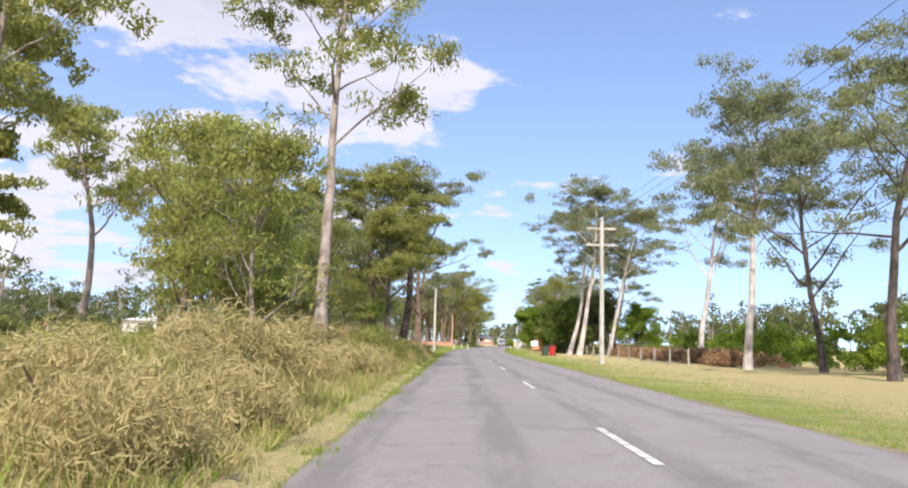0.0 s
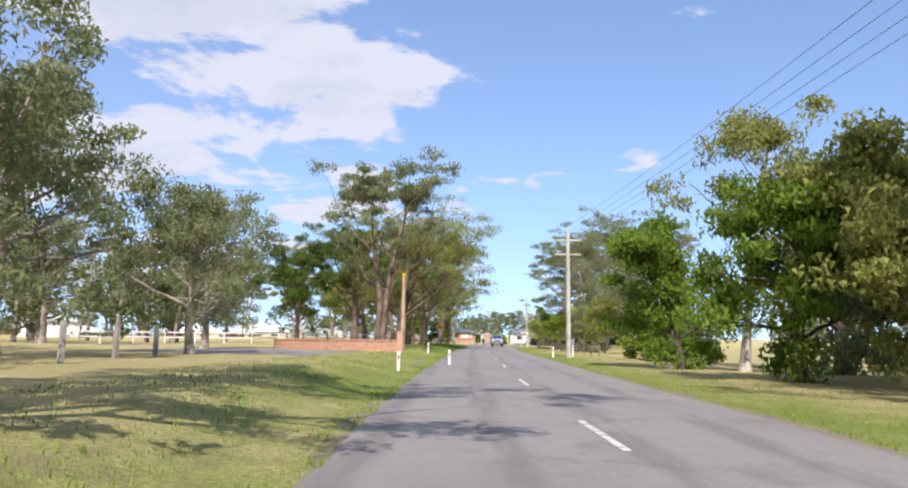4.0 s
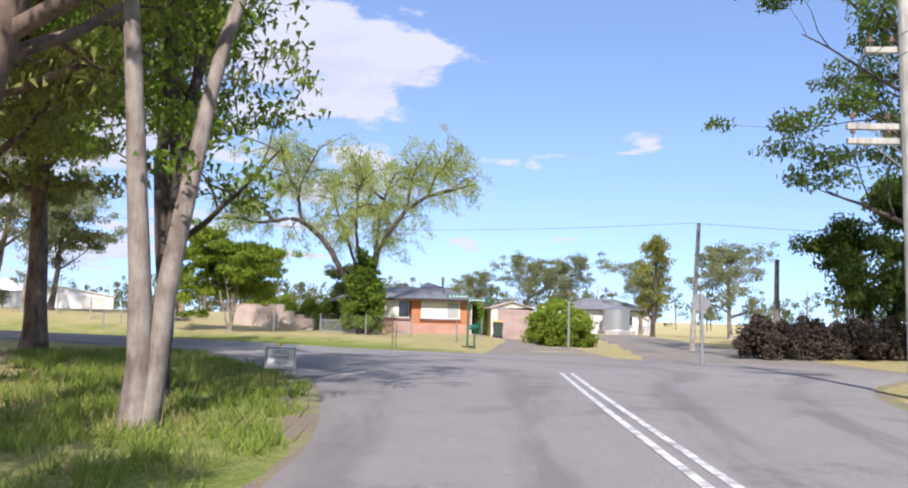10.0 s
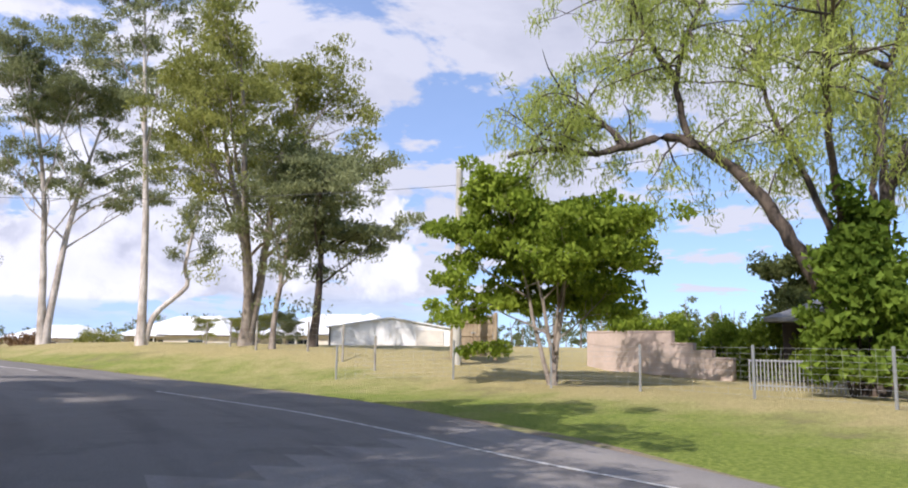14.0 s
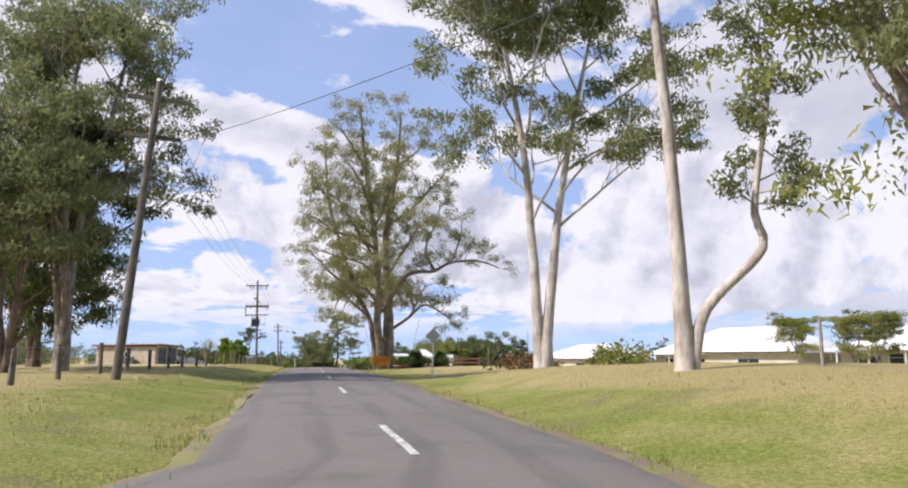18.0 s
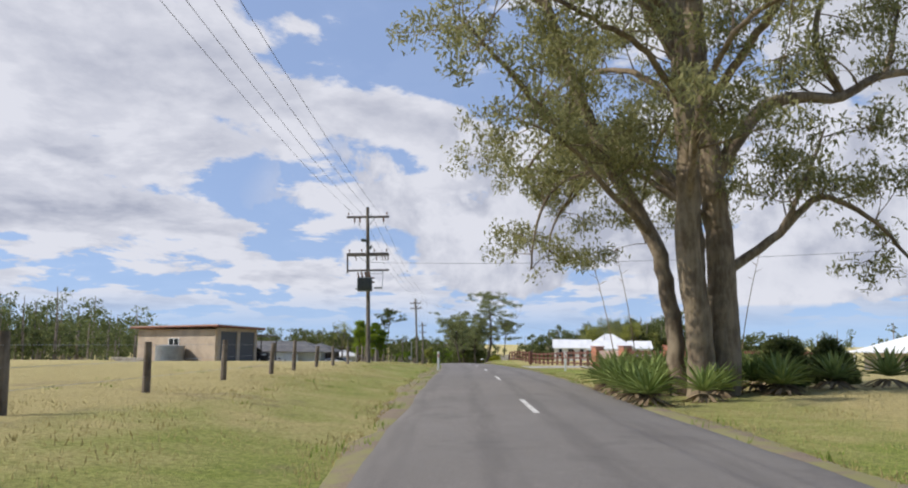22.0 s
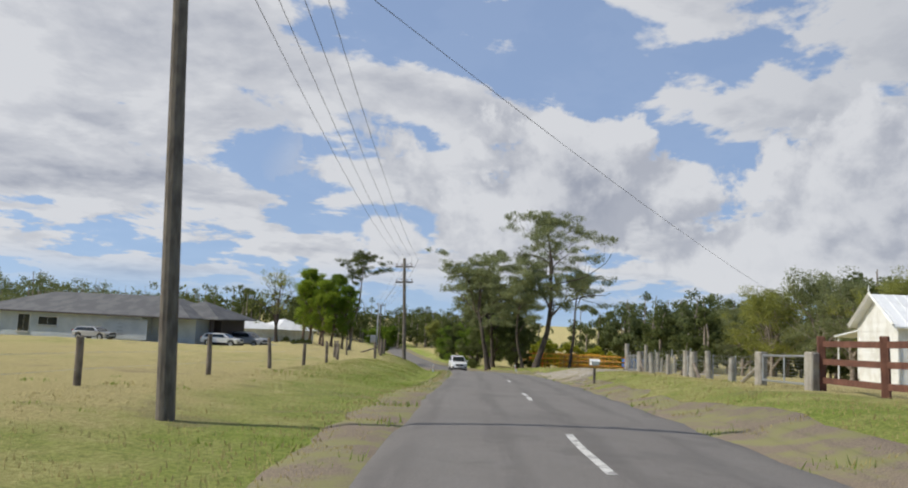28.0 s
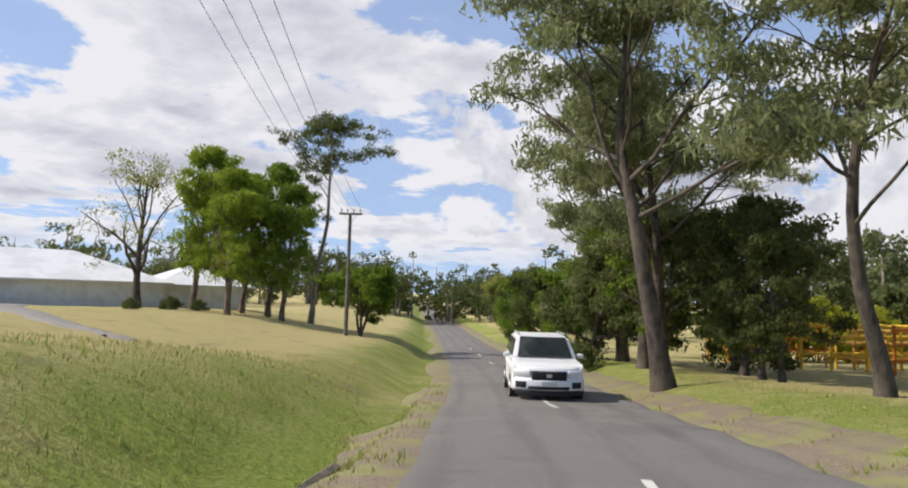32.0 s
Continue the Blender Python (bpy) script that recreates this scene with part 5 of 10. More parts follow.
# the big gum in the garden bed: three upright trunks, limbs in pads, one long limb over the lawn
BED_STEMS = ((0.38, ((0.0, 0.4, -0.3), (0.1, 0.5, 1.4), (0.0, 0.5, 4.2), (-0.2, 0.3, 7.3), (-0.1, 0.1, 10.9), (0.3, 0.5, 14.2), (0.2, 1.0, 18.0), (0.0, 1.2, 21.0))),
             (0.33, ((0.2, -0.2, -0.3), (0.3, -0.3, 1.4), (0.4, -0.6, 3.7), (0.7, -0.7, 6.6), (0.8, -1.0, 9.7), (1.2, -1.6, 12.8), (1.0, -2.0, 16.0), (0.8, -2.6, 21.2))),
             (0.22, ((-0.4, -0.5, -0.3), (-0.6, -0.6, 2.3), (-0.8, -1.0, 4.2), (-1.3, -1.9, 6.2), (-1.7, -2.6, 8.2), (-2.0, -3.4, 10.9), (-2.2, -4.3, 14.2), (-2.4, -4.6, 18.6))),
             (0.2, ((-0.6, 0.3, -0.3), (-0.8, 0.4, 2.0), (-1.3, 0.6, 5.0), (-2.2, 0.8, 8.4), (-3.0, 1.4, 12.0), (-3.4, 2.2, 15.8))))
BED_LIMBS = ((0.22, ((-0.1, 0.5, 5.6), (0.1, 1.6, 7.3), (0.2, 2.6, 7.9), (0.2, 4.3, 8.1), (0.1, 5.9, 8.9), (-0.2, 8.5, 9.2), (-0.4, 10.6, 8.7))),
             (0.11, ((0.2, 4.3, 8.1), (0.4, 3.4, 9.7), (0.6, 4.0, 11.6), (0.5, 4.7, 13.7))),
             (0.09, ((0.1, 5.9, 8.9), (-0.3, 6.8, 11.0), (-0.5, 7.1, 12.8))),
             (0.14, ((0.0, 0.5, 3.0), (0.3, 2.1, 4.2), (0.4, 3.3, 5.2), (0.3, 5.0, 4.6), (0.2, 6.4, 3.4))),
             (0.08, ((0.3, 2.1, 4.2), (0.5, 3.0, 6.0), (0.6, 3.4, 7.0))),
             (0.14, ((0.0, 0.2, 11.6), (0.2, 2.2, 13.2), (0.4, 4.0, 15.2), (0.4, 5.2, 16.6))),
             (0.16, ((0.7, -0.9, 8.5), (0.9, -2.6, 10.9), (1.2, -4.1, 13.0), (1.0, -5.9, 13.9))),
             (0.15, ((0.8, -1.0, 9.5), (1.8, -2.9, 10.2), (2.4, -4.8, 10.4), (2.6, -6.7, 11.1))),
             (0.13, ((-1.3, -1.9, 6.2), (-0.9, -3.8, 7.3), (-0.4, -5.3, 8.5), (-0.2, -6.4, 9.5))),
             (0.1, ((-0.8, -1.0, 4.2), (0.0, -2.6, 5.2), (0.6, -3.8, 6.1), (0.8, -5.2, 6.6))),
             (0.12, ((-2.0, -3.4, 10.9), (-2.6, -5.0, 12.2), (-3.0, -6.6, 12.8))),
             (0.13, ((1.1, -1.5, 12.4), (2.2, -2.8, 14.6), (2.6, -4.4, 16.4))),
             (0.14, ((0.4, -0.6, 4.6), (2.2, -1.2, 6.6), (4.2, -1.6, 7.6), (6.2, -1.4, 7.8))),
             (0.14, ((0.0, 0.3, 7.6), (2.0, 1.0, 9.4), (4.2, 1.2, 10.6), (5.8, 0.6, 11.0))),
             (0.15, ((0.0, 0.0, 4.6), (-1.4, -1.0, 6.4), (-3.6, -1.9, 7.6), (-5.6, -2.2, 7.9), (-7.6, -2.4, 7.3))),
             (0.15, ((-1.3, 0.6, 5.0), (-3.2, 0.6, 6.6), (-5.4, 0.4, 7.2), (-7.2, -0.2, 7.0), (-9.2, -0.6, 6.0))),
             (0.1, ((-1.3, 0.6, 5.0), (-3.4, -0.6, 6.6), (-5.2, -2.0, 6.4), (-5.8, -2.6, 4.9), (-5.9, -2.7, 3.7))),
             (0.08, ((-4.0, 0.5, 7.0), (-7.0, -0.4, 7.0), (-8.4, -1.0, 5.6), (-8.5, -1.2, 4.4))),
             (0.11, ((-1.3, 0.6, 5.0), (-4.0, 2.5, 6.6), (-6.5, 3.6, 6.4), (-7.8, 4.2, 5.2))),
             (0.1, ((-2.2, 0.8, 8.4), (-5.0, 1.5, 8.0), (-7.7, 2.2, 6.4), (-7.9, 2.4, 5.0))),
             (0.12, ((0.8, -2.2, 16.4), (1.6, -4.0, 18.4), (1.8, -5.4, 19.4))),
             (0.12, ((0.2, 0.8, 16.4), (0.8, 2.4, 18.0), (1.0, 3.6, 19.2))),
             (0.1, ((-2.1, -4.0, 13.4), (-1.4, -5.6, 15.2), (-1.0, -6.6, 16.2))),
             (0.1, ((0.9, -1.2, 11.0), (2.4, -0.6, 13.4), (3.2, 0.2, 15.8), (3.0, 0.6, 17.6))),
             (0.1, ((0.7, -0.8, 7.4), (2.0, -2.6, 8.2), (3.0, -4.6, 8.4), (3.4, -6.2, 8.8))),
             (0.13, ((-2.2, 0.8, 8.4), (-4.0, 0.0, 10.0), (-6.5, -0.8, 10.6), (-8.5, -1.4, 10.2))))
bed_v, bed_f, bed_lv, bed_lf = laid_meshes(61, BED_STEMS, BED_LIMBS, clump=0.78, count=52, every=0.68, flat=0.8, leaf=(0.17, 0.055))
TREE_KINDS["bed_gum"] = (fast_mesh("trunk", bed_v, bed_f, BARK_STRING, True), fast_mesh("crown", bed_lv, bed_lf, LEAF_BED))
tree("bed_gum", -66.2, 252.0, "large many-trunked gum rising from a garden bed", BARK_STRING, LEAF_BED)

kink = thing("gum_sapling", "kinked white stem leaning out from a gum trunk", "tree", pose(-23.7, 246.6, gz(-23.7, 246.6), 0, 0, 60) @ Matrix.Scale(0.98, 4))
V, F = [], []
kp = glide([(0.0, 0.0, -0.2), (0.25, 0.0, 1.2), (0.7, 0.0, 1.9), (1.9, 0.1, 3.1), (1.75, 0.1, 4.0), (1.9, 0.1, 5.2), (2.2, 0.0, 7.0), (2.1, 0.1, 8.6)], 0.3)
tube(kp, 0.17 * (1 - 0.8 * np.linspace(0, 1, len(kp))), 9, V, F)
part("trunk", fast_mesh("trunk", np.concatenate(V), np.concatenate(F), BARK_WHITE, True), BARK_WHITE, kink)
V, F = [], []
tipc = []
for k in range(16):
    b, _ = bent(rw, kp[len(kp) // 2 + k * (len(kp) // 2) // 16], unit(rw.normal(0, 1, 3) + np.array([0, 0, 0.6])), rw.uniform(0.8, 1.8), 4, (0, 0, 0.2), 0.15)
    tube(b, 0.03 * (1 - 0.8 * np.linspace(0, 1, 5)), 4, V, F)
    tipc += [b[-1], b[-2]]
part("twigs", fast_mesh("twigs", np.concatenate(V), np.concatenate(F), BARK_WHITE, True), BARK_WHITE, kink)
lv, lq = leaves_at(rw, tipc, 0.5, 110, (0.17, 0.05), 1.0)
part("crown", fast_mesh("crown", lv, lq, LEAF_GUM), LEAF_GUM, kink)
for x, y, sz in ((0.5, 214.5, 1.0), (-4.5, 218.0, 1.05), (-9.5, 221.5, 0.95), (-1.0, 220.5, 0.95)):
    tree("corner_shade", x, y, "broad gum inside the corner of the junction", BARK_BROWN, LEAF_OLIVE, turn=x * 47 % 360, size=sz, group="corner gums", H=14.0, r=0.35, fork=0.36, spread=5.2, prim=16, sub=5, count=88, clump=1.05, leaf=(0.26, 0.10), fine=True)

for i, (x, y, sz) in enumerate(((-25.8, 252.5, 0.26), (-22.2, 255.5, 0.34), (-27.5, 257.0, 0.3), (-19.4, 252.0, 0.24), (-30.5, 262.0, 0.4))):
    tree("low_bank", x, y, "low olive tree behind the clump of gums", BARK_GREY, (LEAF_OLIVE, LEAF_GUM)[i % 2], name="small_tree", turn=i * 75, size=sz, group="low trees behind the clump", H=6.5, r=0.12, fork=0.12, spread=3.0, prim=14, stems=2, count=60, clump=0.8, leaf=(0.2, 0.07), fine=True)

# ---- the far end ----
for k, x, y, sp in (("end_main", -214.34, 284.0, dict(H=21.5, r=0.34, fork=0.3, spread=6.8, prim=19, lean=(0.0, 0.27), count=62, clump=1.1, flat=0.5, wild=0.17, up=0.75)),
                    ("end_left", -213.87, 282.5, dict(H=11.5, r=0.18, fork=0.38, spread=4.2, prim=13, lean=(-0.05, -0.14), count=70, clump=0.95, flat=0.55)),
                    ("end_thin", -220.37, 290.1, dict(H=14.0, r=0.2, fork=0.6, spread=3.4, prim=9, count=60, clump=0.85)),
                    ("end_lean", -220.1, 280.2, dict(H=13.5, r=0.3, fork=0.42, spread=6.0, prim=15, lean=(-0.04, -0.22), count=72, clump=1.05, flat=0.5, wild=0.17)),
                    ("end_mid", -225.0, 282.0, dict(H=12.5, r=0.24, fork=0.3, spread=4.8, prim=14, lean=(0.0, -0.1), count=66)),
                    ("end_back", -230.0, 283.0, dict(H=13.0, r=0.26, fork=0.3, spread=4.8, prim=14, lean=(0.0, -0.06), count=66)),
                    ("end_e", -236.0, 284.0, dict(H=12.0, r=0.25, fork=0.3, spread=4.6, prim=12)), ("end_f", -246.0, 287.0, dict(H=11.0, r=0.22, fork=0.25, spread=4.2, prim=13))):
    tree(k, x, y, "rough-barked gum with dark trunk and grey-green crown", BARK_DARK, LEAF_GUM, fine=True, **sp)
for x, y, s, l in ((-233, 281.5, 0.7, LEAF_DARK), (-240, 282.5, 0.7, LEAF_GREEN), (-252, 283, 0.75, LEAF_DARK), (-228, 286, 0.7, LEAF_DARK), (-262, 284, 0.8, LEAF_GREEN), (-275, 285, 0.9, LEAF_DARK), (-290, 287, 0.9, LEAF_OLIVE)):
    tree("dense_dark", x, y, "dense dark green tree beside the road", BARK_DARK, l, name="dense_tree", turn=x * 17 % 360, size=s, group="end thicket", H=9.5, r=0.22, fork=0.1, spread=3.1, prim=17, count=92, clump=0.95, wild=0.2, leaf=(0.24, 0.11), droop=1.5)
for x, y, s, l in ((-252, 258.6, 1.0, LEAF_BRIGHT), (-256, 263.0, 1.0, LEAF_GREEN), (-249, 261.6, 0.85, LEAF_BRIGHT), (-258, 259.6, 0.95, LEAF_OLIVE), (-252.5, 264.6, 0.85, LEAF_GREEN), (-255.5, 261.2, 0.9, LEAF_BRIGHT)):
    tree("upright_green", x, y, "upright bright green tree in a roadside group", BARK_BROWN, l, name="upright_tree", turn=x * 17 % 360, size=s, group="upright trees", H=13.8, r=0.22, fork=0.15, spread=3.1, prim=16, count=80, clump=0.8, up=1.3)
tree("tall_thin", -258, 266.0, "tall thin gum above the roadside group", BARK_GREY, LEAF_DARK, H=19.0, r=0.22, fork=0.6, spread=3.4, prim=9, lean=(0, 0.1), count=60, clump=0.9, fine=True)
tree("bare", -252.8, 254.6, "almost bare tree with thin upright limbs", BARK_DARK, LEAF_OLIVE, name="bare_tree", H=11.0, r=0.28, fork=0.22, spread=5.2, prim=13, count=12, up=1.2)
tree("round_end", -247.4, 270.3, "rounded dark small tree beside the road", BARK_DARK, LEAF_GREEN, name="round_tree", H=5.2, r=0.14, fork=0.22, spread=2.2, prim=14, stems=3, count=80, clump=0.6, leaf=(0.2, 0.1), up=0.7)


for x, y, s, l in ((-222.0, 284.0, 0.62, LEAF_DARK), (-226.6, 282.4, 0.7, LEAF_DARK), (-219.6, 283.4, 0.52, LEAF_DARK), (-224.4, 284.6, 0.75, LEAF_DARK), (-230.6, 283.4, 0.8, LEAF_GREEN), (-236.0, 283.8, 0.95, LEAF_GUM)):
    tree("end_dense", x, y, "dense low-branched gum beside the dip in the road", BARK_DARK, l, turn=x * 23 % 360, size=s, group="end thicket", H=10.0, r=0.2, fork=0.12, spread=3.4, prim=15, count=75, clump=0.75, leaf=(0.22, 0.10))

# ---- woods along the horizon ----
def far_wood(name, label, spots, seed, leaves, h=(10, 17), leaf=(0.42, 0.25), per=150):
    """Distant trees in one mesh: crowns of clumps, and trunks."""
    rng = np.random.default_rng(seed)
    V, F, cen, siz = [], [], [], []
    zz = land([p[0] for p in spots], [p[1] for p in spots])
    for (x, y), z in zip(spots, zz):
        H = rng.uniform(*h)
        w = H * rng.uniform(0.28, 0.48)
        tube(np.array([[x, y, z - 0.3], [x + rng.normal(0, 0.3), y, z + H * 0.5], [x + rng.normal(0, 0.6), y, z + H * 0.85]]), np.array([0.22, 0.16, 0.05]), 5, V, F)
        n = rng.integers(12, 20)
        g = rng.normal(0, 1, (n, 3))
        g /= np.linalg.norm(g, axis=1, keepdims=True)
        c = np.array([x, y, z + H * 0.46]) + g * np.array([w, w, H * 0.46]) * rng.uniform(0.4, 1.0, (n, 1))
        cen.append(c)
        siz.append(rng.uniform(0.8, 1.5, n) * H / 12)
    lv, lq = leaves_at(rng, np.concatenate(cen), np.concatenate(siz), per // 9, (leaf[0] * 1.2, leaf[1] * 1.2), 0.6)
    ob = thing(name, label, "woods", kind="stuff")
    part("trunks", fast_mesh("trunks", np.concatenate(V), np.concatenate(F), BARK_GREY, True), BARK_GREY, ob)
    part("crowns", fast_mesh("crowns", lv, lq, leaves), leaves, ob)


def strew(rng, n, x, y, dx, dy):
    return [(x + rng.uniform(-dx, dx), y + rng.uniform(-dy, dy)) for _ in range(n)]


rf = np.random.default_rng(40)
far_wood("far_woods", "grey-green gum woods along the horizon", strew(rf, 90, -520, 200, 40, 60) + strew(rf, 90, -330, 175, 80, 22) + strew(rf, 60, -235, 190, 40, 16), 3, LEAF_FAR, per=200)
far_wood("far_woods", "mixed gum woods behind the steel yard", strew(rf, 70, -240, 326, 55, 9), 14, LEAF_FAR, h=(10, 15.5), leaf=(0.4, 0.2), per=760)
far_wood("far_woods", "paler gum woods behind the steel yard", strew(rf, 30, -235, 317, 45, 5), 15, LEAF_DARK, h=(7, 12), leaf=(0.36, 0.18), per=760)
for i, (x, y, s_) in enumerate(((-209.5, 309.5, 1.0), (-204.0, 311.5, 1.1), (-215.5, 313.0, 0.95), (-197.0, 309.5, 0.95), (-190.0, 309.0, 0.9), (-224.0, 315.0, 0.9))):
    tree("feathery", x, y, "big rounded feathery olive tree behind the fence", BARK_GREY, (LEAF_OLIVE, LEAF_GUM)[i % 2], name="feathery_tree", turn=i * 75, size=s_, group="feathery trees", H=10.5, r=0.3, fork=0.14, spread=5.0, prim=18, stems=2, count=90, clump=0.95, leaf=(0.2, 0.07), droop=0.6)
far_wood("far_woods", "olive gum woods beyond the houses", strew(rf, 60, -200, 370, 90, 16) + strew(rf, 110, -90, 420, 130, 26) + strew(rf, 60, 40, 380, 90, 26), 4, LEAF_FAR, h=(8, 13), per=200)
far_wood("far_woods", "dark woods beside the dip in the road", strew(rf, 46, -352, 276, 16, 20) + strew(rf, 40, -320, 300, 40, 9) + strew(rf, 40, -420, 304, 60, 10) + strew(rf, 34, -420, 264, 70, 8) + strew(rf, 30, -330, 240, 30, 14), 5, LEAF_DARK, h=(8, 14), per=260)
far_wood("far_woods", "gum woods beside the first road", strew(rf, 50, -80, 50, 30, 90) + strew(rf, 70, 62, 110, 12, 125) + strew(rf, 30, 95, 120, 20, 130) + strew(rf, 50, -62, 160, 40, 12) + strew(rf, 70, -150, 182, 52, 10) + strew(rf, 30, 0, -60, 70, 25), 6, LEAF_FAR, h=(9, 14), per=240)


# ---- power poles ----
def crossarm(pole, z, half, turn, pins=4, braces=True, wood=POLE_PALE):
    arm = part("crossarm", boxed((2 * half, 0.10, 0.13), (0, 0.14, z), None, 0.012), wood, pole)
    arm.rotation_euler = (0, 0, radians(turn))
    for i in range(pins):
        x = -half + 0.12 + (2 * half - 0.24) * i / (pins - 1)
        bm = bmesh.new()
        rod(bm, (x, 0.14, z + 0.065), (x, 0.14, z + 0.17), 0.014, sides=6)
        rod(bm, (x, 0.14, z + 0.17), (x, 0.14, z + 0.22), 0.055, 0.05, 8)
        rod(bm, (x, 0.14, z + 0.22), (x, 0.14, z + 0.29), 0.04, 0.03, 8)
        part("insulator", bm, PORCELAIN, arm)
    if braces:
        for s in (-1, 1):
            part("brace", rods((s * half * 0.55, 0.12, z - 0.07), (s * 0.06, 0.14, z - 0.55), 0.016, sides=5), STEEL, arm)
    return arm


def power_pole(x, y, height, wood, label, arms=(), turn=0.0, lean=0.0, r=0.17, top=True, tilt=0.0):
    ob = thing("power_pole", label, "power pole", pose(x, y, gz(x, y), lean, tilt, 0))
    bm = bmesh.new()
    rod(bm, (0, 0, -0.5), (0, 0, height), r, r * 0.72, 12)
    part("pole", bm, wood, ob)
    if top:
        part("cap", rods((0, 0, height), (0, 0, height + 0.04), r * 0.78, r * 0.7, 10), STEEL, ob)
    for z, half in arms:
        crossarm(ob, z, half, turn, wood=wood)
    return ob


def wire(a, b, sag=0.5, r=0.009, name="power_line", label="thin dark overhead power line"):
    a, b = np.array(a, float), np.array(b, float)
    u = np.linspace(0, 1, 17)
    p = a[None] * (1 - u[:, None]) + b[None] * u[:, None]
    p[:, 2] -= sag * 4 * u * (1 - u)
    V, F = [], []
    tube(p, np.full(17, r), 4, V, F)
    return tagged(new(name, fast_mesh(name, np.concatenate(V), np.concatenate(F), WIRE)), label, "cable", "overhead lines")


POLES_1 = ((9.85, 49.0, 9.6), (12.0, 137.4, 9.2), (20.0, 211.7, 8.5))
power_pole(9.85, 49.0, 9.6, POLE_PALE, "pale grey timber power pole with two crossarms on the verge", ((8.95, 1.0), (7.85, 1.05)), 0)
power_pole(12.0, 137.4, 9.2, POLE_PALE, "pale grey timber power pole with two crossarms", ((8.5, 0.98), (7.45, 0.95)), -3)
power_pole(20.0, 211.7, 8.5, POLE_PALE, "pale timber power pole with several crossarms at the junction", ((7.0, 0.75), (5.4, 1.15), (5.1, 1.15)), -6)
power_pole(-1.85, 80.6, 6.7, POLE_PALE, "pale grey timber service pole beside the paddock", (), 0, r=0.15)
power_pole(23.6, 233.0, 6.3, POST_GREY, "leaning grey timber service pole", (), 0, lean=-4, r=0.13, tilt=5)
power_pole(27.0, 231.5, 4.4, POST_WOOD, "short dark timber pole beside the hedge", (), 0, lean=-5, r=0.14, tilt=4)
power_pole(-5.2, 244.5, 7.0, POLE_PALE, "pale timber service pole beside the timber gate", (), 0, r=0.16)
power_pole(-33.2, 233.4, 9.3, POLE_DARK, "dark timber power pole with two crossarms", ((8.75, 0.95), (7.5, 0.85)), 78, lean=-4.0, r=0.14)
power_pole(-146.8, 257.75, 8.6, POLE_DARK, "dark timber power pole beside the fence", ((8.0, 0.75), (7.3, 0.75)), 80, lean=2.6, r=0.14)
power_pole(-202.4, 268.12, 9.1, POLE_DARK, "dark timber power pole with two crossarms", ((8.35, 0.8), (6.95, 0.8)), 82, lean=2.8)
power_pole(-244.4, 269.6, 7.4, POLE_DARK, "slim dark timber power pole", ((7.4, 0.7),), 84, r=0.13)


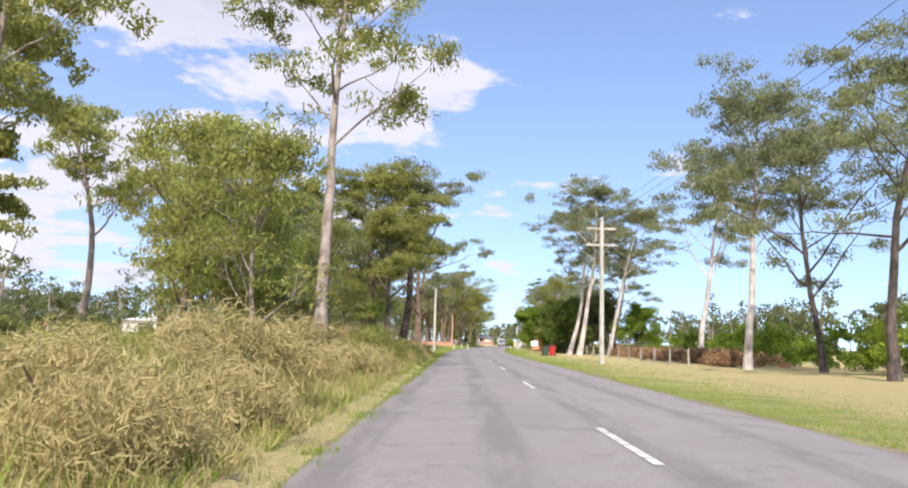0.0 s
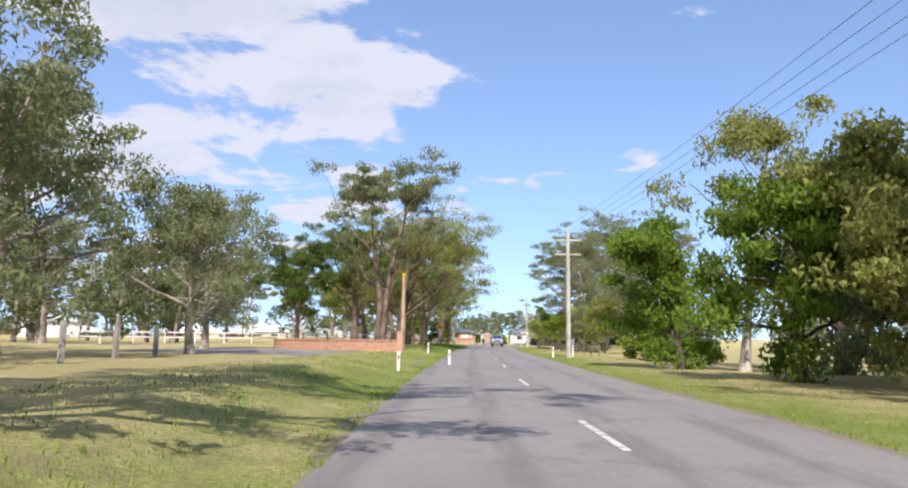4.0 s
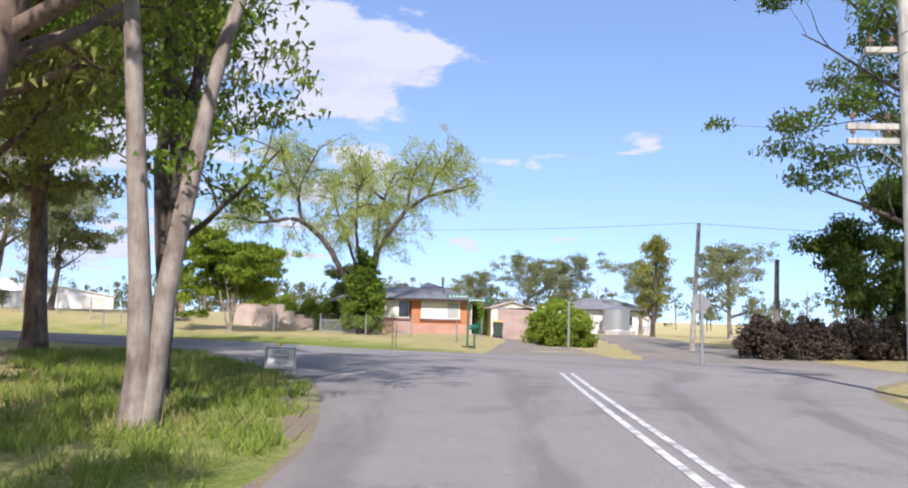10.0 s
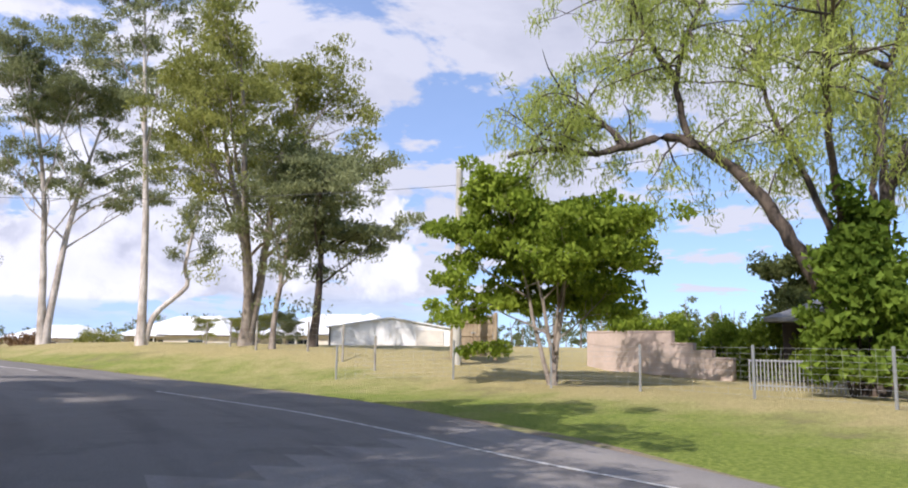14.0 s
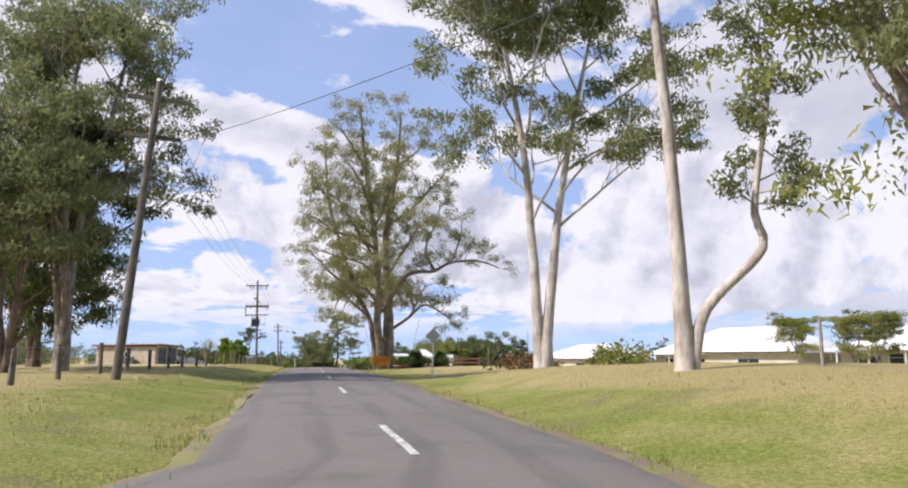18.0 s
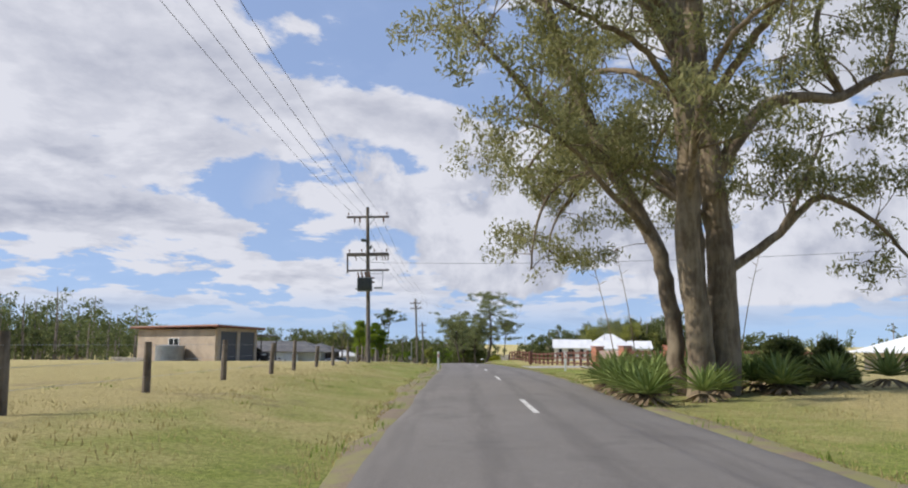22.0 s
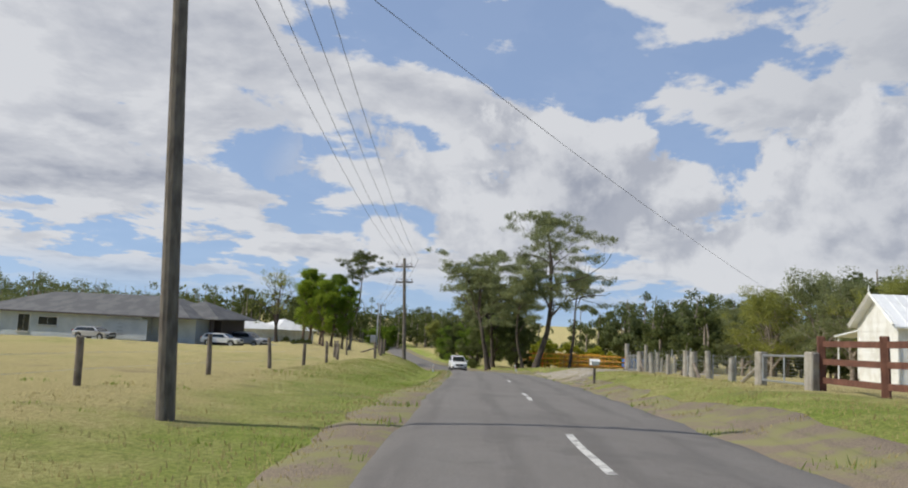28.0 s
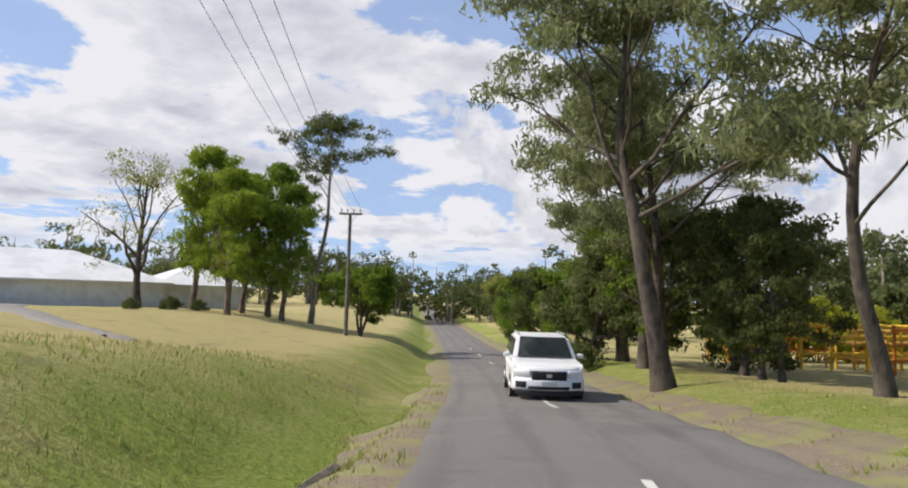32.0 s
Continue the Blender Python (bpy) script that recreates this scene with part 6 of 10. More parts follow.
def transformer_pole():
    ob = power_pole(-93.3, 246.1, 9.3, POLE_DARK, "dark timber power pole carrying a grey transformer", (), 80, lean=1.6, r=0.135)
    grey = mat("transformer_grey", (0.12, 0.135, 0.135), 0.5, 0.3)
    high = crossarm(ob, 8.75, 1.28, 80, pins=2, braces=False, wood=POLE_DARK)
    part("brace", rods((0.46, 0.12, 8.7), (0.04, 0.12, 8.2), 0.025, sides=6), STEEL, high)
    for x in (-0.8, -0.48, 0.95):
        fuse = part("fuse_holder", rods((x, 0.14, 8.69), (x, 0.14, 8.42), 0.055, 0.045, 8), PORCELAIN, high)
        part("fuse_link", rods((x, 0.14, 8.42), (x - 0.03, 0.14, 8.28), 0.018, sides=6), STEEL, fuse)
    mid = crossarm(ob, 6.5, 1.24, 80, pins=4, wood=POLE_DARK)
    part("second_arm", boxed((2.44, 0.1, 0.1), (0.08, -0.14, 6.37), None, 0.01), POLE_DARK, mid)
    for x in (-0.72, 0.5, 0.86, 1.02, 1.2):
        part("hanging_insulator", rods((x, -0.14, 6.32), (x + 0.05, -0.14, 6.06), 0.035, 0.025, 8), PORCELAIN, mid)
    low = part("transformer_arm", boxed((2.5, 0.09, 0.11), (0.0, 0.14, 5.5), None, 0.01), POLE_DARK, ob)
    part("end_link", boxed((0.1, 0.08, 1.22), (-1.24, 0.21, 5.95), None, 0.01), POLE_DARK, low)
    part("hanger", rods((0.86, 0.14, 5.44), (0.9, 0.1, 5.25), 0.025, sides=6), STEEL, low)
    part("hanger", rods((0.9, 0.1, 5.25), (0.84, 0.0, 4.5), 0.02, sides=6), STEEL, low)
    part("bracket", boxed((0.5, 0.1, 0.1), (0.62, -0.1, 4.42), None, 0.01), STEEL, low)
    part("tie_rod", rods((-0.5, 0.14, 5.32), (0.9, 0.1, 5.27), 0.018, sides=6), STEEL, low)
    low.rotation_euler = (0, 0, radians(80))
    lamp = part("switch_box", boxed((0.34, 0.16, 0.18), (-0.24, -0.05, 7.3), Euler((0, 0.2, 0)).to_matrix(), 0.03), grey, ob)
    lamp.rotation_euler = (0, 0, radians(80))
    part("cable_clamp", rods((0.04, 0.13, 6.8), (0.16, 0.2, 6.95), 0.07, sides=8), grey, ob)
    tank = part("transformer", boxed((0.86, 0.5, 0.82), (-0.16, -0.42, 4.62), None, 0.04), grey, ob, "grey finned transformer tank")
    for i in range(11):
        part("fin", boxed((0.025, 0.14, 0.62), (-0.53 + 0.075 * i, -0.73, 4.66)), grey, tank)
    for i in range(4):
        x = -0.5 + 0.22 * i
        part("bushing", rods((x, -0.46, 5.02), (x - 0.07, -0.5, 5.36), 0.065, 0.04, 8), PORCELAIN, tank)
    for z in (5.0, 4.76):
        part("bushing", rods((0.27, -0.42, z), (0.42, -0.42, z - 0.04), 0.05, 0.035, 8), PORCELAIN, tank)
    part("drain_valve", rods((-0.6, -0.5, 4.36), (-0.7, -0.5, 4.36), 0.06, sides=8), STEEL, tank)
    tank.rotation_euler = (0, 0, radians(80))


transformer_pole()
for i in range(4):
    o = -0.88 + 0.58 * i
    for (x0, y0, h0), (x1, y1, h1) in (((9.9, -30, 9.6), POLES_1[0]), (POLES_1[0], POLES_1[1]), (POLES_1[1], (20.0, 211.7, 7.0))):
        wire((x0 + o, y0, h0 - 0.35), (x1 + o, y1, h1 - 0.35), 0.9)
SPANS_2 = ((-33.9, 233.3, 9.5), (-93.7, 245.8, 9.6), (-146.9, 257.9, 8.2), (-202.4, 268.12, 6.2), (-244.4, 269.6, 2.6))
for a, b in zip(SPANS_2[:-1], SPANS_2[1:]):
    for o in (-0.85, -0.3, 0.3, 0.85):
        wire((a[0], a[1] + o, a[2]), (b[0], b[1] + o, b[2]), 0.8)
wire((-1.9, 80.5, 6.6), (-13.0, -6.0, 7.2), 0.7)
wire((-33.9, 233.3, 7.6), (-5.2, 244.5, 7.0), 0.7)
wire((-5.2, 244.5, 7.0), (23.6, 233.0, 6.2), 0.5)
wire((23.6, 233.0, 6.2), (60, 226, 5.6), 0.5)
wire((-146.9, 257.9, 7.4), (-205.0, 312.0, 3.0), 0.8)
wire((-93.7, 245.8, 6.6), (-75.5, 266.4, 5.8), 0.25)


# ---- helpers for buildings and vehicles ----
def frame_at(x, y, z, deg):
    return pose(x, y, z, 0, 0, deg)


def prism(profile, half, narrow=None, bevel=0.0):
    """A body from its side outline (x, z), `half` wide to each side; narrow(z) scales the width."""
    bm = bmesh.new()
    rings = []
    for s in (-1, 1):
        rings.append([bm.verts.new((x, s * half * (narrow(x, z) if narrow else 1.0), z)) for x, z in profile])
    n = len(profile)
    bm.faces.new(rings[0])
    bm.faces.new(list(reversed(rings[1])))
    for i in range(n):
        bm.faces.new((rings[0][i], rings[1][i], rings[1][(i + 1) % n], rings[0][(i + 1) % n]))
    bmesh.ops.recalc_face_normals(bm, faces=bm.faces)
    if bevel:
        bmesh.ops.bevel(bm, geom=list(bm.edges), offset=bevel, segments=2, affect="EDGES", clamp_overlap=True)
    return bm


def slab(pts, thick=0.02):
    """A flat panel through four points, with thickness."""
    a, b, c, d = [Vector(p) for p in pts]
    n = (b - a).cross(c - a).normalized() * thick
    bm = bmesh.new()
    v = [bm.verts.new(p) for p in (a, b, c, d)] + [bm.verts.new(p + n) for p in (a, b, c, d)]
    for f in ((3, 2, 1, 0), (4, 5, 6, 7), (0, 1, 5, 4), (1, 2, 6, 5), (2, 3, 7, 6), (3, 0, 4, 7)):
        bm.faces.new([v[i] for i in f])
    bmesh.ops.recalc_face_normals(bm, faces=bm.faces)
    return bm


CREAM = mat("cream_render", (0.62, 0.57, 0.48), 0.85, vary=0.06, scale=0.9, fine=25, second=(0.52, 0.47, 0.39), bump=0.1)
PINKISH = mat("pink_block", (0.50, 0.40, 0.34), 0.9, vary=0.1, scale=0.8, fine=25, second=(0.42, 0.34, 0.28), bump=0.2)
ROOF_GREY = mat("grey_roof_tiles", (0.17, 0.175, 0.19), 0.7, vary=0.15, scale=0.7, fine=20, second=(0.23, 0.23, 0.24), bump=0.3)
ROOF_DARK = mat("dark_roof_tiles", (0.10, 0.10, 0.105), 0.7, vary=0.15, scale=0.7, fine=20, second=(0.14, 0.14, 0.14), bump=0.3)
ROOF_WHITE = mat("white_metal_roof", (0.78, 0.79, 0.80), 0.45, 0.0, 0.03, 0.6, 12, 0.05, second=(0.68, 0.69, 0.70))
FASCIA_RUST = mat("rust_brown_fascia", (0.24, 0.10, 0.075), 0.7, vary=0.15, scale=1, fine=20, bump=0.2)
ROOF_RED = mat("red_roof", (0.42, 0.09, 0.06), 0.7, vary=0.15, scale=1, fine=20, bump=0.2)
BLUEGREY = mat("blue_grey_render", (0.50, 0.54, 0.58), 0.8, vary=0.05, scale=0.8, fine=25, second=(0.44, 0.48, 0.52), bump=0.05)
ROLLER = mat("roller_door", (0.10, 0.105, 0.115), 0.6, 0.2, 0.1, 1.0, 30, 0.1)
CURTAIN = mat("grey_curtain", (0.40, 0.41, 0.40), 0.8, vary=0.06, scale=3.0, fine=30, bump=0.05)
BLIND = mat("cream_blind", (0.74, 0.72, 0.63), 0.8, vary=0.03, scale=1.2, fine=30, bump=0.03)
FASCIA = mat("dark_fascia", (0.05, 0.04, 0.038), 0.6, vary=0.1, bump=0.05)
YELLOW = mat("sign_yellow", (0.85, 0.50, 0.01), 0.45, vary=0.04, scale=3, fine=30, second=(0.78, 0.45, 0.02), bump=0.0)
YARD_YELLOW = mat("weathered_yellow_steel", (0.55, 0.33, 0.05), 0.65, vary=0.25, scale=3, fine=30, second=(0.36, 0.22, 0.08), bump=0.05)
ORANGE = mat("orange_steel", (0.62, 0.22, 0.02), 0.6, vary=0.12, scale=3, fine=30, second=(0.45, 0.16, 0.03), bump=0.05)
YELLOW_STEEL = mat("yellow_steel", (0.75, 0.48, 0.03), 0.55, vary=0.12, scale=3, fine=30, second=(0.6, 0.36, 0.04), bump=0.05)
BLUE = mat("blue_sheet", (0.02, 0.16, 0.55), 0.5, vary=0.1, scale=2, fine=30, second=(0.03, 0.22, 0.65), bump=0.05)
SIGN_GREEN = mat("sign_green", (0.01, 0.16, 0.10), 0.45, vary=0.05, bump=0.0)
SIGN_BLACK = mat("sign_black", (0.015, 0.015, 0.015), 0.5, vary=0.05, bump=0.0)
SIGN_BACK = mat("sign_back", (0.33, 0.34, 0.35), 0.5, 0.5, 0.08, 2, 30, 0.0)
RED = mat("red_plastic", (0.45, 0.03, 0.03), 0.45, vary=0.08, bump=0.02)
BIN_GREEN = mat("bin_plastic", (0.05, 0.075, 0.06), 0.5, vary=0.1, scale=4, fine=50, bump=0.05)
BIN_YELLOW = mat("bin_lid_yellow", (0.65, 0.45, 0.02), 0.5, vary=0.06, bump=0.02)
CAR_SILVER = mat("silver_car_paint", (0.46, 0.46, 0.475), 0.28, 0.35, 0.04, 3, 60, 0.0, spec=0.5)
CAR_WHITE = mat("white_car_paint", (0.78, 0.78, 0.79), 0.25, 0.0, 0.02, 3, 60, 0.0, spec=0.5)
CHROME = mat("chrome", (0.6, 0.6, 0.62), 0.15, 0.9, 0.04, 3, 60, 0.0)
LAMP_GLASS = mat("lamp_glass", (0.75, 0.77, 0.78), 0.1, 0.1, 0.03, 3, 40, 0.0, spec=0.6)
DARK_TRIM = mat("dark_trim", (0.02, 0.02, 0.022), 0.55, vary=0.15, bump=0.05)
CONCRETE = mat("concrete", (0.40, 0.38, 0.35), 0.9, vary=0.12, scale=1.5, fine=40, second=(0.33, 0.31, 0.28), bump=0.2)


def brick_mat(name, a, b_, mortar, scale=1.0):
    if name in MATS:
        return MATS[name]
    m = bpy.data.materials.new(name)
    m.use_nodes = True
    t = m.node_tree
    b = t.nodes["Principled BSDF"]
    b.inputs["Roughness"].default_value = 0.9
    co = t.nodes.new("ShaderNodeTexCoord")
    sep = t.nodes.new("ShaderNodeSeparateXYZ")
    t.links.new(co.outputs["Object"], sep.inputs[0])
    cb = t.nodes.new("ShaderNodeCombineXYZ")
    t.links.new(math_node(t, "ADD", sep.outputs[0], sep.outputs[1]), cb.inputs[0])
    t.links.new(sep.outputs[2], cb.inputs[1])
    br = t.nodes.new("ShaderNodeTexBrick")
    t.links.new(cb.outputs[0], br.inputs["Vector"])
    br.inputs["Color1"].default_value, br.inputs["Color2"].default_value, br.inputs["Mortar"].default_value = (*a, 1), (*b_, 1), (*mortar, 1)
    br.inputs["Scale"].default_value = scale
    br.inputs["Brick Width"].default_value, br.inputs["Row Height"].default_value, br.inputs["Mortar Size"].default_value = 0.24, 0.086, 0.008
    stain = noise_node(t, co.outputs["Object"], 1.2, 4.0, 0.6)
    t.links.new(mix_node(t, range_node(t, stain, 0.45, 0.7, 0.0, 0.3), br.outputs["Color"], tuple(c * 0.6 for c in a)), b.inputs["Base Color"])
    bp = t.nodes.new("ShaderNodeBump")
    bp.inputs["Strength"].default_value, bp.inputs["Distance"].default_value = 0.5, 0.01
    bp.invert = True
    t.links.new(br.outputs["Fac"], bp.inputs["Height"])
    t.links.new(bp.outputs[0], b.inputs["Normal"])
    MATS[name] = m
    return m


BRICK_ORANGE = brick_mat("orange_brick", (0.50, 0.16, 0.055), (0.58, 0.21, 0.08), (0.42, 0.27, 0.18))
BRICK_PINK = brick_mat("pink_brick", (0.50, 0.24, 0.16), (0.56, 0.30, 0.21), (0.48, 0.38, 0.32))
BRICK_RED = brick_mat("red_brick", (0.34, 0.11, 0.07), (0.42, 0.16, 0.10), (0.36, 0.27, 0.22))


def hip_roof(bm, x0, x1, y0, y1, z, rise, over=0.45, inset=None):
    """Adds a hipped roof over a rectangle."""
    x0, x1, y0, y1 = x0 - over, x1 + over, y0 - over, y1 + over
    w = min(x1 - x0, y1 - y0) / 2 if inset is None else inset
    if x1 - x0 >= y1 - y0:
        ra, rb = (x0 + w, (y0 + y1) / 2, z + rise), (x1 - w, (y0 + y1) / 2, z + rise)
    else:
        ra, rb = ((x0 + x1) / 2, y0 + w, z + rise), ((x0 + x1) / 2, y1 - w, z + rise)
    c = [bm.verts.new(p) for p in ((x0, y0, z), (x1, y0, z), (x1, y1, z), (x0, y1, z))]
    l = [bm.verts.new((v.co.x, v.co.y, z - 0.12)) for v in c]
    a, b = bm.verts.new(ra), bm.verts.new(rb)
    if x1 - x0 >= y1 - y0:
        fs = ((c[0], c[1], b, a), (c[1], c[2], b), (c[2], c[3], a, b), (c[3], c[0], a))
    else:
        fs = ((c[0], c[1], a), (c[1], c[2], b, a), (c[2], c[3], b), (c[3], c[0], a, b))
    for f in fs:
        bm.faces.new(f)
    for i in range(4):
        bm.faces.new((l[i], l[(i + 1) % 4], c[(i + 1) % 4], c[i]))
    bm.faces.new(list(reversed(l)))
    return bm


def wall_ring(x0, x1, y0, y1, h, t=0.2, low=-0.4):
    """Four walls of a block, butted at the corners."""
    bm = bmesh.new()
    box(bm, (x1 - x0, t, h - low), ((x0 + x1) / 2, y0 + t / 2, (h + low) / 2))
    box(bm, (x1 - x0, t, h - low), ((x0 + x1) / 2, y1 - t / 2, (h + low) / 2))
    box(bm, (t, y1 - y0 - 2 * t, h - low), (x0 + t / 2, (y0 + y1) / 2, (h + low) / 2))
    box(bm, (t, y1 - y0 - 2 * t, h - low), (x1 - t / 2, (y0 + y1) / 2, (h + low) / 2))
    return bm


def window_on(house, x, z, w, h, y, panes=2, blind=None, frame=WHITE, dark=(), name="window"):
    """A window set in the wall that faces -y: frame, panes and sill."""
    win = part(name, boxed((w + 0.1, 0.06, h + 0.1), (x, y - 0.025, z)), frame, house)
    for i in range(panes):
        pw = w / panes
        m = GLASS if (blind is None or i in dark) else blind
        part("pane", boxed((pw - 0.05, 0.02, h - 0.05), (x - w / 2 + pw * (i + 0.5), y - 0.066, z)), m, win)
    part("sill", boxed((w + 0.24, 0.14, 0.07), (x, y - 0.07, z - h / 2 - 0.09)), frame if frame is not WHITE else CONCRETE, win)
    return win


def house(name, label, x, y, z, deg, blocks, wall, roof, rise, windows=(), doors=(), h=2.4, category="house"):
    ob = thing(name, label, category, frame_at(x, y, z, deg))
    for x0, x1, y0, y1 in blocks:
        part("wall", wall_ring(x0, x1, y0, y1, h), wall, ob)
        bm = bmesh.new()
        hip_roof(bm, x0, x1, y0, y1, h + 0.05, rise)
        part("roof", bm, roof, ob)
        part("gutter", boxed((x1 - x0 + 1.0, 0.09, 0.11), ((x0 + x1) / 2, y0 - 0.5, h + 0.0)), FASCIA, ob)
    for wx, wz, ww, wh, wy in windows:
        window_on(ob, wx, wz, ww, wh, wy)
    for dx, dw, dh, dy, m in doors:
        part("door", boxed((dw, 0.05, dh), (dx, dy - 0.02, dh / 2)), m, ob)
    return ob


# ---- beside the first road ----
def guide_post(x, y, lean=0.0, deg=0.0, group="guide posts", sink=0.0):
    ob = thing("guide_post", "white roadside guide post with a red reflector" if not lean else "white guide post leaning over on the verge", "guide post", frame_at(x, y, gz(x, y) - sink, deg) @ pose(0, 0, 0, 0, lean, 0), group)
    part("post", boxed((0.11, 0.035, 1.25), (0, 0, 0.37), None, 0.008), WHITE, ob)
    part("reflector", boxed((0.055, 0.008, 0.16), (0, -0.0225, 0.78)), REFLECTOR, ob)
    return ob


for gx, gy in ((1.95, 139.3), (10.9, 137.6), (-87.5, 256.2), (-88.6, 249.4), (2.6, 119.0), (0.4, 112.0)):
    guide_post(gx, gy, deg=-4 if gy < 200 else 78, sink=0.25 if gy < 200 else 0.0)
guide_post(-197.54, 270.0, deg=80, sink=0.25)
guide_post(-194.9, 276.6, lean=-14, deg=80, sink=0.35)


def wheelie_bin(x, y, deg, body, lid, label):
    ob = thing("wheelie_bin", label, "bin", frame_at(x, y, gz(x, y), deg))
    bm = bmesh.new()
    bmesh.ops.create_cone(bm, cap_ends=True, segments=4, radius1=0.33, radius2=0.41, depth=0.88, matrix=Matrix.Translation((0, 0, 0.52)) @ Matrix.Rotation(radians(45), 4, "Z"))
    bmesh.ops.bevel(bm, geom=list(bm.edges), offset=0.03, segments=2, affect="EDGES")
    part("body", bm, body, ob)
    part("lid", boxed((0.62, 0.66, 0.07), (0, -0.02, 1.0), None, 0.02), lid, ob)
    part("handle", rods((-0.24, 0.34, 0.98), (0.24, 0.34, 0.98), 0.018, sides=6), DARK_TRIM, ob)
    for s in (-1, 1):
        part("wheel", rods((s * 0.24, 0.25, 0.11), (s * 0.31, 0.25, 0.11), 0.11, sides=12), BLACK, ob)


wheelie_bin(9.15, 73.0, 10, BIN_GREEN, BIN_GREEN, "dark green wheelie bin standing on the verge")
wheelie_bin(9.95, 73.7, -15, RED, RED, "red wheelie bin standing behind a green one")
wheelie_bin(15.4, 243.6, 0, BIN_GREEN, BIN_YELLOW, "green wheelie bin with a yellow lid beside the garage")


def hoarding():
    ob = thing("roadside_hoarding", "leaning red tube frame with a faded blue and orange advertising board", "sign", frame_at(9.5, 81.0, gz(9.5, 81.0), -4) @ pose(0, 0, 0, 0, -9, 0) @ Matrix.Scale(0.78, 4))
    for px in (-0.45, 0.45):
        part("leg", rods((px, 0, -0.2), (px, 0, 2.1), 0.025, sides=6), RED, ob)
    for pz in (0.6, 1.3, 2.1):
        part("rail", rods((-0.45, 0, pz), (0.45, 0, pz), 0.02, sides=6), RED, ob)
    board = part("board", boxed((0.95, 0.03, 0.7), (-0.4, -0.05, 1.65), None, 0.005), WHITE, ob, "faded white board")
    part("blue_bar", boxed((0.8, 0.01, 0.12), (-0.4, -0.07, 1.55)), BLUE, board)
    part("blue_bar", boxed((0.5, 0.01, 0.08), (-0.5, -0.07, 1.72)), BLUE, board)
    part("lower_board", boxed((0.9, 0.03, 0.42), (-0.3, -0.05, 1.0), None, 0.005), mat("salmon_board", (0.62, 0.24, 0.17), 0.6, vary=0.08, bump=0.0), ob)


hoarding()
stub = power_pole(0.1, 137.0, 5.25, POLE_RUST, "short rust-stained timber pole with a yellow cap", (), 0, r=0.16, top=False)
part("yellow_cap", rods((0, 0, 5.22), (0, 0, 5.36), 0.13, 0.12, 10), YELLOW, stub)
meter = thing("meter_post", "short white post with a grey meter box beside the pole", "post", frame_at(12.5, 138.4, gz(12.5, 138.4), 0))
part("post", boxed((0.1, 0.08, 1.3), (0, 0, 0.6), None, 0.008), WHITE, meter)
part("meter_box", boxed((0.24, 0.16, 0.34), (-0.02, -0.1, 1.15), None, 0.015), SIGN_BACK, meter)


def rail_fence(name, label, pts, h, rails, post_m, rail_m, size=0.12, wires=0, group="", gap=None, thick=(0.035, 0.11)):
    """A fence through points: a post at each, rails or wires between."""
    ob = thing(name, label, "fence", group=group)
    tops = []
    for x, y in pts:
        z = gz(x, y)
        tops.append((x, y, z))
        k = (abs(x) * 7.3 + abs(y) * 3.1) % 1.0
        part("post", boxed((size, size, h + 0.35), (x, y, z + h / 2 - 0.17 + 0.06 * (k - 0.5)), Euler((0.05 * (k - 0.5), 0.06 * ((k * 5) % 1 - 0.5), k * 6)).to_matrix(), 0.015), post_m, ob)
    for i, (a, b) in enumerate(zip(tops[:-1], tops[1:])):
        if gap is not None and i in gap:
            continue
        for u in rails:
            d = Vector(b) - Vector(a)
            m = Matrix.Translation((Vector(a) + Vector(b)) / 2 + Vector((0, 0, u * h))) @ d.to_track_quat("X", "Z").to_matrix().to_4x4() @ Matrix.Diagonal((d.length, thick[0], thick[1], 1))
            bm = bmesh.new()
            bmesh.ops.create_cube(bm, size=1.0, matrix=m)
            part("rail", bm, rail_m, ob)
        for k in range(wires):
            zz = h * (0.25 + 0.7 * k / max(1, wires - 1))
            part("wire", rods((a[0], a[1], a[2] + zz), (b[0], b[1], b[2] + zz), 0.004, sides=3), FENCEWIRE, ob)
    return ob


rail_fence("white_rail_fence", "long low white painted rail fence across the paddock", [(-30 + 2.4 * i, 152 + 1.5 * i) for i in range(11)] + [(-4.5, 170.0), (-2.5, 176)], 1.15, (0.55, 0.95), WHITE, WHITE, 0.11)
rail_fence("white_rail_fence", "long low white painted rail fence behind the trees", [(-16 - 3.2 * i, 100 + 2.0 * i) for i in range(10)], 1.15, (0.55, 0.95), WHITE, WHITE, 0.11)
rail_fence("timber_post_fence", "grey timber post and wire fence along the paddock", [(-8.6 - 0.05 * i, 70 + 4.0 * i) for i in range(12)], 1.2, (), POST_GREY, POST_GREY, 0.15, wires=3)
rail_fence("timber_post_fence", "dark timber post and wire fence under the gums", [(-9.0 + 0.22 * i, 143 + 7.0 * i) for i in range(10)], 1.2, (), POST_WOOD, POST_WOOD, 0.14, wires=3)
rail_fence("old_board_fence", "dark weathered board fence overgrown by shrubs", [(16.3 + 0.06 * i, 146 + 3.0 * i) for i in range(13)], 0.9, (0.3, 0.62, 0.92), POST_WOOD, POST_WOOD, 0.12)
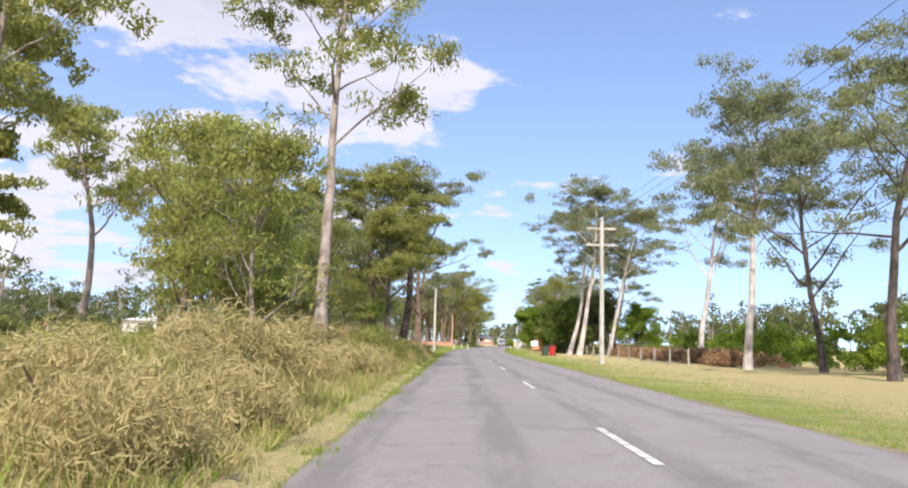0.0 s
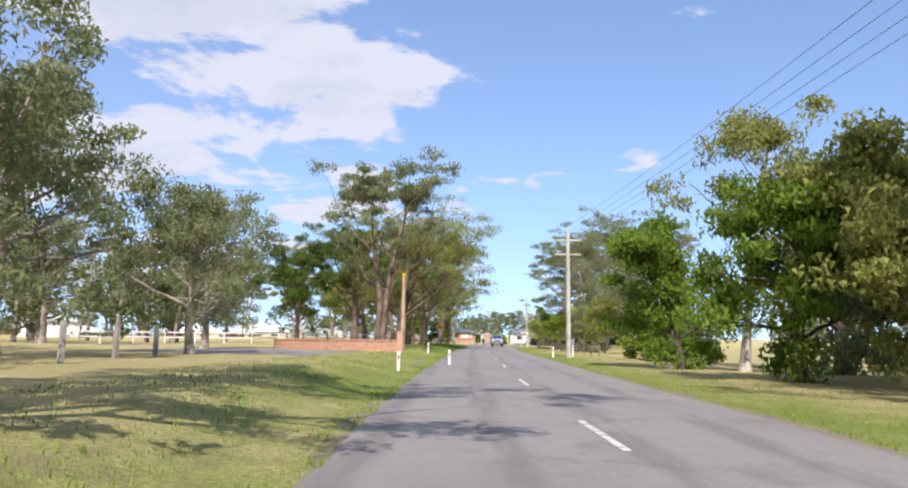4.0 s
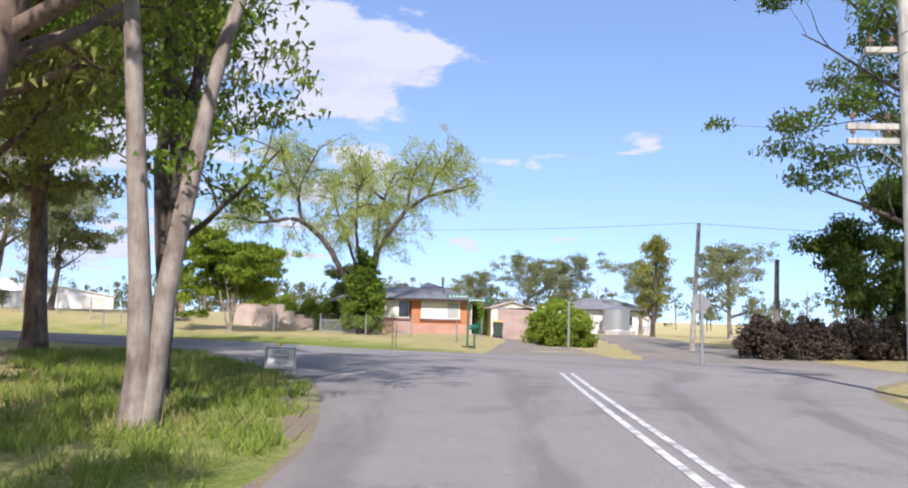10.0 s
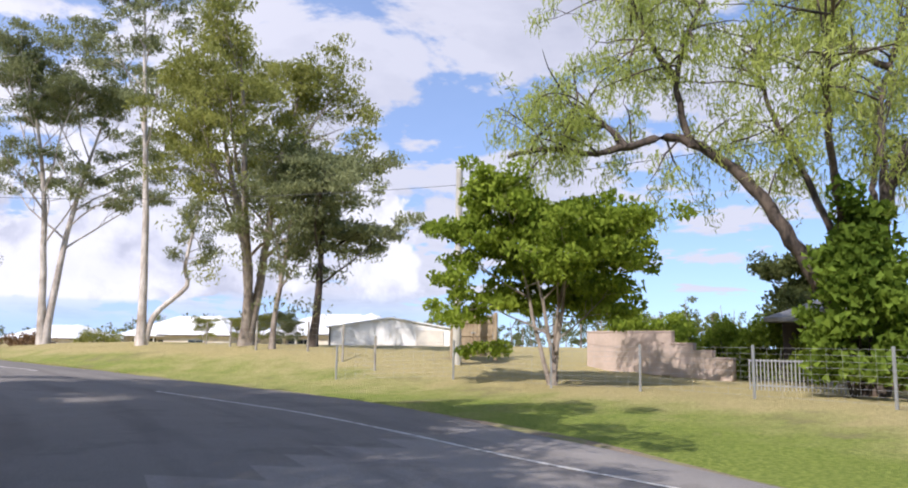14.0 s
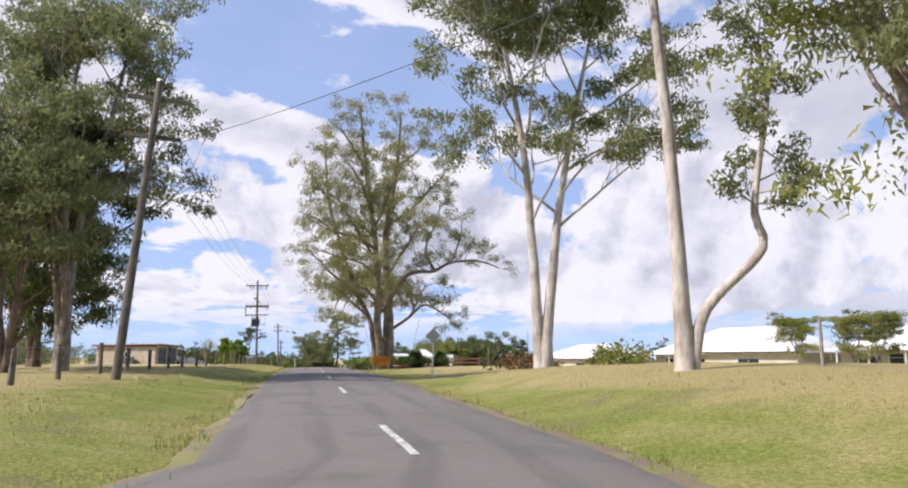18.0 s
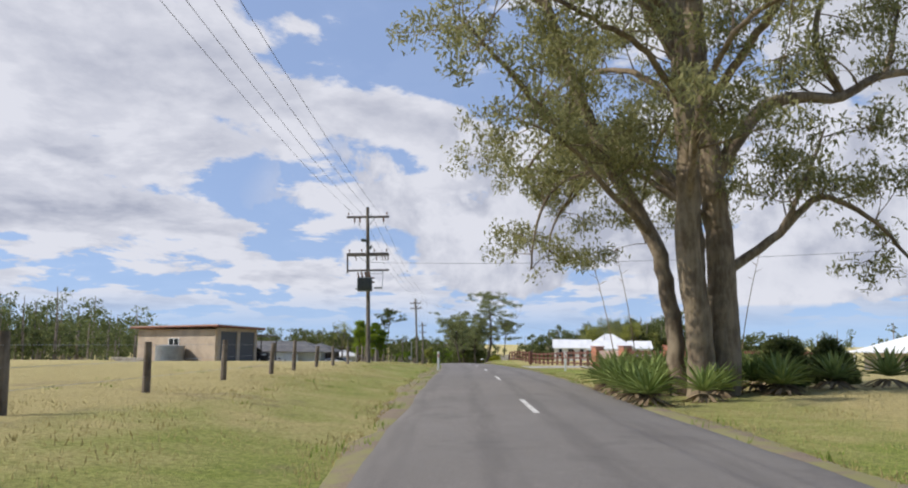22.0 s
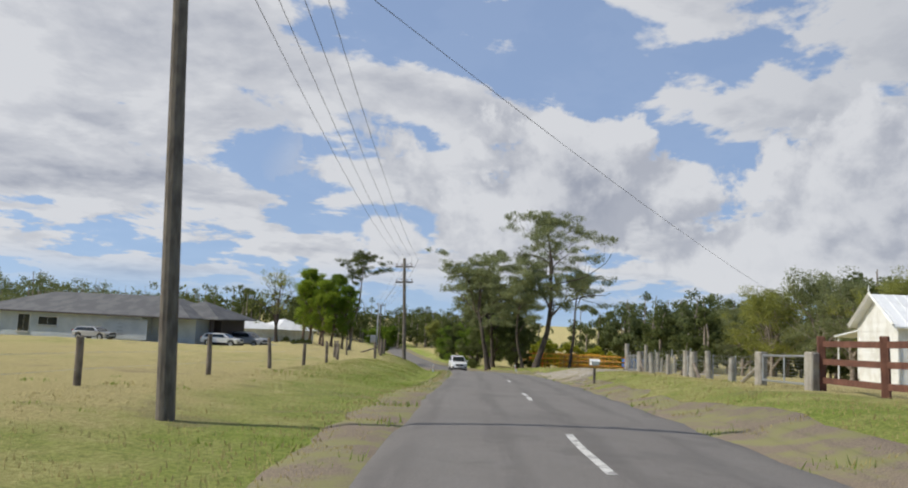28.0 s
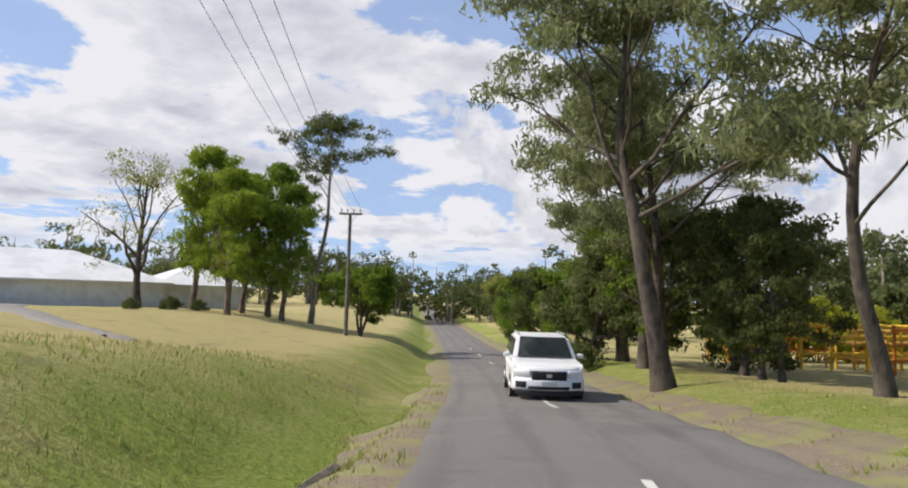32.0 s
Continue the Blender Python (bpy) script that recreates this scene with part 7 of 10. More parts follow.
rail_fence("timber_post_fence", "timber post and wire fence in front of the brown scrub", [(15.2, 48 + 4.0 * i) for i in range(11)], 1.1, (), POST_GREY, POST_GREY, 0.12, wires=3)
for x, y, d, w, dp in ((-52, 118, 5, 12, 7), (-62, 205, 20, 9, 6)):
    house("farm_shed", "white metal farm shed across the paddock", x, y, gz(x, y), d, ((0, w, 0, dp),), WHITE, ROOF_WHITE, 1.0, doors=((w * 0.3, 2.4, 2.1, 0, ROLLER),), h=2.5, category="shed")


def brick_wall():
    """Low curved entrance wall with a pier: bricks near the road are pieces of their own."""
    ob = thing("brick_wall", "low curved entrance wall of pinkish clay bricks with a corner pier", "wall")
    brick_m = mat("clay_brick", (0.52, 0.27, 0.18), 0.9, vary=0.15, scale=5, fine=60, second=(0.46, 0.30, 0.22), bump=0.35, random=0.22)
    mortar = mat("mortar", (0.40, 0.33, 0.28), 0.95, vary=0.15, scale=6, fine=60, bump=0.3)
    line = glide([(0.2, 129.9, 0), (0.14, 129.6, 0), (0.1, 129.3, 0), (-1.4, 129.7, 0), (-3.0, 130.7, 0), (-5.6, 133.0, 0), (-8.8, 136.6, 0)], 0.1)[:, :2]
    total = np.concatenate([[0], np.cumsum(np.linalg.norm(np.diff(line, axis=0), axis=1))])
    base = gz(0.1, 129.3) - 0.02
    unit_me = bpy.data.meshes.new("brick")
    bm = boxed((0.228, 0.112, 0.074), (0, 0, 0), None, 0.006)
    bm.to_mesh(unit_me)
    bm.free()
    unit_me.materials.append(brick_m)
    count, rest_v, rest_f = 0, [], []
    cube = np.array([(sx, sy, sz) for sx in (-0.114, 0.114) for sy in (-0.056, 0.056) for sz in (-0.037, 0.037)])
    faces = np.array([(0, 1, 3, 2), (4, 6, 7, 5), (0, 4, 5, 1), (2, 3, 7, 6), (0, 2, 6, 4), (1, 5, 7, 3)])
    rng = np.random.default_rng(8)
    for c in range(9):
        s = 0.12 + (0.12 if c % 2 else 0.0)
        while s < total[-1] - 0.1:
            p = along(np.c_[line, np.zeros(len(line))], s)
            q = along(np.c_[line, np.zeros(len(line))], s + 0.05)
            a = math.atan2(q[1] - p[1], q[0] - p[0])
            top = c == 8
            m = Matrix.Translation((p[0], p[1], base + 0.045 + 0.086 * c)) @ Matrix.Rotation(a + rng.normal(0, 0.01), 4, "Z")
            if top:
                m = m @ Matrix.Rotation(radians(90), 4, "Z")
            if count < 290 and s < 6.5:
                b = new("brick", unit_me)
                b.parent = ob
                b.matrix_basis = m
                count += 1
            else:
                rest_f.append(faces + 8 * len(rest_v))
                rest_v.append(np.array([(m @ Vector(v))[:] for v in cube]))
            s += 0.124 if top else 0.240
    left = part("further_bricks", fast_mesh("further_bricks", np.concatenate(rest_v), np.concatenate(rest_f), brick_m), brick_m, ob)
    tagged(left, kind="stuff")
    core = bmesh.new()
    for i in range(0, len(line) - 3, 3):
        a, b = line[i], line[min(i + 3, len(line) - 1)]
        d = b - a
        box(core, (np.linalg.norm(d) + 0.02, 0.092, 0.70), ((a[0] + b[0]) / 2, (a[1] + b[1]) / 2, base + 0.33), Euler((0, 0, math.atan2(d[1], d[0]))).to_matrix())
    part("mortar_core", core, mortar, ob)
    pier = bmesh.new()
    box(pier, (0.36, 0.36, 1.25), (0.1, 129.3, base + 0.6), Euler((0, 0, -0.2)).to_matrix(), 0.01)
    part("pier", pier, BRICK_PINK, ob)
    part("pier_cap", boxed((0.42, 0.42, 0.08), (0.1, 129.3, base + 1.265), Euler((0, 0, -0.2)).to_matrix(), 0.02), BRICK_PINK, ob)


brick_wall()
drive = ribbon("driveway", np.array([(0.4, 115.0), (-4.0, 116.5), (-9.0, 120.0), (-16.0, 126.0)]), np.array([(1.9, 127.6), (-2.2, 128.6), (-6.5, 131.6), (-12.0, 136.5)]), 6, 0.02, ASPHALT)
tagged(new("driveway", drive), "grey sealed driveway beside the brick wall", "driveway", kind="structure")


def t_sign():
    x, y = 3.82, 173.9
    ob = thing("warning_sign", "yellow diamond warning sign with black T on steel post", "road sign", frame_at(x, y, gz(x, y), -4))
    part("post", rods((0, 0.03, -0.3), (0, 0.03, 2.6), 0.03, sides=8), STEEL, ob)
    turn = Euler((0, radians(45), 0)).to_matrix()
    face = part("sign_face", boxed((0.60, 0.012, 0.60), (0, 0, 2.17), turn, 0.004), YELLOW, ob)
    rim = part("symbol", boxed((0.34, 0.008, 0.075), (0, -0.011, 2.25)), SIGN_BLACK, face)
    part("symbol", boxed((0.075, 0.008, 0.24), (0, -0.011, 2.09)), SIGN_BLACK, face)
    for z in (0.5, 0.75):
        part("reflector", boxed((0.06, 0.01, 0.1), (0, -0.01, z)), REFLECTOR, ob)


t_sign()


def words(parent, text, x, y, z, size, material, deg=0):
    cu = bpy.data.curves.new("lettering", "FONT")
    cu.body, cu.size, cu.align_x, cu.align_y, cu.extrude = text, size, "CENTER", "CENTER", 0.002
    tmp = bpy.data.objects.new("lettering", cu)
    me = bpy.data.meshes.new_from_object(tmp)
    bpy.data.objects.remove(tmp)
    me.materials.clear()
    me.materials.append(material)
    ob = new("lettering", me)
    ob.parent = parent
    ob.matrix_basis = pose(x, y, z, 90, 0, deg)
    return ob


def local_sign():
    x, y = 7.62, 212.7
    ob = thing("local_traffic_sign", "small white sign reading LOCAL TRAFFIC ONLY on a short stake", "road sign", frame_at(x, y, gz(x, y), -6))
    part("stake", boxed((0.05, 0.04, 0.75), (0, 0.03, 0.2), None, 0.004), POST_WOOD, ob)
    face = part("sign_face", boxed((0.62, 0.012, 0.42), (0, 0, 0.46), None, 0.004), WHITE, ob)
    for a, b in (((0.57, 0.008, 0.012), (0, -0.009, 0.645)), ((0.57, 0.008, 0.012), (0, -0.009, 0.275)), ((0.012, 0.008, 0.37), (-0.285, -0.009, 0.46)), ((0.012, 0.008, 0.37), (0.285, -0.009, 0.46))):
        part("border", boxed(a, b), SIGN_BLACK, face)
    for i, w in enumerate(("LOCAL", "TRAFFIC", "ONLY")):
        words(face, w, 0, -0.010, 0.565 - 0.108 * i, 0.105, SIGN_BLACK)
    part("yellow_reflector", boxed((0.05, 0.02, 0.07), (0, 0.0, 0.72), None, 0.004), YELLOW, ob)


local_sign()


def board_sign():
    ob = thing("name_board", "long white name board on two white posts", "sign", frame_at(17.35, 195.9, gz(17.35, 195.9), -4))
    for s in (-1, 1):
        part("post", rods((s * 0.5, 0.03, -0.3), (s * 0.5, 0.03, 2.2), 0.035, sides=8), WHITE, ob)
    face = part("board", boxed((1.15, 0.03, 0.2), (0, 0, 2.15), None, 0.005), WHITE, ob)
    for i, w in enumerate((0.16, 0.22, 0.12, 0.2)):
        part("lettering_bar", boxed((w, 0.006, 0.06), (-0.36 + 0.24 * i, -0.018, 2.15)), SIGN_BLACK, face)


board_sign()


# ---- vehicles ----
def wheel(parent, x, y, r, w, side):
    tyre = part("wheel", rods((x, y - w / 2, r), (x, y + w / 2, r), r, sides=22), BLACK, parent)
    part("rim", rods((x, y + side * (w / 2 - 0.02), r), (x, y + side * (w / 2 + 0.012), r), r * 0.64, r * 0.58, 16), STEEL, tyre)
    part("hub", rods((x, y + side * (w / 2 + 0.01), r), (x, y + side * (w / 2 + 0.03), r), r * 0.2, r * 0.16, 8), DARK_TRIM, tyre)


def curved_bar(y0, y1, x0, bow, z0, z1, depth, half=0.9, n=11, ch=0.03):
    """A panel across the nose of a car that sweeps back towards its sides."""
    bm = bmesh.new()
    rings = []
    for i in range(n):
        y = y0 + (y1 - y0) * i / (n - 1)
        x = x0 - bow * abs(y / half) ** 2.6
        c = min(ch, 0.45 * (z1 - z0), 0.9 * depth)
        rings.append([bm.verts.new((px, y, pz)) for px, pz in ((x - depth, z0), (x - c, z0), (x - 0.3 * c, z0 + 0.3 * c), (x, z0 + c), (x, z1 - c), (x - 0.3 * c, z1 - 0.3 * c), (x - c, z1), (x - depth, z1))])
    for a, b in zip(rings, rings[1:]):
        for k in range(8):
            f = bm.faces.new((a[k], b[k], b[(k + 1) % 8], a[(k + 1) % 8]))
            f.smooth = True
    bm.faces.new(rings[0][::-1])
    bm.faces.new(rings[-1])
    bmesh.ops.recalc_face_normals(bm, faces=bm.faces)
    return bm


# blue base colour stands in for sky reflected in the windscreen
SCREEN_GLASS = mat("sky_toned_windscreen", (0.03, 0.07, 0.17), 0.06, vary=0.1, scale=2.0, fine=8, bump=0.0)


def ute(x, y, deg):
    """Pick-up with a flat tray, its front towards +x."""
    ob = thing("pickup_truck", "silver single-cab pickup truck with a flat steel tray", "pickup truck", frame_at(x, y, float(road_z([(x, y)])[0]), deg) @ Matrix.Scale(0.94, 4))
    half = 0.91
    body = [(2.38, 0.44), (2.42, 0.62), (2.42, 0.95), (2.34, 1.03), (2.15, 1.11), (1.75, 1.19), (1.25, 1.255), (-0.55, 1.22), (-0.60, 0.42), (0.75, 0.40), (0.82, 0.70), (0.95, 0.87), (1.18, 0.97), (1.45, 1.00), (1.72, 0.97), (1.95, 0.87), (2.08, 0.70), (2.14, 0.46)]
    part("body", prism(body, half, lambda px, pz: (0.90 if px < 1.6 else 0.87) if pz > 1.02 else (0.93 if px > 2.3 else 1.0), 0.03), CAR_SILVER, ob)
    part("nose", curved_bar(-0.87, 0.87, 2.60, 0.30, 0.70, 1.045, 0.34, ch=0.12), CAR_SILVER, ob)
    cab = [(1.34, 1.235), (0.95, 1.52), (0.52, 1.745), (0.25, 1.79), (-0.35, 1.79), (-0.56, 1.19)]
    part("cab", prism(cab, 0.84, lambda px, pz: 0.86 if pz > 1.4 else 1.0, 0.03), CAR_SILVER, ob)
    part("windscreen", slab(((1.33, -0.77, 1.275), (1.33, 0.77, 1.275), (0.60, 0.655, 1.74), (0.60, -0.655, 1.74)), 0.02), SCREEN_GLASS, ob)
    for s in (-1, 1):
        part("side_window", slab(((1.02, s * 0.852, 1.27), (-0.40, s * 0.852, 1.25), (-0.28, s * 0.752, 1.69), (0.50, s * 0.752, 1.69)), 0.02 * s), GLASS, ob)
        door = part("door_line", boxed((0.015, 0.012, 0.75), (-0.35, s * 0.905, 0.82)), DARK_TRIM, ob)
        part("mirror", boxed((0.1, 0.22, 0.18), (0.92, s * 1.0, 1.32), None, 0.03), DARK_TRIM, ob)
        part("headlamp", curved_bar(*sorted((s * 0.44, s * 0.87)), 2.645, 0.31, 0.83, 1.03, 0.16, ch=0.05), LAMP_GLASS, ob)
        part("fog_lamp", curved_bar(*sorted((s * 0.56, s * 0.83)), 2.72, 0.34, 0.47, 0.67, 0.1, n=5), DARK_TRIM, ob)
        part("wheel_arch", boxed((0.95, 0.05, 0.06), (1.45, s * 0.90, 1.0), None, 0.02), CAR_SILVER, ob)
    grille = part("grille", curved_bar(-0.44, 0.44, 2.645, 0.31, 0.79, 0.985, 0.12), DARK_TRIM, ob)
    for i in range(3):
        part("grille_bar", curved_bar(-0.43, 0.43, 2.672, 0.31, 0.815 + 0.056 * i, 0.847 + 0.056 * i, 0.05, ch=0.01), CHROME, grille)
    part("badge", boxed((0.04, 0.17, 0.12), (2.675, 0, 0.89), None, 0.02), CHROME, grille)
    bumper = part("bumper", curved_bar(-0.90, 0.90, 2.715, 0.34, 0.40, 0.77, 0.30, ch=0.09), CAR_SILVER, ob)
    part("air_intake", curved_bar(-0.50, 0.50, 2.722, 0.34, 0.53, 0.715, 0.1, ch=0.02), DARK_TRIM, bumper)
    part("lower_lip", curved_bar(-0.80, 0.80, 2.70, 0.34, 0.33, 0.42, 0.2, ch=0.03), DARK_TRIM, bumper)
    part("plate", boxed((0.02, 0.5, 0.11), (2.735, 0, 0.635)), mat("plate_pale", (0.55, 0.55, 0.53), 0.5, bump=0.0), bumper)
    part("plate_bar", boxed((0.01, 0.36, 0.05), (2.748, 0, 0.635)), SIGN_BLACK, bumper)
    part("aerial", rods((2.35, 0.55, 1.05), (2.3, 0.55, 1.45), 0.012, sides=5), DARK_TRIM, ob)
    part("chassis", boxed((4.3, 1.1, 0.2), (0.1, 0, 0.5)), DARK_TRIM, ob)
    tray = part("tray", boxed((2.3, 1.82, 0.08), (-1.75, 0, 0.98), None, 0.01), STEEL, ob, "pale steel flat tray")
    for s in (-1, 1):
        part("tray_side", boxed((2.3, 0.04, 0.26), (-1.75, s * 0.9, 1.14), None, 0.01), STEEL, tray)
        part("mudguard", boxed((0.9, 0.22, 0.05), (-1.75, s * 0.78, 0.86)), DARK_TRIM, tray)
    part("headboard", boxed((0.06, 1.78, 0.8), (-0.66, 0, 1.38), None, 0.01), STEEL, tray)
    part("tailboard", boxed((0.04, 1.82, 0.26), (-2.9, 0, 1.14), None, 0.01), STEEL, tray)
    part("roof_rack", boxed((0.9, 1.4, 0.035), (-0.05, 0, 1.825), None, 0.01), WHITE, ob)
    for wx in (1.45, -1.72):
        for s in (-1, 1):
            wheel(ob, wx, s * 0.78, 0.385, 0.25, s)


ute(13.3, 196.9, 265)


def wagon(x, y, deg, paint, label, name="suv", scale=1.0, z=None, low=False):
    """A five-door car, its front towards +x."""
    zz = float(road_z([(x, y)])[0]) if z is None else z
    ob = thing(name, label, "car", frame_at(x, y, zz, deg) @ Matrix.Scale(scale, 4))
    h = 0.86 if low else 1.0
    body = [(2.02, 0.36), (2.06, 0.55), (2.06, 0.84), (1.98, 0.95 * h), (1.7, 1.02 * h), (1.05, 1.08 * h), (-2.05, 1.12 * h), (-2.25, 0.95), (-2.28, 0.45), (-2.1, 0.34), (-1.78, 0.34), (-1.70, 0.66), (-1.36, 0.80), (-1.02, 0.66), (-0.94, 0.32), (0.90, 0.32), (0.98, 0.66), (1.32, 0.80), (1.66, 0.66), (1.74, 0.34)]
    part("body", prism(body, 0.90, lambda px, pz: 0.94 if pz > 0.95 else (0.90 if abs(px) > 2.05 else 1.0), 0.045), paint, ob)
    cab = [(1.10, 1.07 * h), (0.35, 1.60 * h), (-1.75, 1.62 * h), (-2.10, 1.10 * h)]
    part("cabin", prism(cab, 0.83, lambda px, pz: 0.82 if pz > 1.3 else 1.0, 0.05), paint, ob)
    part("windscreen", slab(((1.09, -0.70, 1.11 * h), (1.09, 0.70, 1.11 * h), (0.40, 0.60, 1.575 * h), (0.40, -0.60, 1.575 * h)), 0.02), GLASS, ob)
    part("rear_window", slab(((-2.085, 0.66, 1.16 * h), (-2.085, -0.66, 1.16 * h), (-1.80, -0.56, 1.55 * h), (-1.80, 0.56, 1.55 * h)), 0.02), GLASS, ob)
    for s in (-1, 1):
        part("side_window", slab(((0.85, s * 0.838, 1.12 * h), (-1.85, s * 0.838, 1.13 * h), (-1.62, s * 0.715, 1.53 * h), (0.30, s * 0.715, 1.52 * h)), 0.018 * s), GLASS, ob)
        part("mirror", boxed((0.09, 0.18, 0.13), (0.72, s * 0.96, 1.13 * h), None, 0.03), paint, ob)
        part("headlamp", curved_bar(*sorted((s * 0.45, s * 0.83)), 2.275, 0.30, 0.73, 0.86, 0.14, ch=0.03), LAMP_GLASS, ob)
        part("fog_lamp", curved_bar(*sorted((s * 0.56, s * 0.80)), 2.335, 0.32, 0.44, 0.60, 0.1, n=5), DARK_TRIM, ob)
        part("tail_lamp", boxed((0.08, 0.24, 0.18), (-2.24, s * 0.7, 0.92), None, 0.02), REFLECTOR, ob)
        part("sill_trim", boxed((1.8, 0.03, 0.12), (0.0, s * 0.90, 0.36), None, 0.01), DARK_TRIM, ob)
        if not low:
            part("roof_rail", rods((0.2, s * 0.62, 1.66), (-1.6, s * 0.62, 1.66), 0.018, sides=6), STEEL, ob)
    part("nose", curved_bar(-0.84, 0.84, 2.23, 0.30, 0.60, 0.93 * (h + 0.02), 0.3, ch=0.1), paint, ob)
    bumper = part("bumper", curved_bar(-0.88, 0.88, 2.32, 0.32, 0.38, 0.68, 0.3, ch=0.07), paint, ob)
    part("lower_lip", curved_bar(-0.80, 0.80, 2.30, 0.32, 0.27, 0.40, 0.2), DARK_TRIM, bumper)
    grille = part("grille", curved_bar(-0.42, 0.42, 2.31, 0.30, 0.62, 0.85, 0.12), SIGN_BLACK, ob)
    part("badge", boxed((0.03, 0.14, 0.08), (2.315, 0, 0.75), None, 0.01), CHROME, grille)
    part("air_intake", curved_bar(-0.5, 0.5, 2.33, 0.32, 0.41, 0.50, 0.08), DARK_TRIM, ob)
    part("plate", boxed((0.02, 0.37, 0.1), (2.335, 0, 0.56)), mat("plate_pale", (0.55, 0.55, 0.53), 0.5, bump=0.0), ob)
    for wx in (1.32, -1.36):
        for s in (-1, 1):
            wheel(ob, wx, s * 0.80, 0.34, 0.22, s)
    return ob


wagon(-219.45, 276.45, -6, CAR_WHITE, "white station wagon with black grille driving on the road")


# ---- helpers for gabled sheds and fences ----
def gable_roof(x0, x1, y0, y1, z, rise, over=0.3, along_x=True, thick=0.08):
    """A gabled roof of two slabs over a rectangle."""
    bm = bmesh.new()
    if along_x:
        ym = (y0 + y1) / 2
        lines = [[(x, y0 - over, z - over * rise / (ym - y0)), (x, ym, z + rise), (x, y1 + over, z - over * rise / (ym - y0))] for x in (x0 - over, x1 + over)]
    else:
        xm = (x0 + x1) / 2
        lines = [[(x0 - over, y, z - over * rise / (xm - x0)), (xm, y, z + rise), (x1 + over, y, z - over * rise / (xm - x0))] for y in (y0 - over, y1 + over)]
    top = [[bm.verts.new(p) for p in l] for l in lines]
    low = [[bm.verts.new((p[0], p[1], p[2] - thick)) for p in l] for l in lines]
    for i in range(2):
        bm.faces.new((top[0][i], top[1][i], top[1][i + 1], top[0][i + 1]))
        bm.faces.new((low[0][i + 1], low[1][i + 1], low[1][i], low[0][i]))
        for k in (0, 1):
            bm.faces.new((top[k][i], top[k][i + 1], low[k][i + 1], low[k][i]))
    for i in (0, 2):
        bm.faces.new((top[0][i], low[0][i], low[1][i], top[1][i]))
    bmesh.ops.recalc_face_normals(bm, faces=list(bm.faces))
    return bm


def gable_end(x0, x1, y, z, rise, t=0.15, along_x=False):
    """The triangle of wall under a gable; in the plane y, or x when along_x."""
    bm = bmesh.new()
    xm = (x0 + x1) / 2
    pts = ((x0, z), (x1, z), (xm, z + rise))
    a = [bm.verts.new((px, y, pz) if not along_x else (y, px, pz)) for px, pz in pts]
    b = [bm.verts.new((px, y + t, pz) if not along_x else (y + t, px, pz)) for px, pz in pts]
    bm.faces.new(a)
    bm.faces.new(list(reversed(b)))
    for i in range(3):
        bm.faces.new((a[i], b[i], b[(i + 1) % 3], a[(i + 1) % 3]))
    bmesh.ops.recalc_face_normals(bm, faces=list(bm.faces))
    return bm


def roof_ribs(roof, x0, x1, y0, y1, z0, z1, step, material):
    """Raised seams running up one plane of a metal roof."""
    n = int((x1 - x0) / step)
    for i in range(n + 1):
        x = x0 + i * (x1 - x0) / n
        part("seam", rods((x, y0, z0), (x, y1, z1), 0.018, sides=4), material, roof)


def slatted_door(parent, x, y, w, h, material, slats=12, name="roller_door", z=0.0):
    door = part(name, boxed((w, 0.05, h), (x, y, z + h / 2)), material, parent)
    for i in range(slats):
        part("slat", boxed((w - 0.02, 0.02, h / slats - 0.025), (x, y - 0.034, z + h * (i + 0.5) / slats)), material, door)
    return door


PINK_DOOR = mat("pink_roller_door", (0.50, 0.375, 0.32), 0.55, vary=0.06, scale=1.5, fine=30, second=(0.43, 0.32, 0.275), bump=0.05)
PALE_WALL = mat("pale_metal_wall", (0.72, 0.68, 0.60), 0.6, vary=0.05, scale=1.0, fine=25, second=(0.64, 0.60, 0.52), bump=0.05)
GREEN_STEEL = mat("green_steel", (0.02, 0.14, 0.085), 0.5, vary=0.08, bump=0.03)
GATE_WOOD = bark_mat("weathered_gate_wood", (0.22, 0.165, 0.10), (0.37, 0.295, 0.195), 2.0)
BEIGE = mat("beige_block", (0.50, 0.41, 0.31), 0.9, vary=0.07, scale=0.8, fine=22, second=(0.42, 0.34, 0.26), bump=0.15)
TANK = mat("grey_tank_steel", (0.34, 0.36, 0.37), 0.5, 0.4, 0.1, 1.5, 30, 0.05, second=(0.28, 0.29, 0.30))
DRIVE_GRAVEL = mat("driveway_gravel", (0.25, 0.22, 0.185), 0.95, vary=0.25, scale=0.9, fine=40, bump=0.5, second=(0.20, 0.185, 0.15), space="World")
SANDY = mat("bare_gravel", (0.36, 0.32, 0.27), 0.95, vary=0.25, scale=0.9, fine=40, bump=0.5, second=(0.30, 0.27, 0.20), space="World")


# ---- the brick house at the junction ----
def fan_roof(corners, z, apex, drop=0.12):
    """A roof that rises from an outline of eaves to one peak."""
    bm = bmesh.new()
    top = [bm.verts.new((x, y, z)) for x, y in corners]
    low = [bm.verts.new((x, y, z - drop)) for x, y in corners]
    peak = bm.verts.new(apex)
    for k in range(len(corners)):
        n = (k + 1) % len(corners)
        bm.faces.new((top[k], top[n], peak))
        bm.faces.new((low[k], low[n], top[n], top[k]))
    bm.faces.new(list(reversed(low)))
    return bm


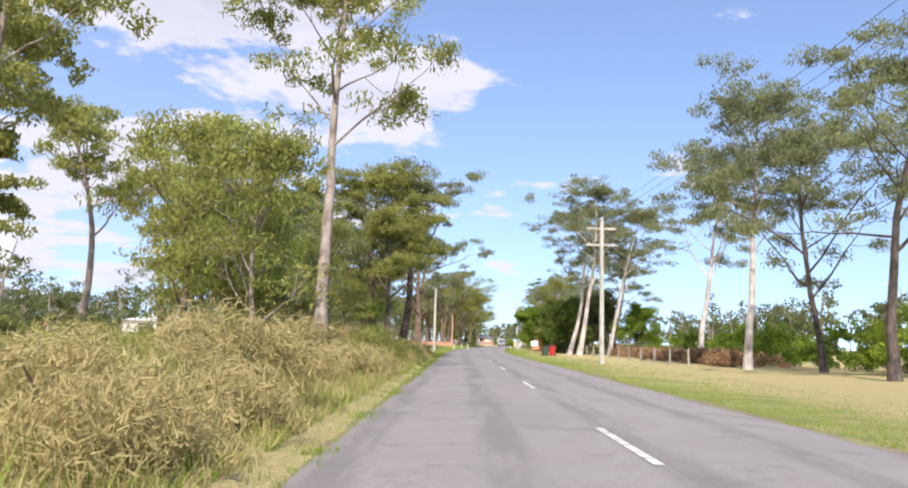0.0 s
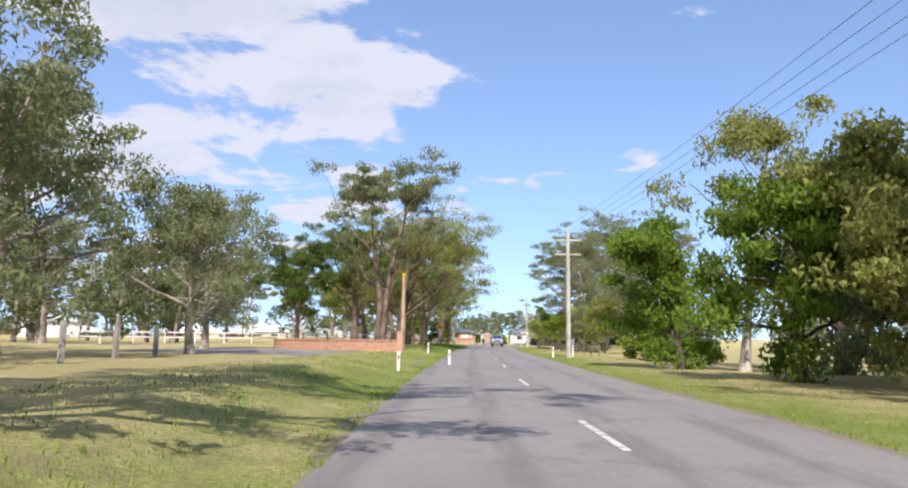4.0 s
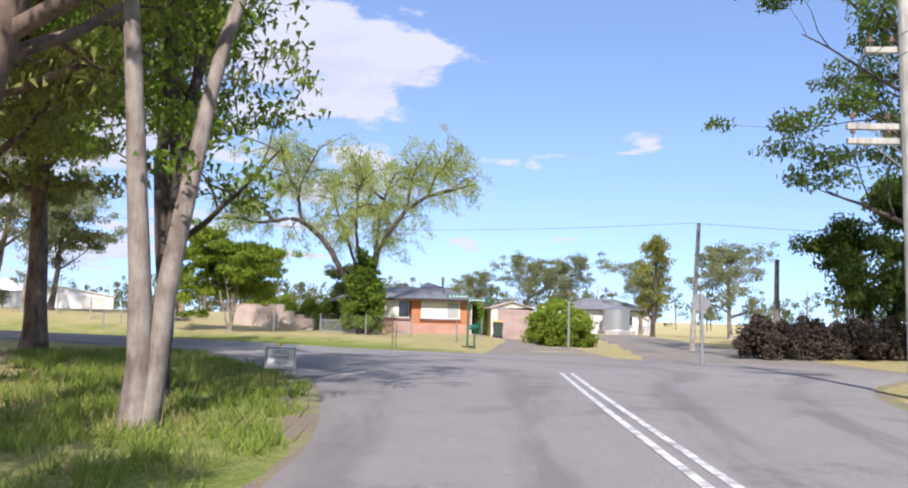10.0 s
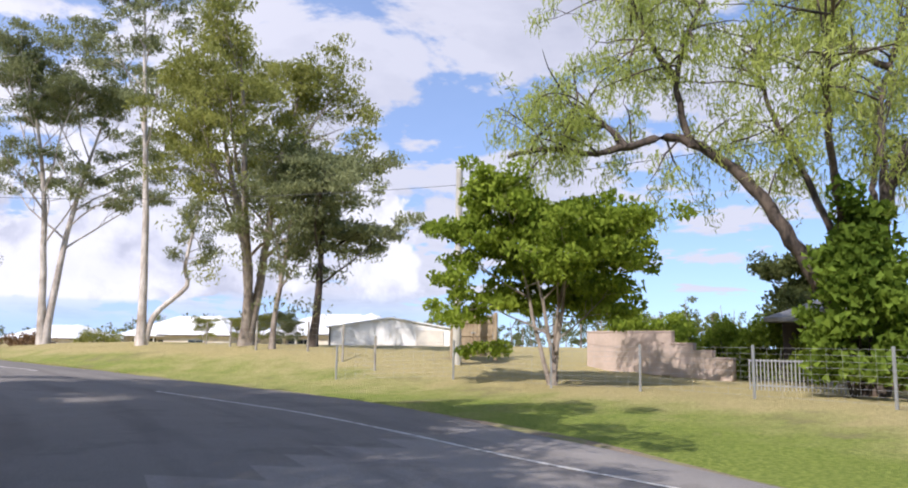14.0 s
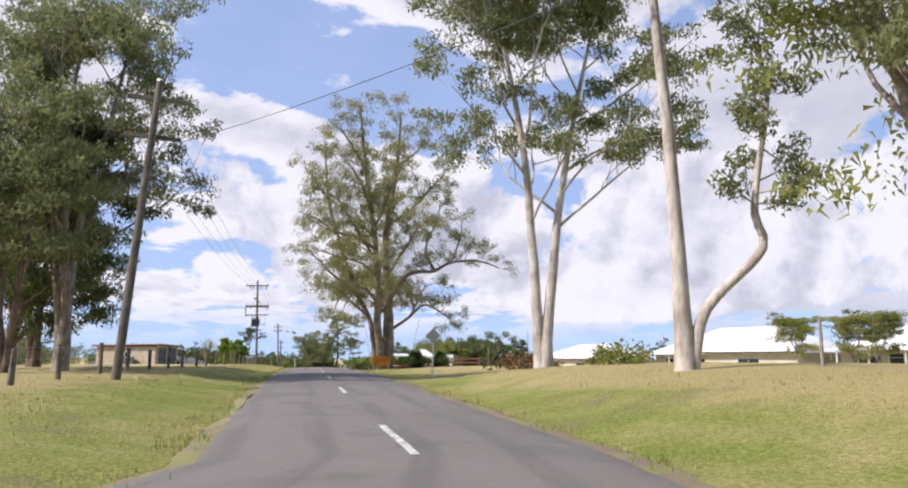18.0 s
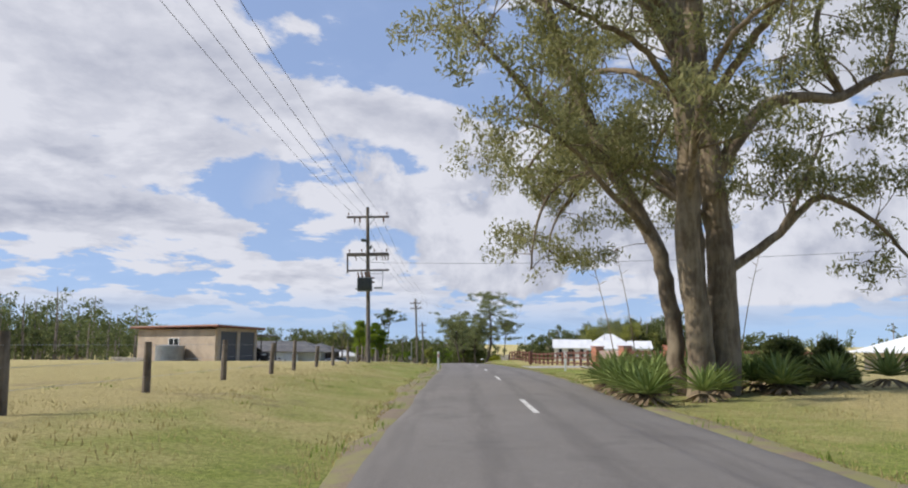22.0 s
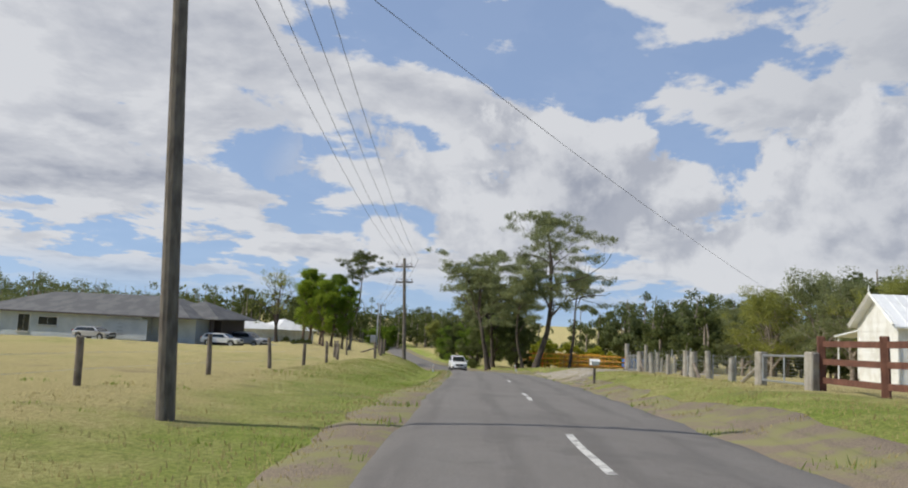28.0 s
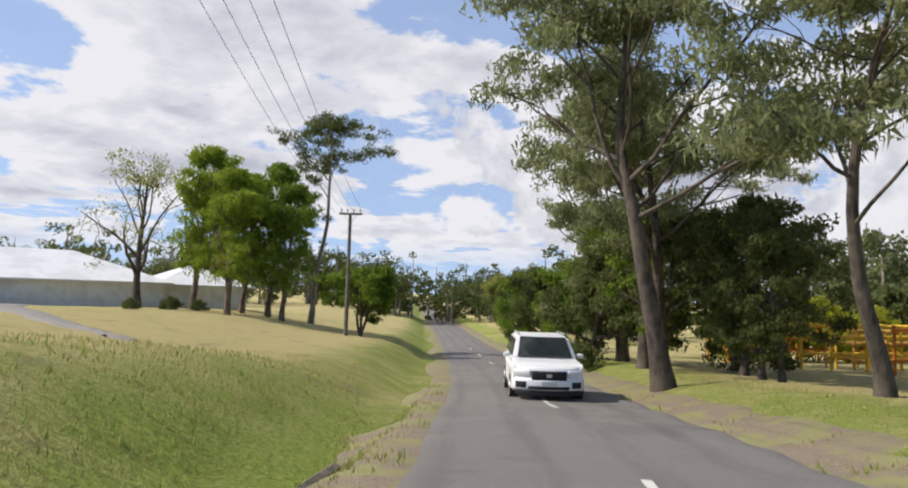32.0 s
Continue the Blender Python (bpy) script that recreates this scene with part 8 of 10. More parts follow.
def brick_house():
    ob = thing("brick_house", "low orange brick house with a grey hipped tile roof", "house", frame_at(10.03, 244.5, 0.40, 0))
    part("wall", wall_ring(0.0, 3.7, 0.0, 7.0, 2.0, 0.2, -0.7), BRICK_ORANGE, ob)
    part("plinth", boxed((3.74, 0.06, 1.1), (1.85, -0.02, -0.07)), BRICK_PINK, ob)
    part("wall", wall_ring(-2.3, -0.02, 0.6, 7.0, 2.0, 0.2, -0.7), BRICK_ORANGE, ob)
    part("plinth", boxed((2.3, 0.06, 1.35), (-1.16, 0.58, 0.07)), BRICK_PINK, ob)
    part("front_roof", fan_roof(((-0.45, -0.5), (4.2, -0.5), (4.2, 7.3), (-0.45, 7.3)), 2.06, (1.0, 3.4, 3.27)), ROOF_GREY, ob)
    bm = bmesh.new()
    hip_roof(bm, -3.4, 2.4, 0.62, 5.2, 2.05, 0.86)
    part("roof", bm, ROOF_GREY, ob)
    part("gutter", boxed((4.7, 0.1, 0.12), (1.88, -0.55, 2.0)), FASCIA, ob)
    part("gutter", boxed((2.6, 0.1, 0.12), (-1.76, 0.12, 1.99)), FASCIA, ob)
    part("gutter", boxed((0.1, 7.9, 0.12), (4.25, 3.4, 2.0)), WHITE, ob)
    flue = part("flue", rods((2.05, 3.6, 2.9), (2.05, 3.6, 3.3), 0.08, sides=10), STEEL, ob)
    part("flue_cowl", rods((2.05, 3.6, 3.3), (2.05, 3.6, 3.68), 0.14, 0.12, 10), WHITE, flue)
    win = window_on(ob, 1.82, 1.36, 2.36, 1.0, -0.0, 3, BLIND, WHITE)
    part("curtain", boxed((0.7, 0.012, 0.92), (2.6, -0.084, 1.36)), CURTAIN, win)
    part("brick_sill", boxed((2.6, 0.16, 0.11), (1.82, -0.06, 0.74), None, 0.01), BRICK_RED, win)
    win = window_on(ob, -1.16, 1.36, 1.95, 1.0, 0.6, 3, BLIND, WHITE, dark=(2,))
    part("brick_sill", boxed((2.2, 0.16, 0.11), (-1.16, 0.54, 0.74), None, 0.01), BRICK_RED, win)
    part("downpipe", rods((3.76, -0.06, -0.2), (3.76, -0.06, 1.95), 0.04, sides=8), WHITE, ob)
    # wing set back behind the tree, walls near-black for the dark of its verandah
    part("wing_wall", wall_ring(-5.0, -2.4, 3.6, 7.0, 1.9, 0.2, -0.7), FASCIA, ob)
    bm = bmesh.new()
    hip_roof(bm, -5.0, -2.3, 2.9, 7.0, 1.9, 0.75)
    part("wing_roof", bm, ROOF_GREY, ob)
    window_on(ob, -3.6, 1.1, 1.4, 1.2, 3.58, 2, None, WHITE)
    part("steps", boxed((1.0, 0.8, 0.4), (-3.2, 1.6, -0.25)), CONCRETE, ob)


brick_house()


def garage():
    ob = thing("garage", "small pale metal garage with a pink roller door", "garage", frame_at(15.0, 243.9, gz(16.3, 243.9) + 0.02, 0) @ Matrix.Scale(0.95, 4))
    part("wall", boxed((0.42, 0.12, 2.1), (0.2, 0, 1.0)), PALE_WALL, ob)
    part("wall", boxed((0.1, 0.12, 2.1), (2.72, 0, 1.0)), PALE_WALL, ob)
    part("wall", boxed((0.1, 5.0, 2.1), (0.05, 2.56, 1.0)), PALE_WALL, ob)
    part("wall", boxed((0.1, 5.0, 2.1), (2.72, 2.56, 1.0)), PALE_WALL, ob)
    part("back_wall", boxed((2.5, 0.1, 2.1), (1.38, 5.0, 1.0)), PALE_WALL, ob)
    part("gable", gable_end(0.0, 2.77, -0.06, 2.05, 0.42, 0.12), PALE_WALL, ob)
    part("roof", gable_roof(0.0, 2.77, -0.06, 5.1, 2.07, 0.42, 0.15, False, 0.06), PINKISH, ob)
    slatted_door(ob, 1.54, 0.03, 2.26, 1.95, PINK_DOOR, 14)


garage()
for nm, lab, l, r, m in (("gravel_driveway", "grey gravel driveway leading to the garage", [(12.5, 224.4), (14.2, 232.0), (15.5, 239.0), (15.1, 243.8)], [(17.5, 222.8), (17.9, 231.0), (18.0, 238.0), (17.7, 243.8)], DRIVE_GRAVEL),
                         ("gravel_driveway", "wide grey gravel driveway beside the rounded shrub", [(18.2, 222.2), (20.6, 233.0), (22.4, 245.0), (24.0, 262.0)], [(25.2, 218.6), (26.0, 231.0), (27.6, 245.0), (29.5, 262.0)], DRIVE_GRAVEL)):
    L, R = glide([(*p, 0) for p in l], 1.0)[:, :2], glide([(*p, 0) for p in r], 1.0)[:, :2]
    k = 24
    tagged(new(nm, ribbon(nm, even(L, k), even(R, k), 6, 0.028, m, 0.15, 5)), lab, "driveway", kind="structure")
for i, (bx, by, bs) in enumerate(((18.1, 236.0, 0.95), (18.2, 238.7, 1.05), (18.4, 241.4, 1.0))):
    bush("round_flowering", bx, by, "rounded bright green shrub with a few small white flowers", LEAF_BRIGHT, name="flowering_shrub", turn=i * 80, size=bs, group="flowering hedge", w=3.0, d=3.0, h=2.5, clumps=90, count=110, leaf=(0.15, 0.075), clump=0.45)
flower_m = mat("white_petals", (0.8, 0.78, 0.74), 0.6, vary=0.05, bump=0.0)
fl = thing("flower_heads", "small white flower heads scattered over the rounded shrub", "flowers", frame_at(18.2, 236.5, gz(18.2, 236.5), 0), kind="stuff")
rv, rq = leaves_at(np.random.default_rng(4), [(1.5 * math.cos(a) * c, 1.5 * math.sin(a) * c, h) for a, c, h in [(0.7 * i, 1.12 - 0.02 * (i % 7) ** 1.5, 0.4 + 0.27 * (i % 7)) for i in range(36) if i % 4 == 1]], 0.07, 5, (0.09, 0.07), 0.0)
part("petals", fast_mesh("petals", rv, rq, flower_m), flower_m, fl)
for i, (x, y, s) in enumerate(((14.5, 247.2, 0.9), (14.6, 249.0, 0.85), (14.4, 251.0, 1.0))):
    bush("garden_green", x, y, "dark green garden shrub beside the brick house", LEAF_GREEN, name="garden_shrub", turn=i * 90, size=s, group="garden shrubs", w=1.6, d=1.6, h=2.1, clumps=46, count=90, leaf=(0.17, 0.09))


def steel_post(x, y, h, label, r=0.05, m=None, lean=0.0):
    ob = thing("steel_post", label, "post", frame_at(x, y, gz(x, y), 0) @ pose(0, 0, 0, 0, lean, 0))
    part("shaft", rods((0, 0, -0.3), (0, 0, h), r, sides=10), m or STEEL, ob)
    part("cap", rods((0, 0, h), (0, 0, h + 0.03), r * 1.15, r * 0.8, 10), m or STEEL, ob)
    return ob


tagged(steel_post(17.4, 232.0, 2.2, "pale galvanised gate post beside the shrub"))
sp = steel_post(19.2, 220.5, 2.3, "steel sign post at the junction corner")
part("sign_back", boxed((0.5, 0.012, 0.5), (0, 0.06, 2.0), Euler((0, radians(45), 0)).to_matrix(), 0.003), SIGN_BACK, sp)


def street_sign():
    x, y = 12.68, 231.7
    ob = thing("street_name_sign", "green steel post carrying two green street name blades", "road sign", frame_at(x, y, gz(x, y) - 0.12, 0) @ Matrix.Scale(0.85, 4))
    part("post", rods((0, 0, -0.3), (0, 0, 3.0), 0.055, sides=10), GREEN_STEEL, ob)
    part("cap", rods((0, 0, 3.0), (0, 0, 3.06), 0.065, 0.03, 10), GREEN_STEEL, ob)
    for sx, z, deg, n in ((-0.62, 2.78, 4, 5), (0.6, 2.60, 10, 4)):
        blade = part("blade", boxed((1.12, 0.03, 0.15), (sx, -0.02, z), Euler((0, radians(1.5 if sx > 0 else 0.5), 0)).to_matrix(), 0.006), SIGN_GREEN, ob)
        for i in range(n):
            part("lettering_bar", boxed((0.13, 0.006, 0.065), (sx - 0.36 + 0.19 * i, -0.039, z)), WHITE, blade)
        part("bracket", boxed((0.1, 0.09, 0.19), (0.07 if sx > 0 else -0.07, -0.02, z), None, 0.008), STEEL, ob)


street_sign()
lb = thing("letterbox", "rounded green letterbox on a green post", "letterbox", frame_at(12.88, 230.2, gz(12.88, 230.2) - 0.1, 52) @ Matrix.Scale(0.9, 4))
part("post", rods((0, 0, -0.3), (0, 0, 0.95), 0.045, sides=8), GREEN_STEEL, lb)
part("drum", rods((-0.32, 0, 1.13), (0.2, 0, 1.13), 0.13, sides=16), GREEN_STEEL, lb)
bm = bmesh.new()
for i in range(18):
    a, b = 2 * math.pi * i / 18, 2 * math.pi * (i + 1) / 18
    rod(bm, (0.2, 0.23 * math.cos(a), 1.1 + 0.23 * math.sin(a)), (0.2, 0.23 * math.cos(b), 1.1 + 0.23 * math.sin(b)), 0.025, sides=6)
part("ring", bm, GREEN_STEEL, lb)
part("flap", boxed((0.02, 0.18, 0.03), (-0.33, 0, 1.15)), STEEL, lb)
pit = thing("pit_lid", "rusty brown steel pit lid lying on bare soil", "pit lid", frame_at(12.7, 231.2, gz(12.7, 231.2), 20))
part("lid", boxed((0.5, 0.34, 0.05), (0, 0, 0.02), None, 0.01), RAIL_BROWN, pit)
for dx in (-0.07, 0.07):
    st = thing("marker_stake", "thin dark timber stake on the verge", "stake", frame_at(9.42 + dx, 228.9 + 0.5 * dx, gz(9.45, 228.9), 0) @ pose(0, 0, 0, 0, 12 * dx, 0), "marker stakes")
    part("shaft", boxed((0.045, 0.035, 1.25), (0, 0, 0.42), None, 0.006), POST_WOOD, st)


def mesh_fence(name, label, pts, h, post_m, mesh_m, r=0.03, wires=7, cross=0.35, group=""):
    """Round posts with a light wire mesh between them."""
    ob = thing(name, label, "fence", group=group)
    base = [(x, y, gz(x, y)) for x, y in pts]
    for x, y, z in base:
        part("post", rods((x, y, z - 0.3), (x, y, z + h + 0.06), r, sides=8), post_m, ob)
    for a, b in zip(base[:-1], base[1:]):
        V, F = [], []
        A, B = np.array(a), np.array(b)
        up = np.array([0, 0, 1.0])
        for k in range(wires):
            z = h * (0.06 + 0.94 * k / (wires - 1))
            tube(np.array([A + up * z, B + up * z]), np.array([0.0035, 0.0035]), 3, V, F)
        n = max(1, int(np.linalg.norm(B - A) / cross))
        for i in range(1, n):
            q = A + (B - A) * i / n
            tube(np.array([q + up * 0.06 * h, q + up * h]), np.array([0.0028, 0.0028]), 3, V, F)
        part("wire_mesh", fast_mesh("wire_mesh", np.concatenate(V), np.concatenate(F), mesh_m), mesh_m, ob)
    return ob


mesh_fence("mesh_fence", "low chain-link fence with thin galvanised posts", [(-7, 240), (-3.4, 240.9), (0, 240.0), (2.4, 239.8), (5.2, 238.1), (7.7, 237), (10.1, 236.1), (12.3, 233.9), (13.8, 237.0)], 1.05, STEEL, FENCEWIRE, 0.032, 9, 0.3)
mesh_fence("mesh_fence", "wire fence on thin dark posts before the white shed", [(-6.6, 241.5), (-9, 243), (-11.4, 244.0), (-14.2, 244.2), (-17.4, 246.0), (-21.6, 248.6)], 1.1, POST_GREY, FENCEWIRE, 0.04, 6, 0.6)


def picket_fence(name, label, a, b, n, h, m, z0=None):
    ob = thing(name, label, "fence")
    A, B = Vector((*a, 0)), Vector((*b, 0))
    for i in range(n + 1):
        q = A.lerp(B, i / n)
        z = gz(q.x, q.y) if z0 is None else z0
        part("picket", boxed((0.028, 0.028, h), (q.x, q.y, z + h / 2 - 0.02)), m, ob)
    za = gz(*a) if z0 is None else z0
    for u in (0.12, 0.92):
        part("rail", rods((a[0], a[1], za + u * h), (b[0], b[1], (gz(*b) if z0 is None else z0) + u * h), 0.02, sides=6), m, ob)


picket_fence("pool_fence", "pale metal picket fence in front of the brick house", (4.6, 242.6), (7.4, 242.3), 30, 0.8, STEEL)
picket_fence("pool_fence", "short pale metal picket fence by the brick wall", (9.1, 242.3), (9.95, 242.2), 9, 0.8, STEEL)


def timber_gate():
    ob = thing("timber_gate", "weathered brown double timber gate with ledges", "gate", frame_at(-5.5, 246.4, gz(-5.5, 246.4), 12) @ Matrix.Scale(0.88, 4))
    for i in range(10):
        part("board", boxed((0.165, 0.03, 1.72), (-0.76 + 0.17 * i, 0, 0.92 + 0.01 * (i % 3)), None, 0.006), GATE_WOOD, ob)
    for s in (-0.42, 0.44):
        for z in (0.35, 0.95, 1.5):
            part("ledge", boxed((0.8, 0.035, 0.12), (s, -0.034, z), None, 0.006), GATE_WOOD, ob)
    for s in (-0.95, 0.95):
        part("post", boxed((0.16, 0.16, 2.0), (s, 0.02, 0.9), None, 0.015), GATE_WOOD, ob)
    part("latch", boxed((0.2, 0.03, 0.04), (0.0, -0.06, 1.05)), STEEL, ob)


timber_gate()


def block_wall():
    """A rendered wall that steps down, with capping."""
    ob = thing("block_wall", "pinkish grey rendered block wall stepping down", "wall")
    a, b = np.array([-1.9, 249.1]), np.array([3.6, 247.3])
    d = b - a
    L = np.linalg.norm(d)
    turn = Euler((0, 0, math.atan2(d[1], d[0]))).to_matrix()
    for u0, u1, h in ((0.0, 0.62, 1.5), (0.62, 0.76, 1.22), (0.76, 0.88, 0.98), (0.88, 1.0, 0.8)):
        c = a + d * (u0 + u1) / 2
        z = gz(c[0], c[1]) - 0.1
        part("wall", boxed(((u1 - u0) * L, 0.22, h), (c[0], c[1], z + h / 2), turn), PINKISH, ob)
        part("capping", boxed(((u1 - u0) * L + 0.02, 0.27, 0.06), (c[0], c[1], z + h + 0.03), turn, 0.01), PINKISH, ob)


block_wall()
for i, (x, y, s) in enumerate(((-0.6, 250.6, 1.0), (1.2, 250.0, 0.95), (3.0, 249.4, 0.9), (4.6, 248.8, 0.95), (6.0, 248.0, 0.8))):
    bush("bright_hedge", x, y, "bright yellow-green hedge plant behind the wall", LEAF_BRIGHT, name="hedge_shrub", turn=i * 70, size=s, group="hedge behind the wall", w=2.6, d=1.8, h=2.3, clumps=60, count=90)
tree("hedge_tree", 6.2, 250.6, "dark green small tree behind the hedge", BARK_DARK, LEAF_DARK, name="small_tree", H=4.8, r=0.12, fork=0.2, spread=2.0, prim=12, count=110, clump=0.6, leaf=(0.17, 0.09))


def white_shed():
    ob = thing("white_shed", "long white gabled metal shed behind the clump of trees", "shed", frame_at(-20.8, 264.3, 0.42, 24))
    part("wall", wall_ring(-4.3, 4.3, 0.0, 6.0, 2.05, 0.12, -0.9), WHITE, ob)
    part("roof", gable_roof(-4.3, 4.3, 0.0, 6.0, 2.07, 0.7, 0.15, False), ROOF_WHITE, ob)
    part("gable", gable_end(-4.25, 4.25, 0.0, 2.03, 0.68, 0.12), WHITE, ob)
    slatted_door(ob, 2.7, -0.03, 1.9, 1.9, PALE_WALL, 12)
    part("door_post", rods((4.35, -0.08, -0.4), (4.35, -0.08, 2.05), 0.05, sides=8), STEEL, ob)
    part("downpipe", rods((-4.2, -0.1, -0.4), (-4.2, -0.1, 2.0), 0.05, sides=8), FASCIA, ob)


white_shed()
# ---- right of the junction ----
LEAF_PURPLE = leaf_mat("purple_hedge_leaves", (0.055, 0.045, 0.04), (0.15, 0.12, 0.085), 0.3)
for i in range(6):
    bush("purple_hedge", 24.2 + 1.9 * i, 226.6 + 0.45 * i, "dense dark purplish clipped hedge plant", LEAF_PURPLE, name="hedge_shrub", turn=i * 60, group="purple hedge", w=2.3, d=1.9, h=1.7, clumps=70, count=110, leaf=(0.12, 0.07), clump=0.4)
cp = thing("carport", "white steel carport frame behind the hedge", "carport", frame_at(28.0, 214.5, gz(28, 214.5), 10))
for px in (0, 4.2):
    for py in (0, 4.5):
        part("post", rods((px, py, -0.2), (px, py, 2.3), 0.05, sides=8), WHITE, cp)
part("roof", slab(((-0.4, -0.4, 2.32), (4.6, -0.4, 2.32), (4.6, 4.9, 2.5), (-0.4, 4.9, 2.5)), 0.08), ROOF_WHITE, cp)
part("beam", boxed((4.6, 0.08, 0.16), (2.1, 0, 2.22)), WHITE, cp)
tree("poplar", 30.3, 259.7, "tall narrow poplar behind the driveway", BARK_DARK, LEAF_OLIVE, name="poplar_tree", H=10.0, r=0.2, fork=0.1, spread=2.3, prim=18, count=30, clump=0.6, leaf=(0.2, 0.1), up=1.8)
for x, y, s in ((22, 275, 0.85), (27, 278, 0.9), (33, 272, 0.8), (17, 281, 0.7), (38, 262, 0.9)):
    tree("paddock_gum", x, y, "grey-green gum behind the garage", BARK_GREY, LEAF_GUM, turn=x * 37 % 360, size=s * 0.85, group="gums behind the garage")
house("far_house", "far white house behind the driveway", 25.0, 272.0, gz(25, 272), 0, ((0, 9, 0, 6),), WHITE, ROOF_GREY, 1.2, windows=((2.2, 1.4, 1.4, 1.0, 0), (6.4, 1.4, 1.6, 1.0, 0)))
tank = thing("water_tank", "ribbed galvanised rainwater tank on a low stand", "water tank", frame_at(30.0, 270.0, gz(30, 270), 0))
part("stand", boxed((3.0, 3.0, 0.5), (0, 0, 0.15), None, 0.02), CONCRETE, tank)
V, F = [], []
rib = np.arange(29)
tube(np.stack([0 * rib, 0 * rib, 0.4 + 0.075 * rib], 1), 1.32 + 0.02 * np.cos(rib * math.pi), 22, V, F)
part("shell", fast_mesh("shell", np.concatenate(V), np.concatenate(F), STEEL, True), STEEL, tank)
part("roof", rods((0, 0, 2.5), (0, 0, 2.8), 1.36, 0.2, 22), STEEL, tank)


# ---- left of the second road ----
def post_line(name, label, pts, h=1.2, size=0.15, wood=None, wires=3, brace=()):
    """Rough round timber posts with plain wires."""
    wood = wood or POST_WOOD
    ob = thing(name, label, "fence")
    rng = np.random.default_rng(len(pts) * 7 + 1)
    base = [(x, y, gz(x, y)) for x, y in pts]
    for x, y, z in base:
        hh, dx, dy = h + rng.uniform(-0.12, 0.14), rng.normal(0, 0.035), rng.normal(0, 0.035)
        bm = bmesh.new()
        rod(bm, (x, y, z - 0.3), (x + dx * 0.5, y + dy * 0.5, z + hh * 0.5), size * rng.uniform(0.46, 0.56), size * 0.5, 9)
        rod(bm, (x + dx * 0.5, y + dy * 0.5, z + hh * 0.5 - 0.01), (x + dx, y + dy, z + hh), size * 0.5, size * rng.uniform(0.40, 0.5), 9)
        part("post", bm, wood, ob)
    for a, b in zip(base[:-1], base[1:]):
        for k in range(wires):
            zz = h * (0.3 + 0.62 * k / max(1, wires - 1))
            part("wire", rods((a[0], a[1], a[2] + zz), (b[0], b[1], b[2] + zz), 0.0035, sides=3), FENCEWIRE, ob)
    return ob


post_line("timber_post_fence", "dark weathered timber post and wire fence along the paddock", [(-29.5, 231.2), (-33.2, 231.9), (-37.4, 232.8), (-41.7, 233.6), (-45.4, 234.5), (-48.6, 235.4), (-51.8, 236.2), (-55.7, 237.2), (-59.8, 238.1), (-64.0, 239.1), (-68.4, 240.1), (-73.0, 241.1), (-76.9, 241.8), (-80.5, 242.7), (-84.6, 243.6), (-88.9, 244.6), (-93.0, 245.4), (-97.5, 246.3)], 0.97)
post_line("timber_post_fence", "grey timber post and wire fence along the mown paddock", [(-119.4, 249.2), (-125.0, 250.1), (-131.0, 251.3), (-137.5, 252.6), (-144.4, 254.0), (-151.2, 255.3), (-158.0, 256.9), (-164.6, 258.3), (-169.4, 259.5), (-173.6, 260.6), (-178.4, 261.3), (-182.4, 261.4), (-187.0, 261.4), (-191.4, 261.6), (-196.8, 262.7), (-204.1, 263.0)], 1.05)
post_line("timber_post_fence", "stout weathered timber posts beside the power pole", [(-195.4, 264.9), (-199.4, 265.7), (-203.0, 266.3)], 1.3, 0.24, wires=0)
one = thing("fence_post", "single split dark timber post in the grass", "post", frame_at(-107.6, 247.0, gz(-107.6, 247.0), 20))
part("shaft", boxed((0.15, 0.13, 1.6), (0, 0, 0.45), None, 0.02), POST_WOOD, one)
one = thing("star_picket", "thin dark steel picket leaning in the grass", "post", frame_at(-108.2, 246.8, gz(-108.2, 246.8), 0) @ pose(0, 0, 0, 0, 5, 0))
part("shaft", boxed((0.03, 0.03, 0.9), (0, 0, 0.3)), RAIL_BROWN, one)


